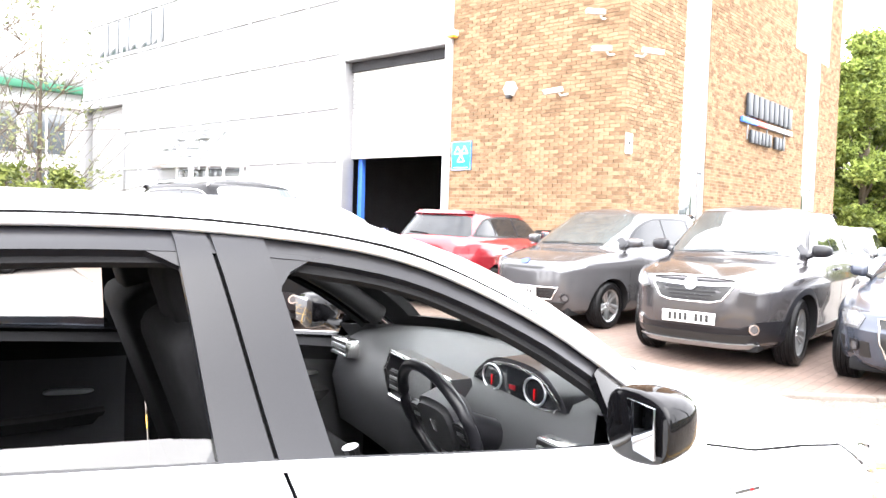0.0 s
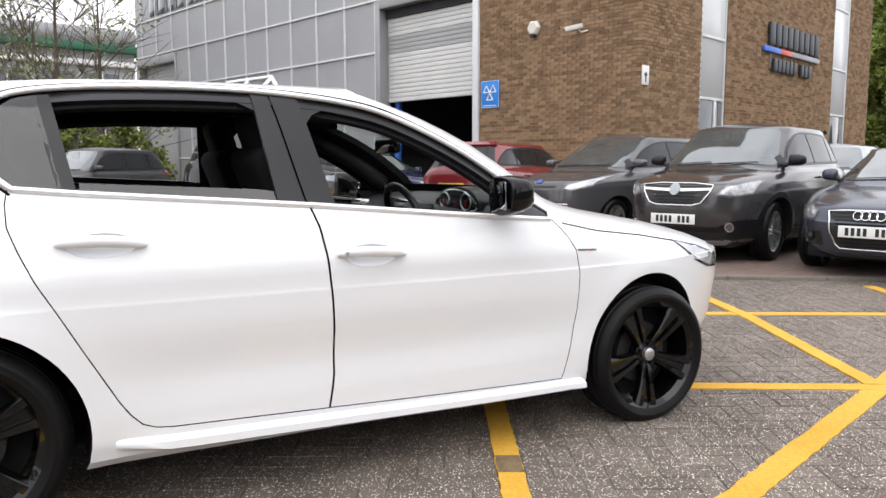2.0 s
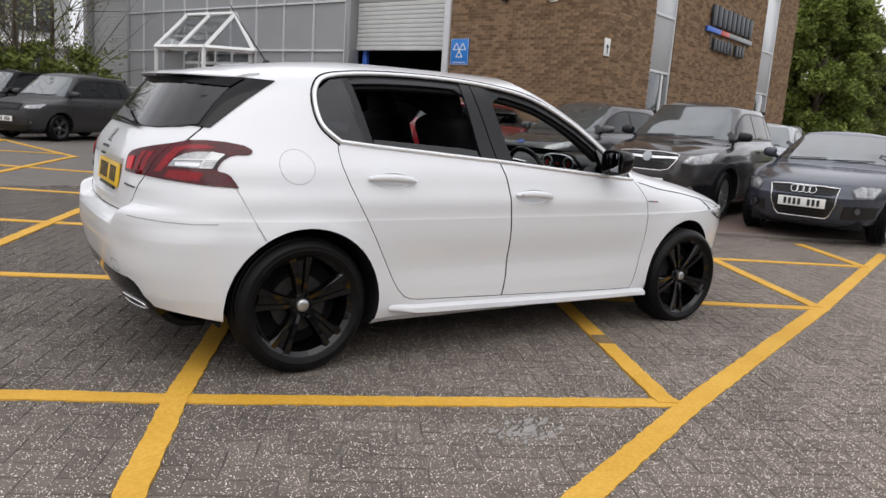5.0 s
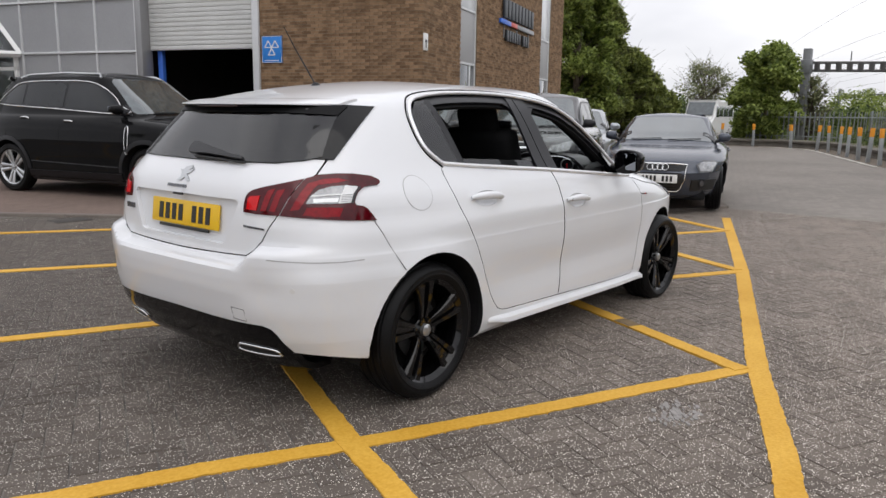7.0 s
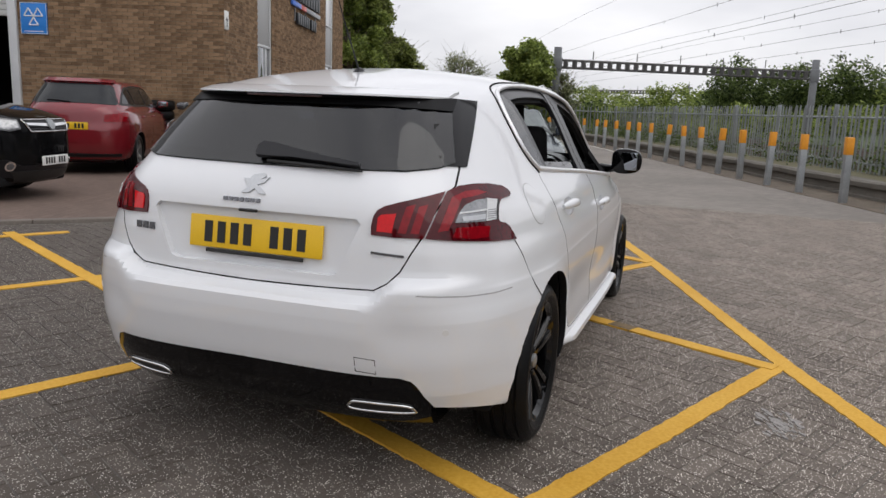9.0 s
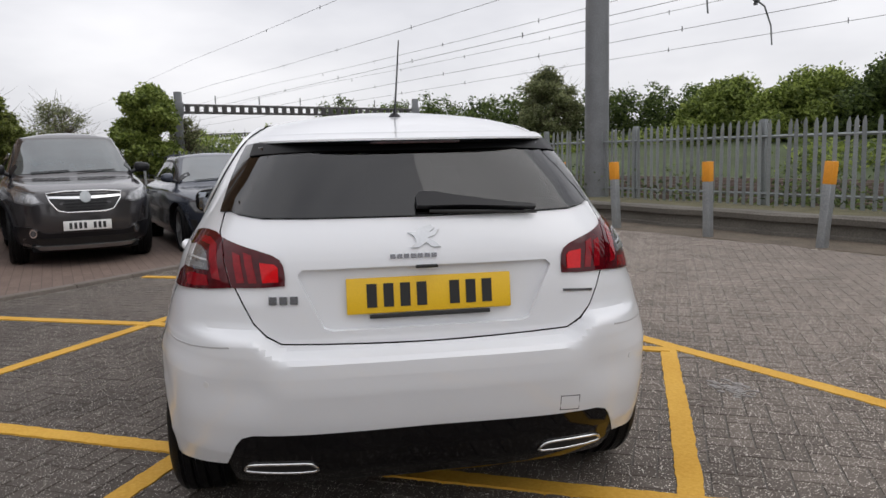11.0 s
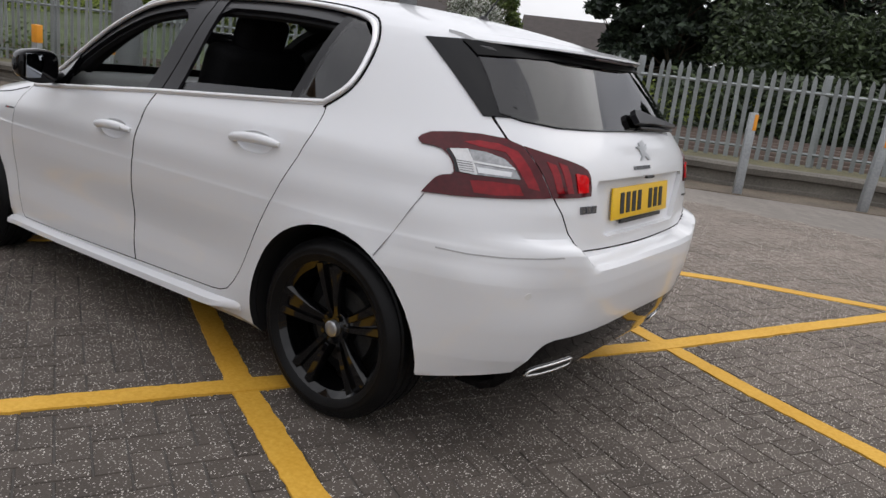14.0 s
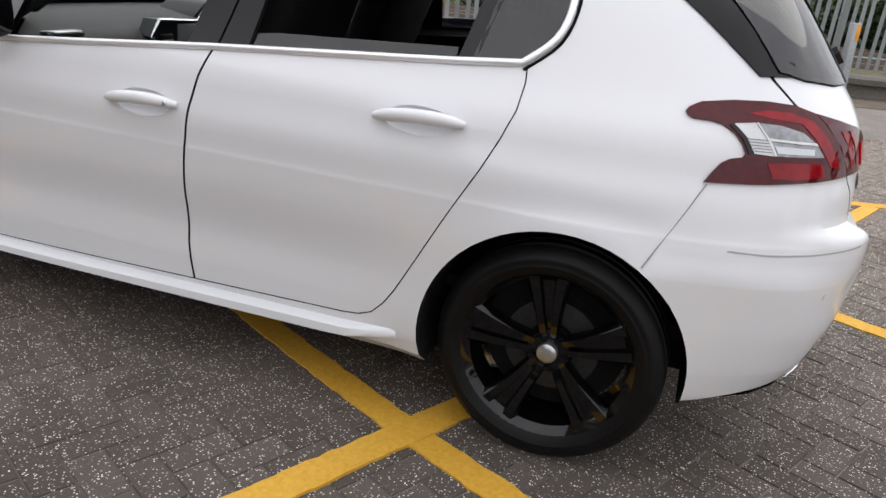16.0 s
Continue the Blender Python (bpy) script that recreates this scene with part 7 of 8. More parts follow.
ty = thing("tyre_stack", BM @ pose(-0.55, 1.2, YARD), "stack of old black tyres against the brick wall", "tyres")
for k in range(6):
    t_ = part("tyre", lathe(bmesh.new(), [(0.19, -0.09), (0.28, -0.10), (0.32, -0.07), (0.325, 0), (0.32, 0.07), (0.28, 0.10), (0.19, 0.09), (0.20, 0), (0.19, -0.09)], sides=40), RUBBER, ty, "worn black tyre", 50)
    t_.matrix_local = pose(0.03 * math.sin(k * 2.1), 0.03 * math.cos(k * 1.7), 0.10 + 0.2 * k, 90, 0, 0)

# ---- railway side: bollards, wall, palisade fence ----
FA = 22.5
FM = pose(2.35, -7.17, 0, 0, 0, FA)
fdir, fnor = Vector((math.cos(radians(FA)), math.sin(radians(FA)), 0)), Vector((math.sin(radians(FA)), -math.cos(radians(FA)), 0))
CONC = mat("weathered_concrete_wall", (0.135, 0.123, 0.105), 0.92, 0, 0.35, 1.5, 40, 0.4)
DIRT = mat("mossy_ledge_soil", (0.115, 0.105, 0.055), 0.95, 0, 0.4, 3, 30, 0.6)
ORANGE = mat("orange_bollard_paint", (0.75, 0.30, 0.02), 0.55, 0, 0.12, 8, 80)
PALE = mat("galvanised_fence_steel", (0.25, 0.27, 0.27), 0.55, 0.3, 0.2, 2, 40, 0.1, obj=0.4)


BEND, RAD, ARC = 32.5, 3.5, 1.2


def bend(s, off):
    """A point along the fence line, which drifts outwards a little; past BEND it swings away to the left."""
    off += 0.032 * max(0.0, min(s, BEND) - 8)
    if s <= BEND:
        p = fdir * s + fnor * off
    else:
        a = min((s - BEND) / RAD, ARC)
        p = fdir * BEND - fnor * RAD + (fdir * math.sin(a) + fnor * math.cos(a)) * (RAD + off)
        if (s - BEND) / RAD > ARC:
            p += (fdir * math.cos(ARC) - fnor * math.sin(ARC)) * (s - BEND - ARC * RAD)
    return Vector((2.35, -7.17, 0)) + p


def heading_at(s, off=0):
    a, b = bend(s - 0.05, off), bend(s + 0.05, off)
    return math.degrees(math.atan2((b - a).y, (b - a).x))


bol = None
SP = [-6.2, -4.65, -3.1, -1.55, -0.02, 1.66, 3.24, 4.95, 6.75, 8.2, 9.52, 11.05, 12.4, 13.8, 15.1, 16.4, 17.7, 19.2, 20.8, 22.2, 23.8, 25.3, 27.2, 28.8, 31.2, 33.2, 34.8, 36.4, 37.9, 39.6]
for i, s in enumerate(SP):
    p = bend(s, 0)
    tilt = (2.5 * math.sin(i * 2.3), 3.0 * math.sin(i * 1.7 + 1))
    m = pose(p.x, p.y, 0, tilt[0], tilt[1], heading_at(s) + 8 * math.sin(i))
    if i < 6:
        old = thing("bollard", m, "grey square steel bollard with its orange paint worn away", "bollard", "bollards along the fence")
        part("post", boxed(-0.055, 0.055, -0.055, 0.055, -0.1, 1.08, 0.012), STEEL, old)
        if i == 5:
            part("paint_patch", boxed(-0.057, 0.057, -0.057, 0.057, 1.035, 1.083, 0.008), ORANGE, old, "last orange paint on the cap")
        else:
            part("paint_patch", boxed(-0.057, -0.010 + 0.012 * (i % 3), 0.020, 0.057, 0.85, 1.06, 0.004), ORANGE, old, "chipped strip of orange paint")
    elif bol is None:
        bol = thing("bollard", m, "grey square steel bollard with an orange painted top", "bollard", "bollards along the fence")
        part("post", boxed(-0.055, 0.055, -0.055, 0.055, -0.1, 1.08, 0.008), STEEL, bol)
        part("orange_band", boxed(-0.059, 0.059, -0.059, 0.059, 0.80, 1.085, 0.008), ORANGE, bol, "chipped orange paint")
    else:
        copy_thing(bol, m)


def sweep(offs, s0, s1, step, name, material, label, category):
    """A long low profile that follows the fence line."""
    bm = bmesh.new()
    rows_ = []
    s = s0
    while s <= s1 + 1e-6:
        rows_.append([bm.verts.new(bend(s, o) + Vector((0, 0, z + 0.008 * math.sin(s * 3.1 + o * 5)))) for o, z in offs])
        s += step
    n = len(offs)
    for A, B in zip(rows_, rows_[1:]):
        for i in range(n):
            bm.faces.new((A[i], A[(i + 1) % n], B[(i + 1) % n], B[i]))
    bm.faces.new(rows_[0])
    bm.faces.new(rows_[-1])
    return tagged(part(name, bm, material), label, category, kind="structure")


sweep([(0.75, -0.3), (0.75, 0.06), (0.80, 0.07), (0.82, 0.20), (0.74, 0.22), (0.73, 0.30), (0.78, 0.335), (1.05, 0.335), (1.05, -0.3)], -14, 38.5, 0.5, "boundary_wall", CONC, "low weathered concrete boundary wall", "wall")
sweep([(1.0, -0.2), (1.0, 0.325), (1.5, 0.345), (2.3, 0.33), (2.9, 0.02), (2.9, -0.2)], -14, 38.5, 0.5, "verge", DIRT, "mossy soil ledge under the fence", "ground")
SOIL = mat("brown_gutter_soil", (0.115, 0.092, 0.068), 0.95, 0, 0.4, 2.5, 40, 0.6)
sweep([(-0.16, -0.05), (-0.12, 0.003), (0.30, 0.010), (0.74, 0.016), (0.74, -0.05)], -14, 38.5, 0.5, "gutter_soil", SOIL, "strip of brown soil along the foot of the wall", "ground")
EDGING = mat("pale_concrete_edging", (0.42, 0.40, 0.36), 0.9, 0, 0.25, 3, 60, 0.3)
sweep([(-0.42, -0.05), (-0.42, 0.018), (-0.29, 0.022), (-0.29, -0.05)], 21, 36, 0.5, "edging", EDGING, "pale concrete edging along the bend of the yard", "kerb")

FO, FB, FT = 1.9, 0.30, 1.70
fence = tagged(new("palisade_fence"), "galvanised steel palisade fence with pointed pales", "fence", kind="structure")


def pale_mesh():
    bm = bmesh.new()
    w, t = 0.033, 0.012
    prof = [(-w, FB), (-w, FT - 0.09), (-w * 0.25, FT), (w * 0.25, FT), (w, FT - 0.09), (w, FB)]
    A = [bm.verts.new((x, -0.004 - 0.012 * (1 - abs(x) / w), z)) for x, z in prof]
    B = [bm.verts.new((x, 0.004 - 0.012 * (1 - abs(x) / w), z)) for x, z in prof]
    bm.faces.new(A)
    bm.faces.new(B[::-1])
    for i in range(6):
        bm.faces.new((A[i], A[(i + 1) % 6], B[(i + 1) % 6], B[i]))
    return to_mesh(bm, "pale", PALE)


PALEMESH = pale_mesh()
s, n = -9.0, 0
rest = bmesh.new()
while s < 37.3:
    p = bend(s, FO)
    m = pose(p.x, p.y, 0.0, random.uniform(-1, 1), random.uniform(-1.2, 1.2), heading_at(s))
    m.translation.z = random.uniform(-0.012, 0.012)
    if s < 34:
        o = new("pale", PALEMESH)
        o.parent, o.matrix_local = fence, m
    else:
        tmp = PALEMESH.copy()
        tmp.transform(m)
        rest.from_mesh(tmp)
        bpy.data.meshes.remove(tmp)
    s += 0.152
    n += 1
part("far_pales", rest, PALE, fence, "row of far fence pales")["kind"] = "stuff"
for z in (0.52, 1.44):
    bm = bmesh.new()
    tube(bm, [bend(-9 + 0.6 * k, FO + 0.03) + Vector((0, 0, z)) for k in range(78)], 0.026, 4)
    part("rail", bm, PALE, fence, "horizontal fence rail")
s = -8.3
while s < 37.3:
    p = bend(s, FO + 0.08)
    o = part("fence_post", boxed(-0.05, 0.05, -0.035, 0.035, 0.0, FT + 0.02, 0.004), PALE, fence)
    o.matrix_local = pose(p.x, p.y, 0, 0, 0, heading_at(s))
    s += 2.75


# ---- railway, trees and the far side ----
GRASS = mat("rough_green_embankment", (0.055, 0.075, 0.026), 0.95, 0, 0.5, 0.5, 12, 0.6)
BALLAST = mat("grey_track_ballast", (0.13, 0.12, 0.11), 0.95, 0, 0.4, 4, 60, 0.8)
RAILSTEEL = mat("rusty_rail_steel", (0.16, 0.12, 0.10), 0.5, 0.6, 0.3, 4, 60)
SLEEPER = mat("grey_concrete_sleeper", (0.27, 0.26, 0.24), 0.9, 0, 0.2, 4, 60)
BARK = mat("grey_brown_bark", (0.10, 0.08, 0.06), 0.95, 0, 0.35, 6, 60, 0.6)
MASTSTEEL = mat("grey_mast_steel", (0.20, 0.207, 0.215), 0.55, 0.35, 0.2, 2, 40)
BEAMSTEEL = mat("dark_weathered_beam_steel", (0.085, 0.082, 0.080), 0.6, 0.3, 0.25, 2, 40)
WIRE = mat("dark_overhead_wire", (0.10, 0.10, 0.105), 0.6, 0.5, 0.2)
LEAF_DARK = mat("dark_green_leaves", (0.066, 0.105, 0.030), 0.6, 0, 0.4, 0.6, 9, island=0.9, tint=(0.16, 0.215, 0.058))
LEAF_YELLOW = mat("yellow_green_leaves", (0.15, 0.19, 0.045), 0.6, 0, 0.4, 0.6, 9, island=0.9, tint=(0.28, 0.32, 0.08))
LEAF_FRESH = mat("fresh_green_leaves", (0.16, 0.225, 0.045), 0.6, 0, 0.4, 0.6, 9, island=0.9, tint=(0.34, 0.41, 0.10))
LEAF_PALE = mat("pale_spring_leaves", (0.17, 0.20, 0.09), 0.6, 0, 0.35, 0.6, 9, island=0.9, tint=(0.29, 0.31, 0.15))
LEAF_BLOSSOM = mat("white_green_blossom_leaves", (0.14, 0.18, 0.09), 0.6, 0, 0.4, 0.6, 9, island=1.4, tint=(0.72, 0.72, 0.68))
# a shaded copy of the dark green leaves
LEAF_SHADED = mat("shaded_green_leaves", (0.024, 0.042, 0.016), 0.6, 0, 0.4, 0.6, 9, island=0.9, tint=(0.060, 0.088, 0.032))
LEAF_CONIFER = mat("blackish_conifer_needles", (0.014, 0.026, 0.016), 0.7, 0, 0.4, 0.6, 9, island=0.9, tint=(0.035, 0.055, 0.030))


for m_ in (LEAF_DARK, LEAF_YELLOW, LEAF_FRESH, LEAF_PALE, LEAF_BLOSSOM):
    nt, n = m_.node_tree, m_.node_tree.nodes
    b_, out_ = n["Principled BSDF"], n["Material Output"]
    tr, mx = n.new("ShaderNodeBsdfTranslucent"), n.new("ShaderNodeMixShader")
    nt.links.new(b_.inputs["Base Color"].links[0].from_socket, tr.inputs["Color"])
    mx.inputs["Fac"].default_value = 0.5
    nt.links.new(b_.outputs["BSDF"], mx.inputs[1])
    nt.links.new(tr.outputs["BSDF"], mx.inputs[2])
    nt.links.new(mx.outputs["Shader"], out_.inputs["Surface"])


def fline(s, off, z=0.0):
    """A point in the straight frame of the fence."""
    p = Vector((2.35, -7.17, 0)) + fdir * s + fnor * off
    return Vector((p.x, p.y, z))


def slab(s0, s1, o0, o1, z0, z1, name, material, label, category):
    bm = boxed(s0, s1, -o1, -o0, z0, z1)
    ob = part(name, bm, material)
    ob.matrix_world = FM
    return tagged(ob, label, category, kind="structure")


slab(-60, 130, 3.0, 15.5, -0.1, 0.05, "track_bed", BALLAST, "grey stone ballast under the tracks", "track bed")
rails = tagged(new("railway_track"), "rusty rails on concrete sleepers", "railway track")
rails.matrix_world = FM
for o in (4.6, 6.035, 8.4, 9.835, 12.0, 13.435):
    part("rail", boxed(-60, 130, -o - 0.035, -o + 0.035, 0.10, 0.25, 0.01), RAILSTEEL, rails)
bm = bmesh.new()
for o in (5.32, 9.12, 12.72):
    for k in range(110):
        s = -14 + 0.65 * k
        box(bm, s - 0.12, s + 0.12, -o - 1.25, -o + 1.25, 0.03, 0.11)
part("sleepers", bm, SLEEPER, rails, "rows of concrete sleepers")["kind"] = "stuff"
bm = bmesh.new()
nx, ny = 60, 12
rows_ = [[bm.verts.new(fline(-60 + 200 * i / nx, 15.0 + 45 * j / ny, 0.0 + 1.7 * min(1, j / 4) + 0.35 * noise.noise(Vector((i * 0.7, j * 0.8, 0))))) for j in range(ny + 1)] for i in range(nx + 1)]
for i in range(nx):
    for j in range(ny):
        bm.faces.new((rows_[i][j], rows_[i + 1][j], rows_[i + 1][j + 1], rows_[i][j + 1]))
tagged(part("embankment", bm, GRASS), "rough grassy bank beyond the railway", "ground", kind="structure")

RNG = random.Random(11)


def leaf(vs, fs, c, size, rng):
    """Adds one small bent leaf spray (two triangles)."""
    a, b = rng.uniform(0, 6.283), rng.uniform(-0.9, 0.9)
    d = Vector((math.cos(a) * math.cos(b), math.sin(a) * math.cos(b), math.sin(b)))
    u = d.cross(Vector((rng.uniform(-1, 1), rng.uniform(-1, 1), rng.uniform(-1, 1)))).normalized()
    k = len(vs)
    s = size * rng.uniform(0.6, 1.3)
    vs += [c - d * s, c + u * s * 0.45, c + d * s, c - u * s * 0.45 + d.cross(u) * s * 0.2]
    fs += [(k, k + 1, k + 2), (k, k + 2, k + 3)]


def leaf_mesh(name, clumps, material, per, size, rng, spread=0.55):
    """Leaves scattered in uneven clumps given as (centre, radii)."""
    vs, fs = [], []
    for c, r in clumps:
        n = max(8, int(per * r.x * r.z))
        for _ in range(n):
            v = Vector((rng.gauss(0, 1), rng.gauss(0, 1), rng.gauss(0, 1))).normalized() * (rng.random() ** 0.55 * rng.uniform(0.75, 1.35))
            leaf(vs, fs, c + Vector((v.x * r.x, v.y * r.y, v.z * r.z)), size, rng)
    me = bpy.data.meshes.new(name)
    me.from_pydata([tuple(v) for v in vs], [], fs)
    me.materials.append(material)
    me.update()
    return me


def tree(x, y, z, height, radius, material, label, trunk=0.25, per=150, size=0.16, clumps=34, bare=0.0, low=0.25, conifer=False, seed=0):
    rng = random.Random(seed)
    t = thing("tree", pose(x, y, z), label, "tree", "trees")
    bm = bmesh.new()
    lean = rng.uniform(-0.03, 0.03) * height
    tube(bm, [(lean * k / 6, 0.04 * math.sin(k), -0.3 + height * 0.85 * k / 6) for k in range(7)], [trunk * (1 - 0.14 * k) for k in range(7)], 9)
    cl = []
    for i in range(clumps):
        f = low + (1 - low) * (i + rng.random()) / clumps
        wide = (1.05 - f) if conifer else math.sin(math.pi * min(0.97, 0.18 + 0.78 * (f - low) / (1 - low))) ** 0.7
        a = rng.uniform(0, 6.283)
        rr = radius * wide * (rng.random() ** 0.45) * 0.97
        c = Vector((lean * f + rr * math.cos(a), rr * math.sin(a), height * f * 0.95))
        s = radius * (0.17 + 0.20 * rng.random()) * (0.6 if conifer else 1)
        cl.append((c, Vector((s, s, s * (0.5 if conifer else 0.75)))))
        base = Vector((lean * f * 0.7, 0, max(height * 0.12, c.z - rr * 0.8 - 0.3)))
        mid = base.lerp(c, 0.5) + Vector((0, 0, -0.1 * rr))
        tube(bm, [base, mid, c], [trunk * 0.28 * (1.1 - f), trunk * 0.18 * (1.1 - f) + 0.008, 0.008], 5)
        if bare:
            for _ in range(5):
                e = c + Vector((rng.uniform(-1, 1), rng.uniform(-1, 1), rng.uniform(-0.3, 1))) * s * 2.2
                tube(bm, [mid, mid.lerp(e, 0.6) + Vector((rng.uniform(-0.2, 0.2), rng.uniform(-0.2, 0.2), 0)), e], [0.016, 0.010, 0.004], 4)
    part("trunk", bm, BARK, t, "grey-brown trunk and limbs", 60)
    if per:
        part("crown", leaf_mesh("crown", cl, material, per * (1 - 0.5 * bare) / max(radius * radius * 0.06, 0.05), size, rng), material, t, "uneven leafy crown")
    return t


def place(az, dist, cam_xy):
    return cam_xy[0] + dist * math.cos(radians(az)), cam_xy[1] + dist * math.sin(radians(az))


C3, C8, C12 = (-0.4, -3.9), (-2.73, -2.24), (-2.67, 1.85)
for az, d, h, r, m_, kw in (
        (28.0, 44, 11.0, 2.3, LEAF_FRESH, {}), (26.4, 47, 8.4, 1.7, LEAF_YELLOW, dict(bare=0.6)), (30.5, 46, 9.5, 2.4, LEAF_FRESH, {}), (28.2, 52, 11.5, 3.0, LEAF_FRESH, {}), (24.6, 50, 5.6, 1.9, LEAF_YELLOW, dict(bare=0.3)), (22.9, 52, 3.6, 1.9, LEAF_YELLOW, {})):
    x, y = place(az, d, C8)
    tree(x, y, 0, h, r, m_, "tall leafy green tree beyond the brick building", trunk=0.3, per=760, size=0.13, clumps=80, seed=int(az * 10), low=0.12, **kw)
for az, d, h, r, m_, lb, kw in (
        (14.8, 42, 5.0, 1.7, LEAF_FRESH, "round dark green tree by the fence corner", dict(low=0.1)), (19.4, 64, 5.8, 2.5, LEAF_PALE, "sparse pale green tree behind the minibus", dict(bare=0.6, low=0.3, per=110, size=0.10)),
        (22.5, 66, 2.6, 3.2, LEAF_FRESH, "low fresh green bush beside the yard", dict(low=0.0)), (12.2, 44, 3.6, 1.1, LEAF_PALE, "thin half-bare tree by the railway", dict(bare=0.8, low=0.2, per=60, size=0.09))):
    x, y = place(az, d, C8)
    tree(x, y, 0, h, r, m_, lb, trunk=0.16, seed=int(az * 10), **{**dict(per=520, size=0.12, clumps=62), **kw})
for az, d, zt, r, m_, lb, kw in (
        (-19.5, 62, 7.2, 2.6, LEAF_PALE, "pale blossoming tree in the hedge line", dict(bare=0.6)), (-38.0, 48, 4.6, 3.2, LEAF_FRESH, "broad green tree beyond the railway", dict(low=0.0)),
        (-43.0, 46, 4.9, 3.0, LEAF_DARK, "dense dark green tree beyond the railway", dict(low=0.0)), (-32.5, 50, 4.6, 3.0, LEAF_FRESH, "fresh green tree beyond the railway", dict(low=0.0)),
        (-53.2, 36, 3.6, 2.2, LEAF_BLOSSOM, "bush covered in white blossom", dict(low=0.0, per=900, size=0.06, bare=0.3)), (-55.4, 42, 4.8, 1.5, LEAF_DARK, "small dark green tree between the houses", dict(low=0.1)),
        (-49.5, 30, 2.3, 1.8, LEAF_FRESH, "low green bush below the house", dict(low=0.0)), (-57.2, 50, 3.4, 1.2, LEAF_CONIFER, "small dark bush by the roof", dict(low=0.0))):
    x, y = place(az, d, C12)
    tree(x, y, 0.6, zt, r, m_, lb, trunk=0.16, seed=int(-az * 10), **{**dict(per=640, size=0.13, clumps=64), **kw})
for az, d, zt, r in ((-64.6, 34, 10.5, 2.6), (-68.0, 33, 12.5, 3.4), (-73.0, 35, 13.0, 3.8), (-79.0, 36, 13.0, 4.0), (-86.0, 34, 12.0, 4.0), (-93, 34, 12, 4.0), (-100, 34, 12, 4.0)):
    x, y = place(az, d, C12)
    tree(x, y, 0.6, zt, r, LEAF_CONIFER, "tall blackish conifer beyond the railway", trunk=0.22, per=1500, size=0.185, clumps=120, seed=int(-az * 7), low=0.02, conifer=True)
for az, d, h, r in ((88.5, 26, 8.5, 2.6), (86.0, 30, 9.0, 3.0), (92.0, 29, 9.0, 3.0), (96.0, 30, 8.0, 3.0)):
    x, y = place(az, d, C3)
    tree(x, y, 0, h, r, LEAF_PALE, "sparse tree with bare twigs beyond the parked cars", trunk=0.12, per=58, size=0.09, clumps=30, bare=0.9, low=0.15, seed=int(az * 3))
for az, d in ((84.5, 27), (87.0, 25), (90.0, 24.5)):
    x, y = place(az, d, C3)
    tree(x, y, 0, 2.5, 1.2, LEAF_YELLOW, "leafy green bush beyond the parked cars", trunk=0.08, per=110, size=0.10, clumps=30, low=0.0, seed=int(az))


def hedge(az0, az1, d0, d1, top0, top1, material, label, seed, n=70, cam_xy=C12, base=0.3, size=0.16):
    """A far belt of bushes as one mass of leaf clumps with an uneven top."""
    rng = random.Random(seed)
    cl = []
    crowns = [(rng.random(), rng.uniform(0.012, 0.035), rng.uniform(0.05, 0.32)) for _ in range(26)]
    for i in range(n):
        f = (i + rng.random()) / n
        az, d = az0 + (az1 - az0) * f, d0 + (d1 - d0) * f + rng.uniform(-2.5, 2.5)
        x, y = place(az, d, cam_xy)
        swell = max(h * max(0.0, 1 - ((f - c) / w) ** 2) for c, w, h in crowns)
        top = (top0 + (top1 - top0) * f) * (0.78 + swell) * rng.uniform(0.90, 1.03)
        z = base
        while z < top:
            r = rng.uniform(0.6, 1.25) * (0.75 if z > top - 1.2 else 1.0)
            cl.append((Vector((x + rng.uniform(-0.9, 0.9), y + rng.uniform(-0.9, 0.9), min(z + 0.4, top - 0.3))), Vector((r, r, r * 0.85))))
            z += 0.8
    ob = new("hedge", leaf_mesh("hedge", cl, material, 150 * max(1.0, (0.16 / size) ** 1.2), size, rng))
    return tagged(ob, label, "hedge", kind="stuff")


hedge(-32, -2, 62, 75, 6.4, 6.2, LEAF_DARK, "dark green belt of trees beyond the railway", 3, n=110)
hedge(-14, 9, 70, 95, 5.0, 4.4, LEAF_FRESH, "fresh green scrub beyond the railway", 4, n=70)
hedge(-40, 5, 50, 60, 2.6, 2.4, LEAF_FRESH, "low green scrub on the bank", 5, n=90)
hedge(-75, -38, 27, 36, 1.5, 1.7, LEAF_FRESH, "rough green growth on the bank", 6, n=80, base=0.0, size=0.14)
# these two belts carry their shade in a darker leaf colour
hedge(-104, -67, 25, 26, 2.2, 2.2, LEAF_SHADED, "overgrown bank behind the fence, shade darkened into its leaves", 7, n=60, base=0.0, size=0.14)
hedge(-102, -70.5, 30, 29, 6.5, 5.2, LEAF_SHADED, "dense green trees behind the railway fence", 12, n=90, base=0.8, size=0.12)
hedge(5, 24, 62, 58, 2.2, 3.0, LEAF_DARK, "green bushes at the end of the yard", 8, n=60, cam_xy=C8)
hedge(24, 34, 55, 52, 3.5, 5.0, LEAF_DARK, "dark green bushes beyond the building", 9, n=40, cam_xy=C8)
hedge(82, 100, 33, 33, 1.8, 1.8, LEAF_FRESH, "green bushes in front of the far building", 10, n=30, cam_xy=C3, size=0.14)

rng_ = random.Random(77)
strip = []
for k in range(230):
    s_, o_ = rng_.uniform(3.0, 75), rng_.uniform(2.15, 2.9)
    r_ = rng_.uniform(0.35, 0.7)
    strip.append((fline(s_, o_, rng_.uniform(0.15, 0.75)), Vector((r_ * 1.5, r_ * 1.5, r_ * 0.8))))
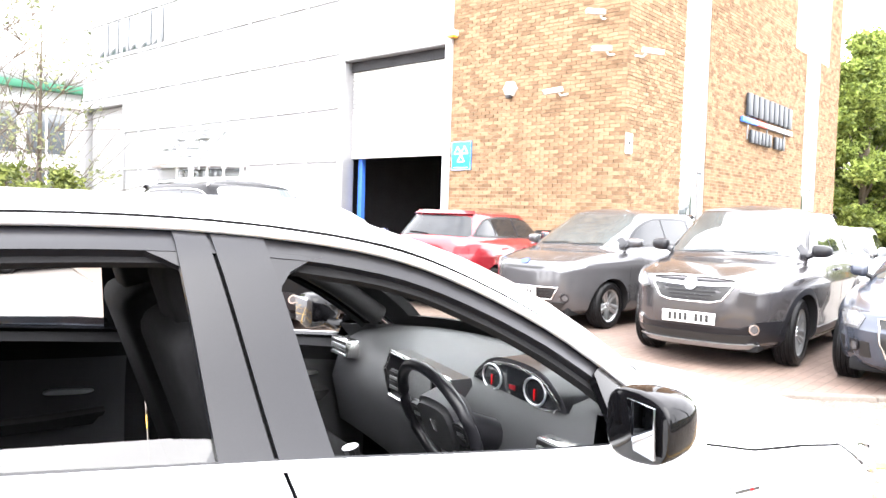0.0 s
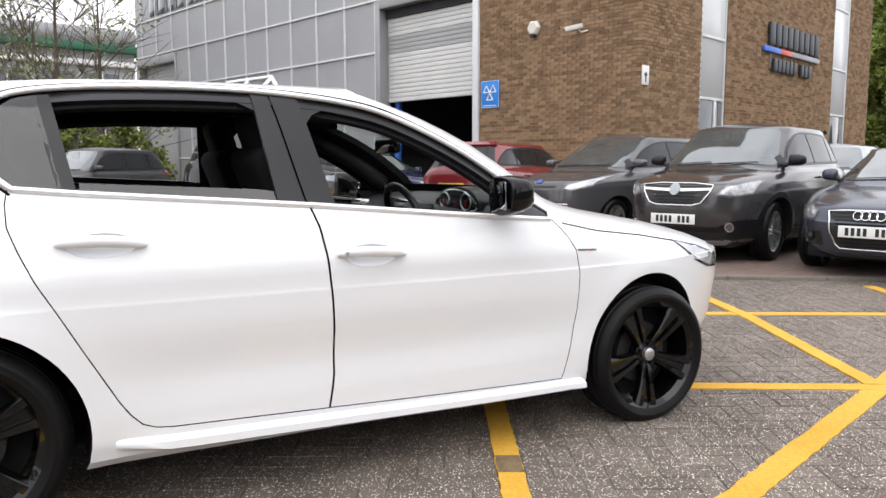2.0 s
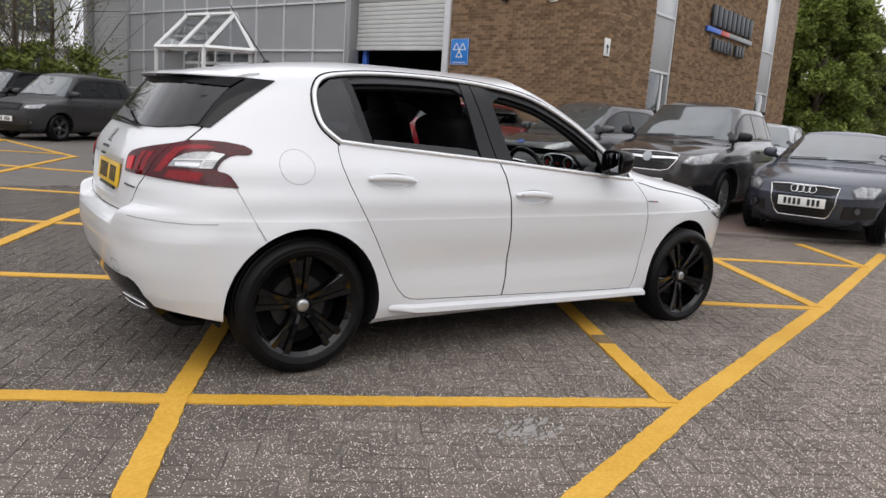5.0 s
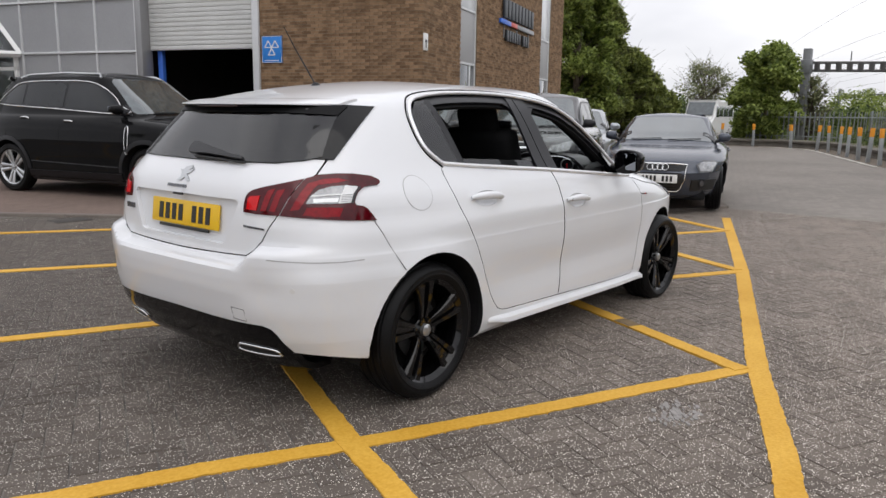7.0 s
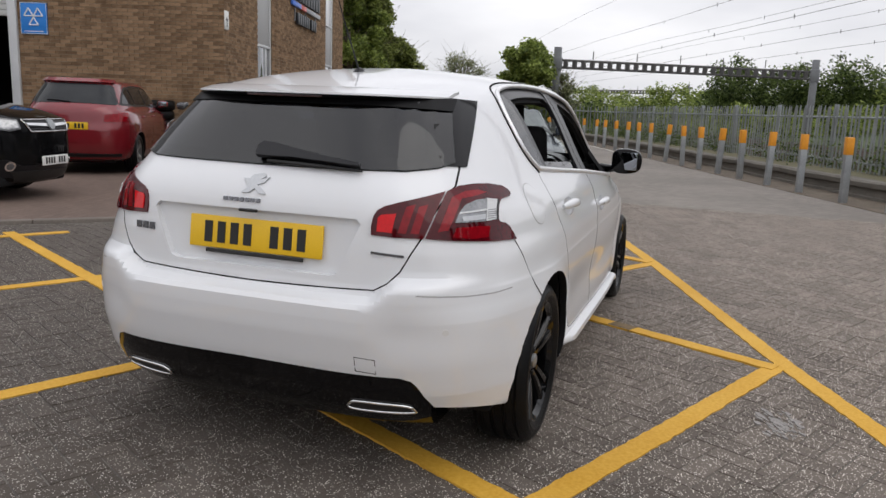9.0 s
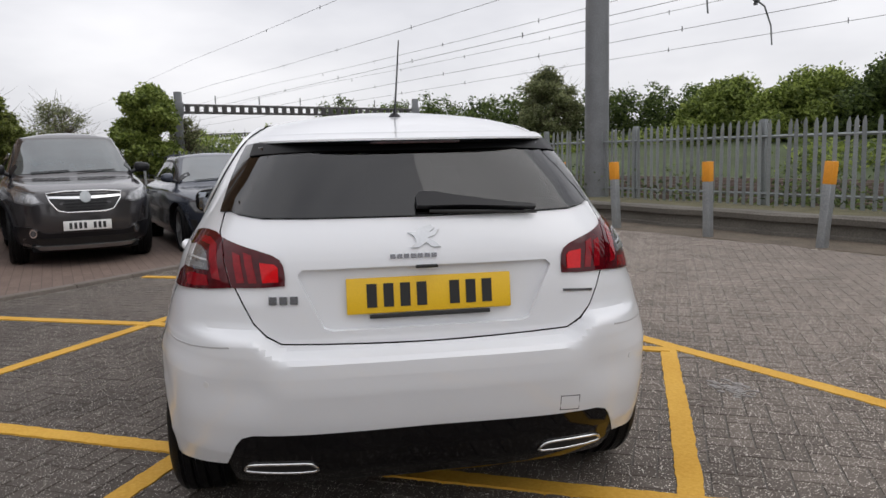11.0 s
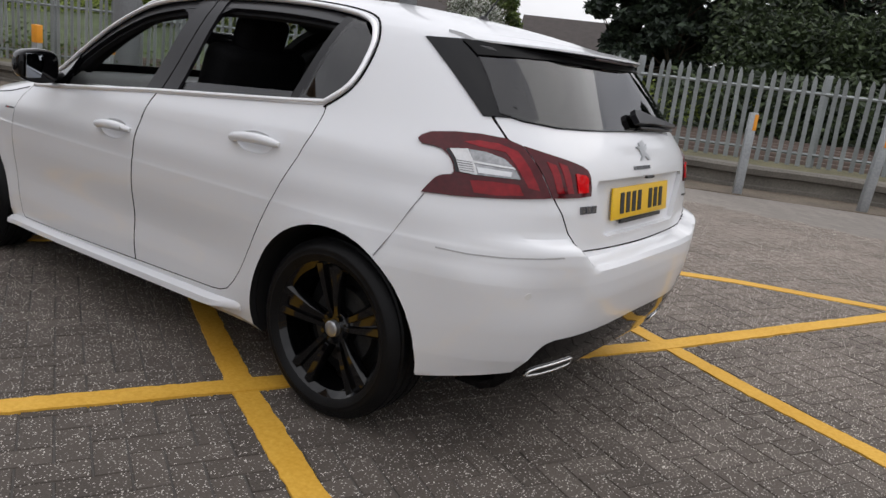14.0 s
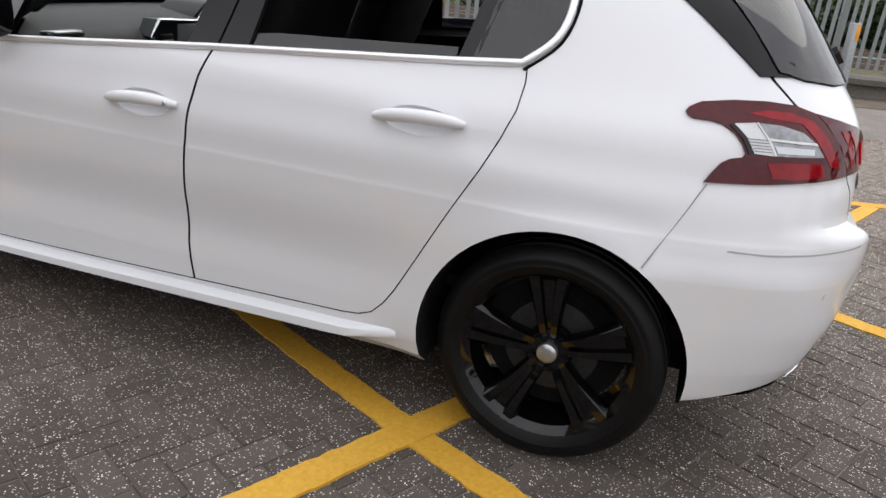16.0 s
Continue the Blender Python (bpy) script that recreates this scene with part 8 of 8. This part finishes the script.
tagged(new("undergrowth", leaf_mesh("undergrowth", strip, LEAF_DARK, 420, 0.045, rng_)), "low dark green undergrowth between the fence and the tracks", "undergrowth", kind="stuff")

# houses beyond the railway
HBRICK = mat("buff_house_brick", (0.36, 0.23, 0.12), 0.9, 0, 0.15, 3, 30, 0.2)
HROOF = mat("brown_roof_tiles", (0.062, 0.052, 0.048), 0.9, 0, 0.2, 3, 20, 0.3)


def house(az, d, length, depth, eaves, ridge, turn, label):
    x, y = place(az, d, C12)
    h = thing("house", pose(x, y, 0.5, 0, 0, turn), label, "house", "houses beyond the railway")
    part("wall", boxed(-length / 2, length / 2, -depth / 2, depth / 2, 0, eaves), HBRICK, h, "buff brick wall")
    o = depth / 2 + 0.35
    roof = prism([(-o, eaves - 0.12), (o, eaves - 0.12), (0, ridge), ], "x", -length / 2 - 0.25, length / 2 + 0.25)
    part("roof", roof, HROOF, h, "brown tiled pitched roof")
    part("gable", prism([(-depth / 2, eaves - 0.1), (depth / 2, eaves - 0.1), (0, ridge - 0.25)], "x", -length / 2 - 0.26, length / 2 + 0.26), HBRICK, h, "buff brick gable")
    for k in range(4):
        u = -length / 2 + length * (k + 0.5) / 4
        w = part("window", boxed(u - 0.5, u + 0.5, depth / 2 + 0.01, depth / 2 + 0.05, eaves - 1.4, eaves - 0.35, 0.01), WINDOW, h, "dark window")
        part("window_frame", boxed(u - 0.56, u + 0.56, depth / 2 - 0.02, depth / 2 + 0.03, eaves - 1.46, eaves - 0.29, 0.01), SIGNWHITE, w, "white frame")
    return h


house(-48.6, 46, 6.2, 7.0, 2.8, 5.1, 56, "buff brick house with a brown pitched roof")
house(-62.2, 48, 7.5, 8.0, 1.9, 4.2, 26, "low house with a brown pitched roof")

# overhead line masts, gantry and wires
def mast(p, height, label, r=0.16):
    t = thing("line_mast", pose(p[0], p[1], 0.0), label, "mast", "overhead line masts")
    part("column", lathe(bmesh.new(), [(0, 0), (r * 1.25, 0), (r, height), (0, height)], pose(0, 0, 0, 90, 0, 0), 16), MASTSTEEL, t, angle=60)
    part("base_plate", boxed(-r * 1.9, r * 1.9, -r * 1.9, r * 1.9, 0.0, 0.12, 0.01), MASTSTEEL, t, "bolted base plate")
    return t


m1 = mast(place(-27.0, 16.1, C12), 12, "thick grey steel mast behind the fence", 0.20)
part("notice", boxed(-0.1, 0.1, -0.225, -0.215, 2.3, 2.62), SIGNWHITE, m1, "small pale notice")
x2, y2 = place(-46.9, 20.6, C12)
m2 = mast((x2, y2), 12, "grey steel mast with wire arms beyond the fence", 0.19)


def cantilever(mst, L, z0, z1, drops):
    """An arm square to the track with hanging, bent registration arms; L is negative towards the yard."""
    d = Vector((fnor.x, fnor.y, 0))
    a = part("arm", tube(bmesh.new(), [(0, 0, z0), d * L * 0.5 + Vector((0, 0, (z0 + z1) / 2)), d * L + Vector((0, 0, z1))], 0.045, 8), MASTSTEEL, mst, "wire support arm")
    part("arm_stay", tube(bmesh.new(), [(0, 0, z0 + 0.9), d * L * 0.8 + Vector((0, 0, z0 + (z1 - z0) * 0.8 + 0.05))], 0.02, 6), MASTSTEEL, a, "thin stay rod")
    for f, drop in drops:
        e = d * L * f + Vector((0, 0, z0 + (z1 - z0) * f))
        part("insulator", lathe(bmesh.new(), [(0, 0), (0.05, 0), (0.05, 0.05), (0.03, 0.06), (0.05, 0.1), (0.05, 0.15), (0.03, 0.16), (0.05, 0.2), (0.05, 0.25), (0, 0.26)], Matrix.Translation(e - Vector((0, 0, 0.12))) @ pose(0, 0, 0, 90, 0, 0), 10), WIRE, a, "dark ribbed insulator")
        part("drop_arm", tube(bmesh.new(), [e, e + d * 0.35 + Vector((0, 0, -0.12)), e + d * 0.62 + Vector((0, 0, -drop * 0.55)), e + d * 0.68 + Vector((0, 0, -drop))], 0.022, 6), MASTSTEEL, a, "bent registration arm")


cantilever(m1, 5.2, 5.9, 4.7, ((0.52, 1.0), (0.98, 1.0)))
cantilever(m2, 2.9, 4.75, 4.3, ((0.97, 0.55),))
cantilever(m2, -3.2, 5.5, 5.5, ((0.85, 1.7),))
head = part("mast_head", boxed(-0.26, 0.26, -0.26, 0.26, 4.72, 5.22, 0.03), MASTSTEEL, m2, "square head frame on the mast")
for zz in (4.80, 5.14):
    part("head_band", boxed(-0.31, 0.31, -0.31, 0.31, zz - 0.03, zz + 0.03, 0.01), BEAMSTEEL, head, "dark bolted band")


def gantry(pa, pb, z, height, label):
    """A portal: two masts and a castellated beam with round openings."""
    g = thing("line_gantry", pose(0, 0, 0), label, "gantry", "overhead line masts")
    for p, hh in ((pa, height), (pb, height)):
        part("mast", boxed(p[0] - 0.19, p[0] + 0.19, p[1] - 0.19, p[1] + 0.19, 0, hh, 0.03), MASTSTEEL, g, "square steel mast")
        part("mast_cap", boxed(p[0] - 0.25, p[0] + 0.25, p[1] - 0.25, p[1] + 0.25, z - 0.35, z + 0.35, 0.03), MASTSTEEL, g, "mast head")
    A, B = Vector((*pa, z)), Vector((*pb, z))
    d = B - A
    L = d.length
    for dz in (-0.20, 0.20):
        part("chord", tube(bmesh.new(), [A + Vector((0, 0, dz)), B + Vector((0, 0, dz))], 0.075, 6), BEAMSTEEL, g, "beam chord")
    n = int(L / 0.50)
    for k in range(n):
        a, b = A + d * (k / n), A + d * ((k + 0.5) / n)
        part("web", tube(bmesh.new(), [a.lerp(b, 0.1) + Vector((0, 0, -0.22)), a.lerp(b, 0.1) + Vector((0, 0, 0.22))], [0.14, 0.14], 6), BEAMSTEEL, g)
        if k % 5 == 1:
            part("upright", tube(bmesh.new(), [a + Vector((0, 0, 0.3)), a + Vector((0, 0, 0.75))], 0.03, 5), BEAMSTEEL, g, "insulator upright")
    return g


gantry((46.3, -6.6), (39.7, 7.2), 4.0, 4.9, "long grey castellated steel gantry over the tracks")
g2a, g2b = place(2.5, 105, C8), place(11, 118, C8)
gantry(g2a, g2b, 4.6, 5.6, "distant grey steel gantry over the tracks")
wires = tagged(new("overhead_wires"), "thin dark overhead line wires with small clips", "overhead wire")
for off, z in ((5.3, 4.7), (5.3, 5.9), (9.1, 4.75), (9.1, 6.0), (12.7, 4.8), (12.7, 6.1), (4.0, 7.4)):
    pts = [fline(-60 + 12 * k, off, z + (0.25 * ((k % 5) - 2) ** 2 / 4 if z > 5.5 else 0.0)) for k in range(18)]
    part("wire", tube(bmesh.new(), pts, 0.008, 5), WIRE, wires)
    for k in range(9):
        part("clip", tube(bmesh.new(), [fline(-22 + 6.5 * k + off, off, z - 0.06), fline(-22 + 6.5 * k + off, off, z + 0.09)], 0.016, 5), WIRE, wires)

# yellow equipment case by the track
eq = thing("track_cabinet", FM @ pose(0.95, -2.6, 0.0), "small orange equipment case behind the fence", "cabinet")
part("case", boxed(-0.17, 0.17, -0.15, 0.15, 0.05, 0.72, 0.03), ORANGE, eq)
part("lid", boxed(-0.19, 0.19, -0.17, 0.17, 0.72, 0.78, 0.02), ORANGE, eq, "orange lid")

# white minibus at the end of the yard
mb = thing("minibus", pose(48.8, 15.3, 0, 0, 0, 184), "white high-roofed minibus parked at the yard's end", "minibus")
prof = [(-2.6, 0.35), (-2.65, 1.2), (-2.6, 2.35), (-2.4, 2.52), (1.2, 2.52), (1.5, 2.40), (2.15, 1.45), (2.75, 1.15), (2.9, 0.9), (2.9, 0.35)]
bm = prism(spline(prof, 3), "y", -1.0, 1.0)
bmesh.ops.bevel(bm, geom=[e for e in bm.edges if abs(e.verts[0].co.y - e.verts[1].co.y) < 0.01], offset=0.12, segments=3, affect="EDGES")
part("body", bm, P_VAN, mb, angle=50)
part("windscreen", boxed(-0.02, 0.02, -0.85, 0.85, -0.5, 0.5, m=pose(1.86, 0, 1.95, 0, -34, 0)), DARKGLASS, mb, "dark windscreen")
for sg in (-1, 1):
    for x0, x1 in ((-2.3, -1.2), (-1.1, 0.0), (0.15, 1.0), (1.1, 1.75)):
        part("side_window", boxed(x0, x1, sg * 1.0 - 0.012, sg * 1.0 + 0.012, 1.45 if x0 < 1 else 1.4, 2.1, 0.005), DARKGLASS, mb, "dark side window")
    for x in (-1.7, 1.95):
        wheel(mb, x, sg * 0.90, 0.34, 0.34, sg, SILVER, 5, 0.21, 0.2, False)
    part("headlamp", boxed(2.86, 2.93, sg * 0.62 - 0.16, sg * 0.62 + 0.16, 0.78, 1.0, 0.03), CLEARLENS, mb, "headlamp")
part("grille", boxed(2.88, 2.92, -0.4, 0.4, 0.72, 0.98, 0.02), INK, mb, "black grille")

# pale building with green eaves beyond the parked cars
GREEN = mat("green_painted_eaves", (0.02, 0.13, 0.07), 0.5, 0, 0.1)
PALEWALL = mat("pale_rendered_wall", (0.40, 0.41, 0.40), 0.8, 0, 0.1, 1, 20)
ox, oy = place(89.0, 48, C3)
ob_ = thing("office_block", pose(ox, oy, 0, 0, 0, 12), "pale two-storey office block with green eaves", "building")
part("wall", boxed(-14, 4.2, 0, 12, 0, 7.6), PALEWALL, ob_, "pale wall")
part("eaves_band", boxed(-14.6, 4.7, -0.6, 12.6, 7.6, 8.0, 0.05), GREEN, ob_, "green eaves")
part("roof", boxed(-14.2, 4.4, -0.2, 12.2, 8.0, 9.0, 0.3), FRAME, ob_, "grey roof")
for k in range(7):
    for z in (1.0, 4.2):
        u = -13 + 2.4 * k
        w = part("window", boxed(u, u + 1.9, -0.06, 0.0, z, z + 2.2, 0.01), WINDOW, ob_, "dark office window")
        part("window_bar", boxed(u + 0.9, u + 1.0, -0.10, -0.05, z, z + 2.2), SIGNWHITE, w, "white bar")
part("band", boxed(-14.1, 4.3, -0.35, 0.0, 3.4, 3.8, 0.03), SIGNWHITE, ob_, "white ledge")
part("band", boxed(-14.1, 4.3, -0.35, 0.0, 6.8, 7.1, 0.03), SIGNWHITE, ob_, "white ledge")

# dark fence and trees closing the yard behind the camera's back
for k in range(7):
    x, y = place(150 + 22 * k, 34 + 4 * math.sin(k), (0, 0))
    if k < 4:
        tree(x, y, 0, 8 + k % 3, 3.4, LEAF_DARK, "green tree at the edge of the yard", trunk=0.25, per=90, size=0.3, clumps=26, seed=100 + k)


# ---- single blocks of the paving ----
def speckled(name, color, tint, **kw):
    """Weathered concrete block with exposed pale grit."""
    m = mat(name, color, 0.85, 0, 0.3, 2.2, 160, 0.5, tint=tint, spec=0.3, **kw)
    nt, n = m.node_tree, m.node_tree.nodes
    b = n["Principled BSDF"]
    base = b.inputs["Base Color"].links[0].from_socket
    geo, grit, ramp, mx = n.new("ShaderNodeNewGeometry"), n.new("ShaderNodeTexVoronoi"), n.new("ShaderNodeValToRGB"), n.new("ShaderNodeMixRGB")
    patchy = n.new("ShaderNodeTexNoise")
    grit.inputs["Scale"].default_value = 105.0
    patchy.inputs["Scale"].default_value, patchy.inputs["Detail"].default_value = 38.0, 5
    nt.links.new(geo.outputs["Position"], grit.inputs["Vector"])
    nt.links.new(geo.outputs["Position"], patchy.inputs["Vector"])
    ramp.color_ramp.elements[0].position, ramp.color_ramp.elements[0].color = 0.21, (1, 1, 1, 1)
    ramp.color_ramp.elements[1].position, ramp.color_ramp.elements[1].color = 0.30, (0, 0, 0, 1)
    nt.links.new(grit.outputs["Distance"], ramp.inputs["Fac"])
    k = n.new("ShaderNodeMath")
    k.operation = "MULTIPLY"
    nt.links.new(ramp.outputs["Color"], k.inputs[0])
    some = n.new("ShaderNodeMapRange")
    some.inputs["From Min"].default_value, some.inputs["From Max"].default_value = 0.38, 0.58
    nt.links.new(patchy.outputs["Fac"], some.inputs["Value"])
    nt.links.new(some.outputs["Result"], k.inputs[1])
    nt.links.new(k.outputs[0], mx.inputs["Fac"])
    nt.links.new(base, mx.inputs["Color1"])
    mx.inputs["Color2"].default_value = (0.66, 0.615, 0.56, 1)
    nt.links.new(mx.outputs["Color"], b.inputs["Base Color"])
    return m


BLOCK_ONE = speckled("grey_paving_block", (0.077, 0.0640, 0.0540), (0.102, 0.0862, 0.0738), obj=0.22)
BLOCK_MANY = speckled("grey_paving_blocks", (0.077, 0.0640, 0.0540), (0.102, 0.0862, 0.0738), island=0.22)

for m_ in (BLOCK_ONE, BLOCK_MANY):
    paler_lane(m_)


def block_faces(cx, cy, lx, ly, top, vs, fs, ch=0.003, low=-0.007, ax=(PD, QD)):
    """A block with chamfered upper edges: five faces."""
    k = len(vs)
    for sx, sy in ((-1, -1), (1, -1), (1, 1), (-1, 1)):
        p = ax[0] * (cx + sx * (lx / 2 - ch)) + ax[1] * (cy + sy * (ly / 2 - ch))
        vs.append((p.x, p.y, top))
    for sx, sy in ((-1, -1), (1, -1), (1, 1), (-1, 1)):
        p = ax[0] * (cx + sx * lx / 2) + ax[1] * (cy + sy * ly / 2)
        vs.append((p.x, p.y, low))
    fs.append((k, k + 1, k + 2, k + 3))
    for i in range(4):
        fs.append((k + 4 + i, k + 4 + (i + 1) % 4, k + (i + 1) % 4, k + i))


def kerb_side(x, y):
    """True on the yard's side of the kerb."""
    for (x0, y0), (x1, y1) in zip(KL[:9], KL[1:10]):
        if x0 <= x <= x1:
            return y < y0 + (y1 - y0) * (x - x0) / (x1 - x0) - 0.09
    return x > 0


def near_blocks():
    rng = random.Random(5)
    paving = tagged(new("block_paving"), "worn grey herringbone block paving with pale grit", "paving", kind="structure")
    vs, fs = [], []
    one = {}
    for horizontal in (True, False):
        a, b = [], []
        block_faces(0, 0, 0.196 if horizontal else 0.096, 0.096 if horizontal else 0.196, 0.0, a, b)
        me = bpy.data.meshes.new("block")
        me.from_pydata(a, [], b)
        me.materials.append(BLOCK_ONE)
        one[horizontal] = me
    singles = 0
    U = 0.1
    for i in range(-95, 105):
        for j in range(-110, 110):
            r = (i - j) % 4
            if r not in (0, 3):
                continue
            hz = r == 0
            cx, cy = (i + (1.0 if hz else 0.5)) * U, (j + (0.5 if hz else 1.0)) * U
            p = PD * cx + QD * cy
            if not (-4.6 < p.x < 8.6 and -6.2 < p.y < 6.6) or not kerb_side(p.x, p.y) or (p - Vector((2.35, -7.17))).dot(Vector((fnor.x, fnor.y))) > 0.6:
                continue
            top = rng.uniform(-0.002, 0.0)
            if -1.75 < p.x < 0.85 and 0.98 < p.y < 3.2 and singles < 300:
                o = new("block", one[hz])
                o.parent, o.matrix_local = paving, pose(p.x, p.y, top)
                singles += 1
            else:
                block_faces(cx, cy, 0.196 if hz else 0.096, 0.096 if hz else 0.196, top, vs, fs)
    me = bpy.data.meshes.new("blocks")
    me.from_pydata(vs, [], fs)
    me.materials.append(BLOCK_MANY)
    o = part("blocks", me, None, paving, "many worn grey paving blocks")
    o["kind"] = "stuff"


near_blocks()
rng = random.Random(21)
bm = bmesh.new()
for k in range(80):
    a, r = rng.uniform(0, 6.28), rng.random() ** 1.1
    c = Vector((0.56 + 0.17 * r * math.cos(a), -1.82 + 0.10 * r * math.sin(a)))
    s, t = rng.uniform(0.004, 0.016), rng.uniform(1.0, 2.6)
    vsx = [bm.verts.new((c.x + s * t * rng.uniform(0.6, 1.3) * math.cos(q), c.y + s * rng.uniform(0.5, 1.1) * math.sin(q) + s * t * 0.5 * math.cos(q), 0.0012 + 0.00005 * k)) for q in [q * 0.785 for q in range(8)]]
    low = [bm.verts.new((v.co.x, v.co.y, -0.003)) for v in vsx]
    bm.faces.new(vsx)
    for q in range(8):
        bm.faces.new((vsx[q], vsx[(q + 1) % 8], low[(q + 1) % 8], low[q]))
tagged(part("chalk_stain", bm, SMUDGE), "pale chalky splash on the grey paving", "stain", kind="stuff")

# ---- single bricks of the brown walls ----
BRICK_ONE = mat("brown_brick", (0.20, 0.123, 0.070), 0.9, 0, 0.3, 5, 60, 0.4, obj=0.42, tint=(0.315, 0.205, 0.122), spec=0.2)
BRICK_MANY = mat("brown_bricks", (0.20, 0.123, 0.070), 0.9, 0, 0.3, 5, 60, 0.4, island=0.42, tint=(0.315, 0.205, 0.122), spec=0.2)


def brick_wall(face, spans, parent, pick=None):
    """Stretcher-bond bricks standing 8 to 12 mm proud of the mortar. spans(z) gives the runs of wall at that height."""
    rng = random.Random(77 + len(face))
    vs, fs = [], []
    a, b = [], []
    one = None
    L, H, J = 0.215, 0.065, 0.010
    row, z = 0, 0.0
    singles = 0
    while z + H < TALL:
        for s0, s1 in spans(z):
            u = s0 - (L + J) / 2 * (row % 2)
            while u < s1 - 0.02:
                x0, x1 = max(u, s0), min(u + L, s1)
                u += L + J
                if x1 - x0 < 0.03:
                    continue
                pr = rng.uniform(-0.002, 0.003)
                if pick and singles < 300 and x1 - x0 > L - 0.001 and pick(x0, z):
                    if one is None:
                        bmx = boxed(-L / 2, L / 2, 0.0, 0.03, -H / 2, H / 2) if face == "B" else boxed(0.0, 0.03, -L / 2, L / 2, -H / 2, H / 2)
                        one = to_mesh(bmx, "brick", BRICK_ONE)
                    o = new("brick", one)
                    o.parent = parent
                    c = (x0 + x1) / 2
                    o.matrix_local = pose(c, pr, z + H / 2) if face == "B" else pose(pr, c, z + H / 2)
                    singles += 1
                    continue
                k = len(vs)
                for d in (pr, 0.02):
                    for x, zz in ((x0, z), (x1, z), (x1, z + H), (x0, z + H)):
                        vs.append((x, d, zz) if face == "B" else (d, x, zz))
                fs.append((k, k + 1, k + 2, k + 3) if face == "B" else (k + 3, k + 2, k + 1, k))
                for i in range(4):
                    q = (k + i, k + 4 + i, k + 4 + (i + 1) % 4, k + (i + 1) % 4)
                    fs.append(q if face == "B" else q[::-1])
        z += H + J
        row += 1
    me = bpy.data.meshes.new("bricks")
    me.from_pydata(vs, [], fs)
    me.materials.append(BRICK_MANY)
    o = part("bricks", me, None, parent, "many brown facing bricks")
    o["kind"] = "stuff"


brick_wall("A", lambda z: [(0.0, 4.36)], bld, lambda v, z: v < 2.3 and 1.55 < z < 3.95)
brick_wall("B", lambda z: [(0.0, 2.50), (3.78, 10.85), (12.25, 14.35)] if z < 6.5 else [(0.0, 2.50), (3.78, 9.75), (13.15, 14.35)], bld)
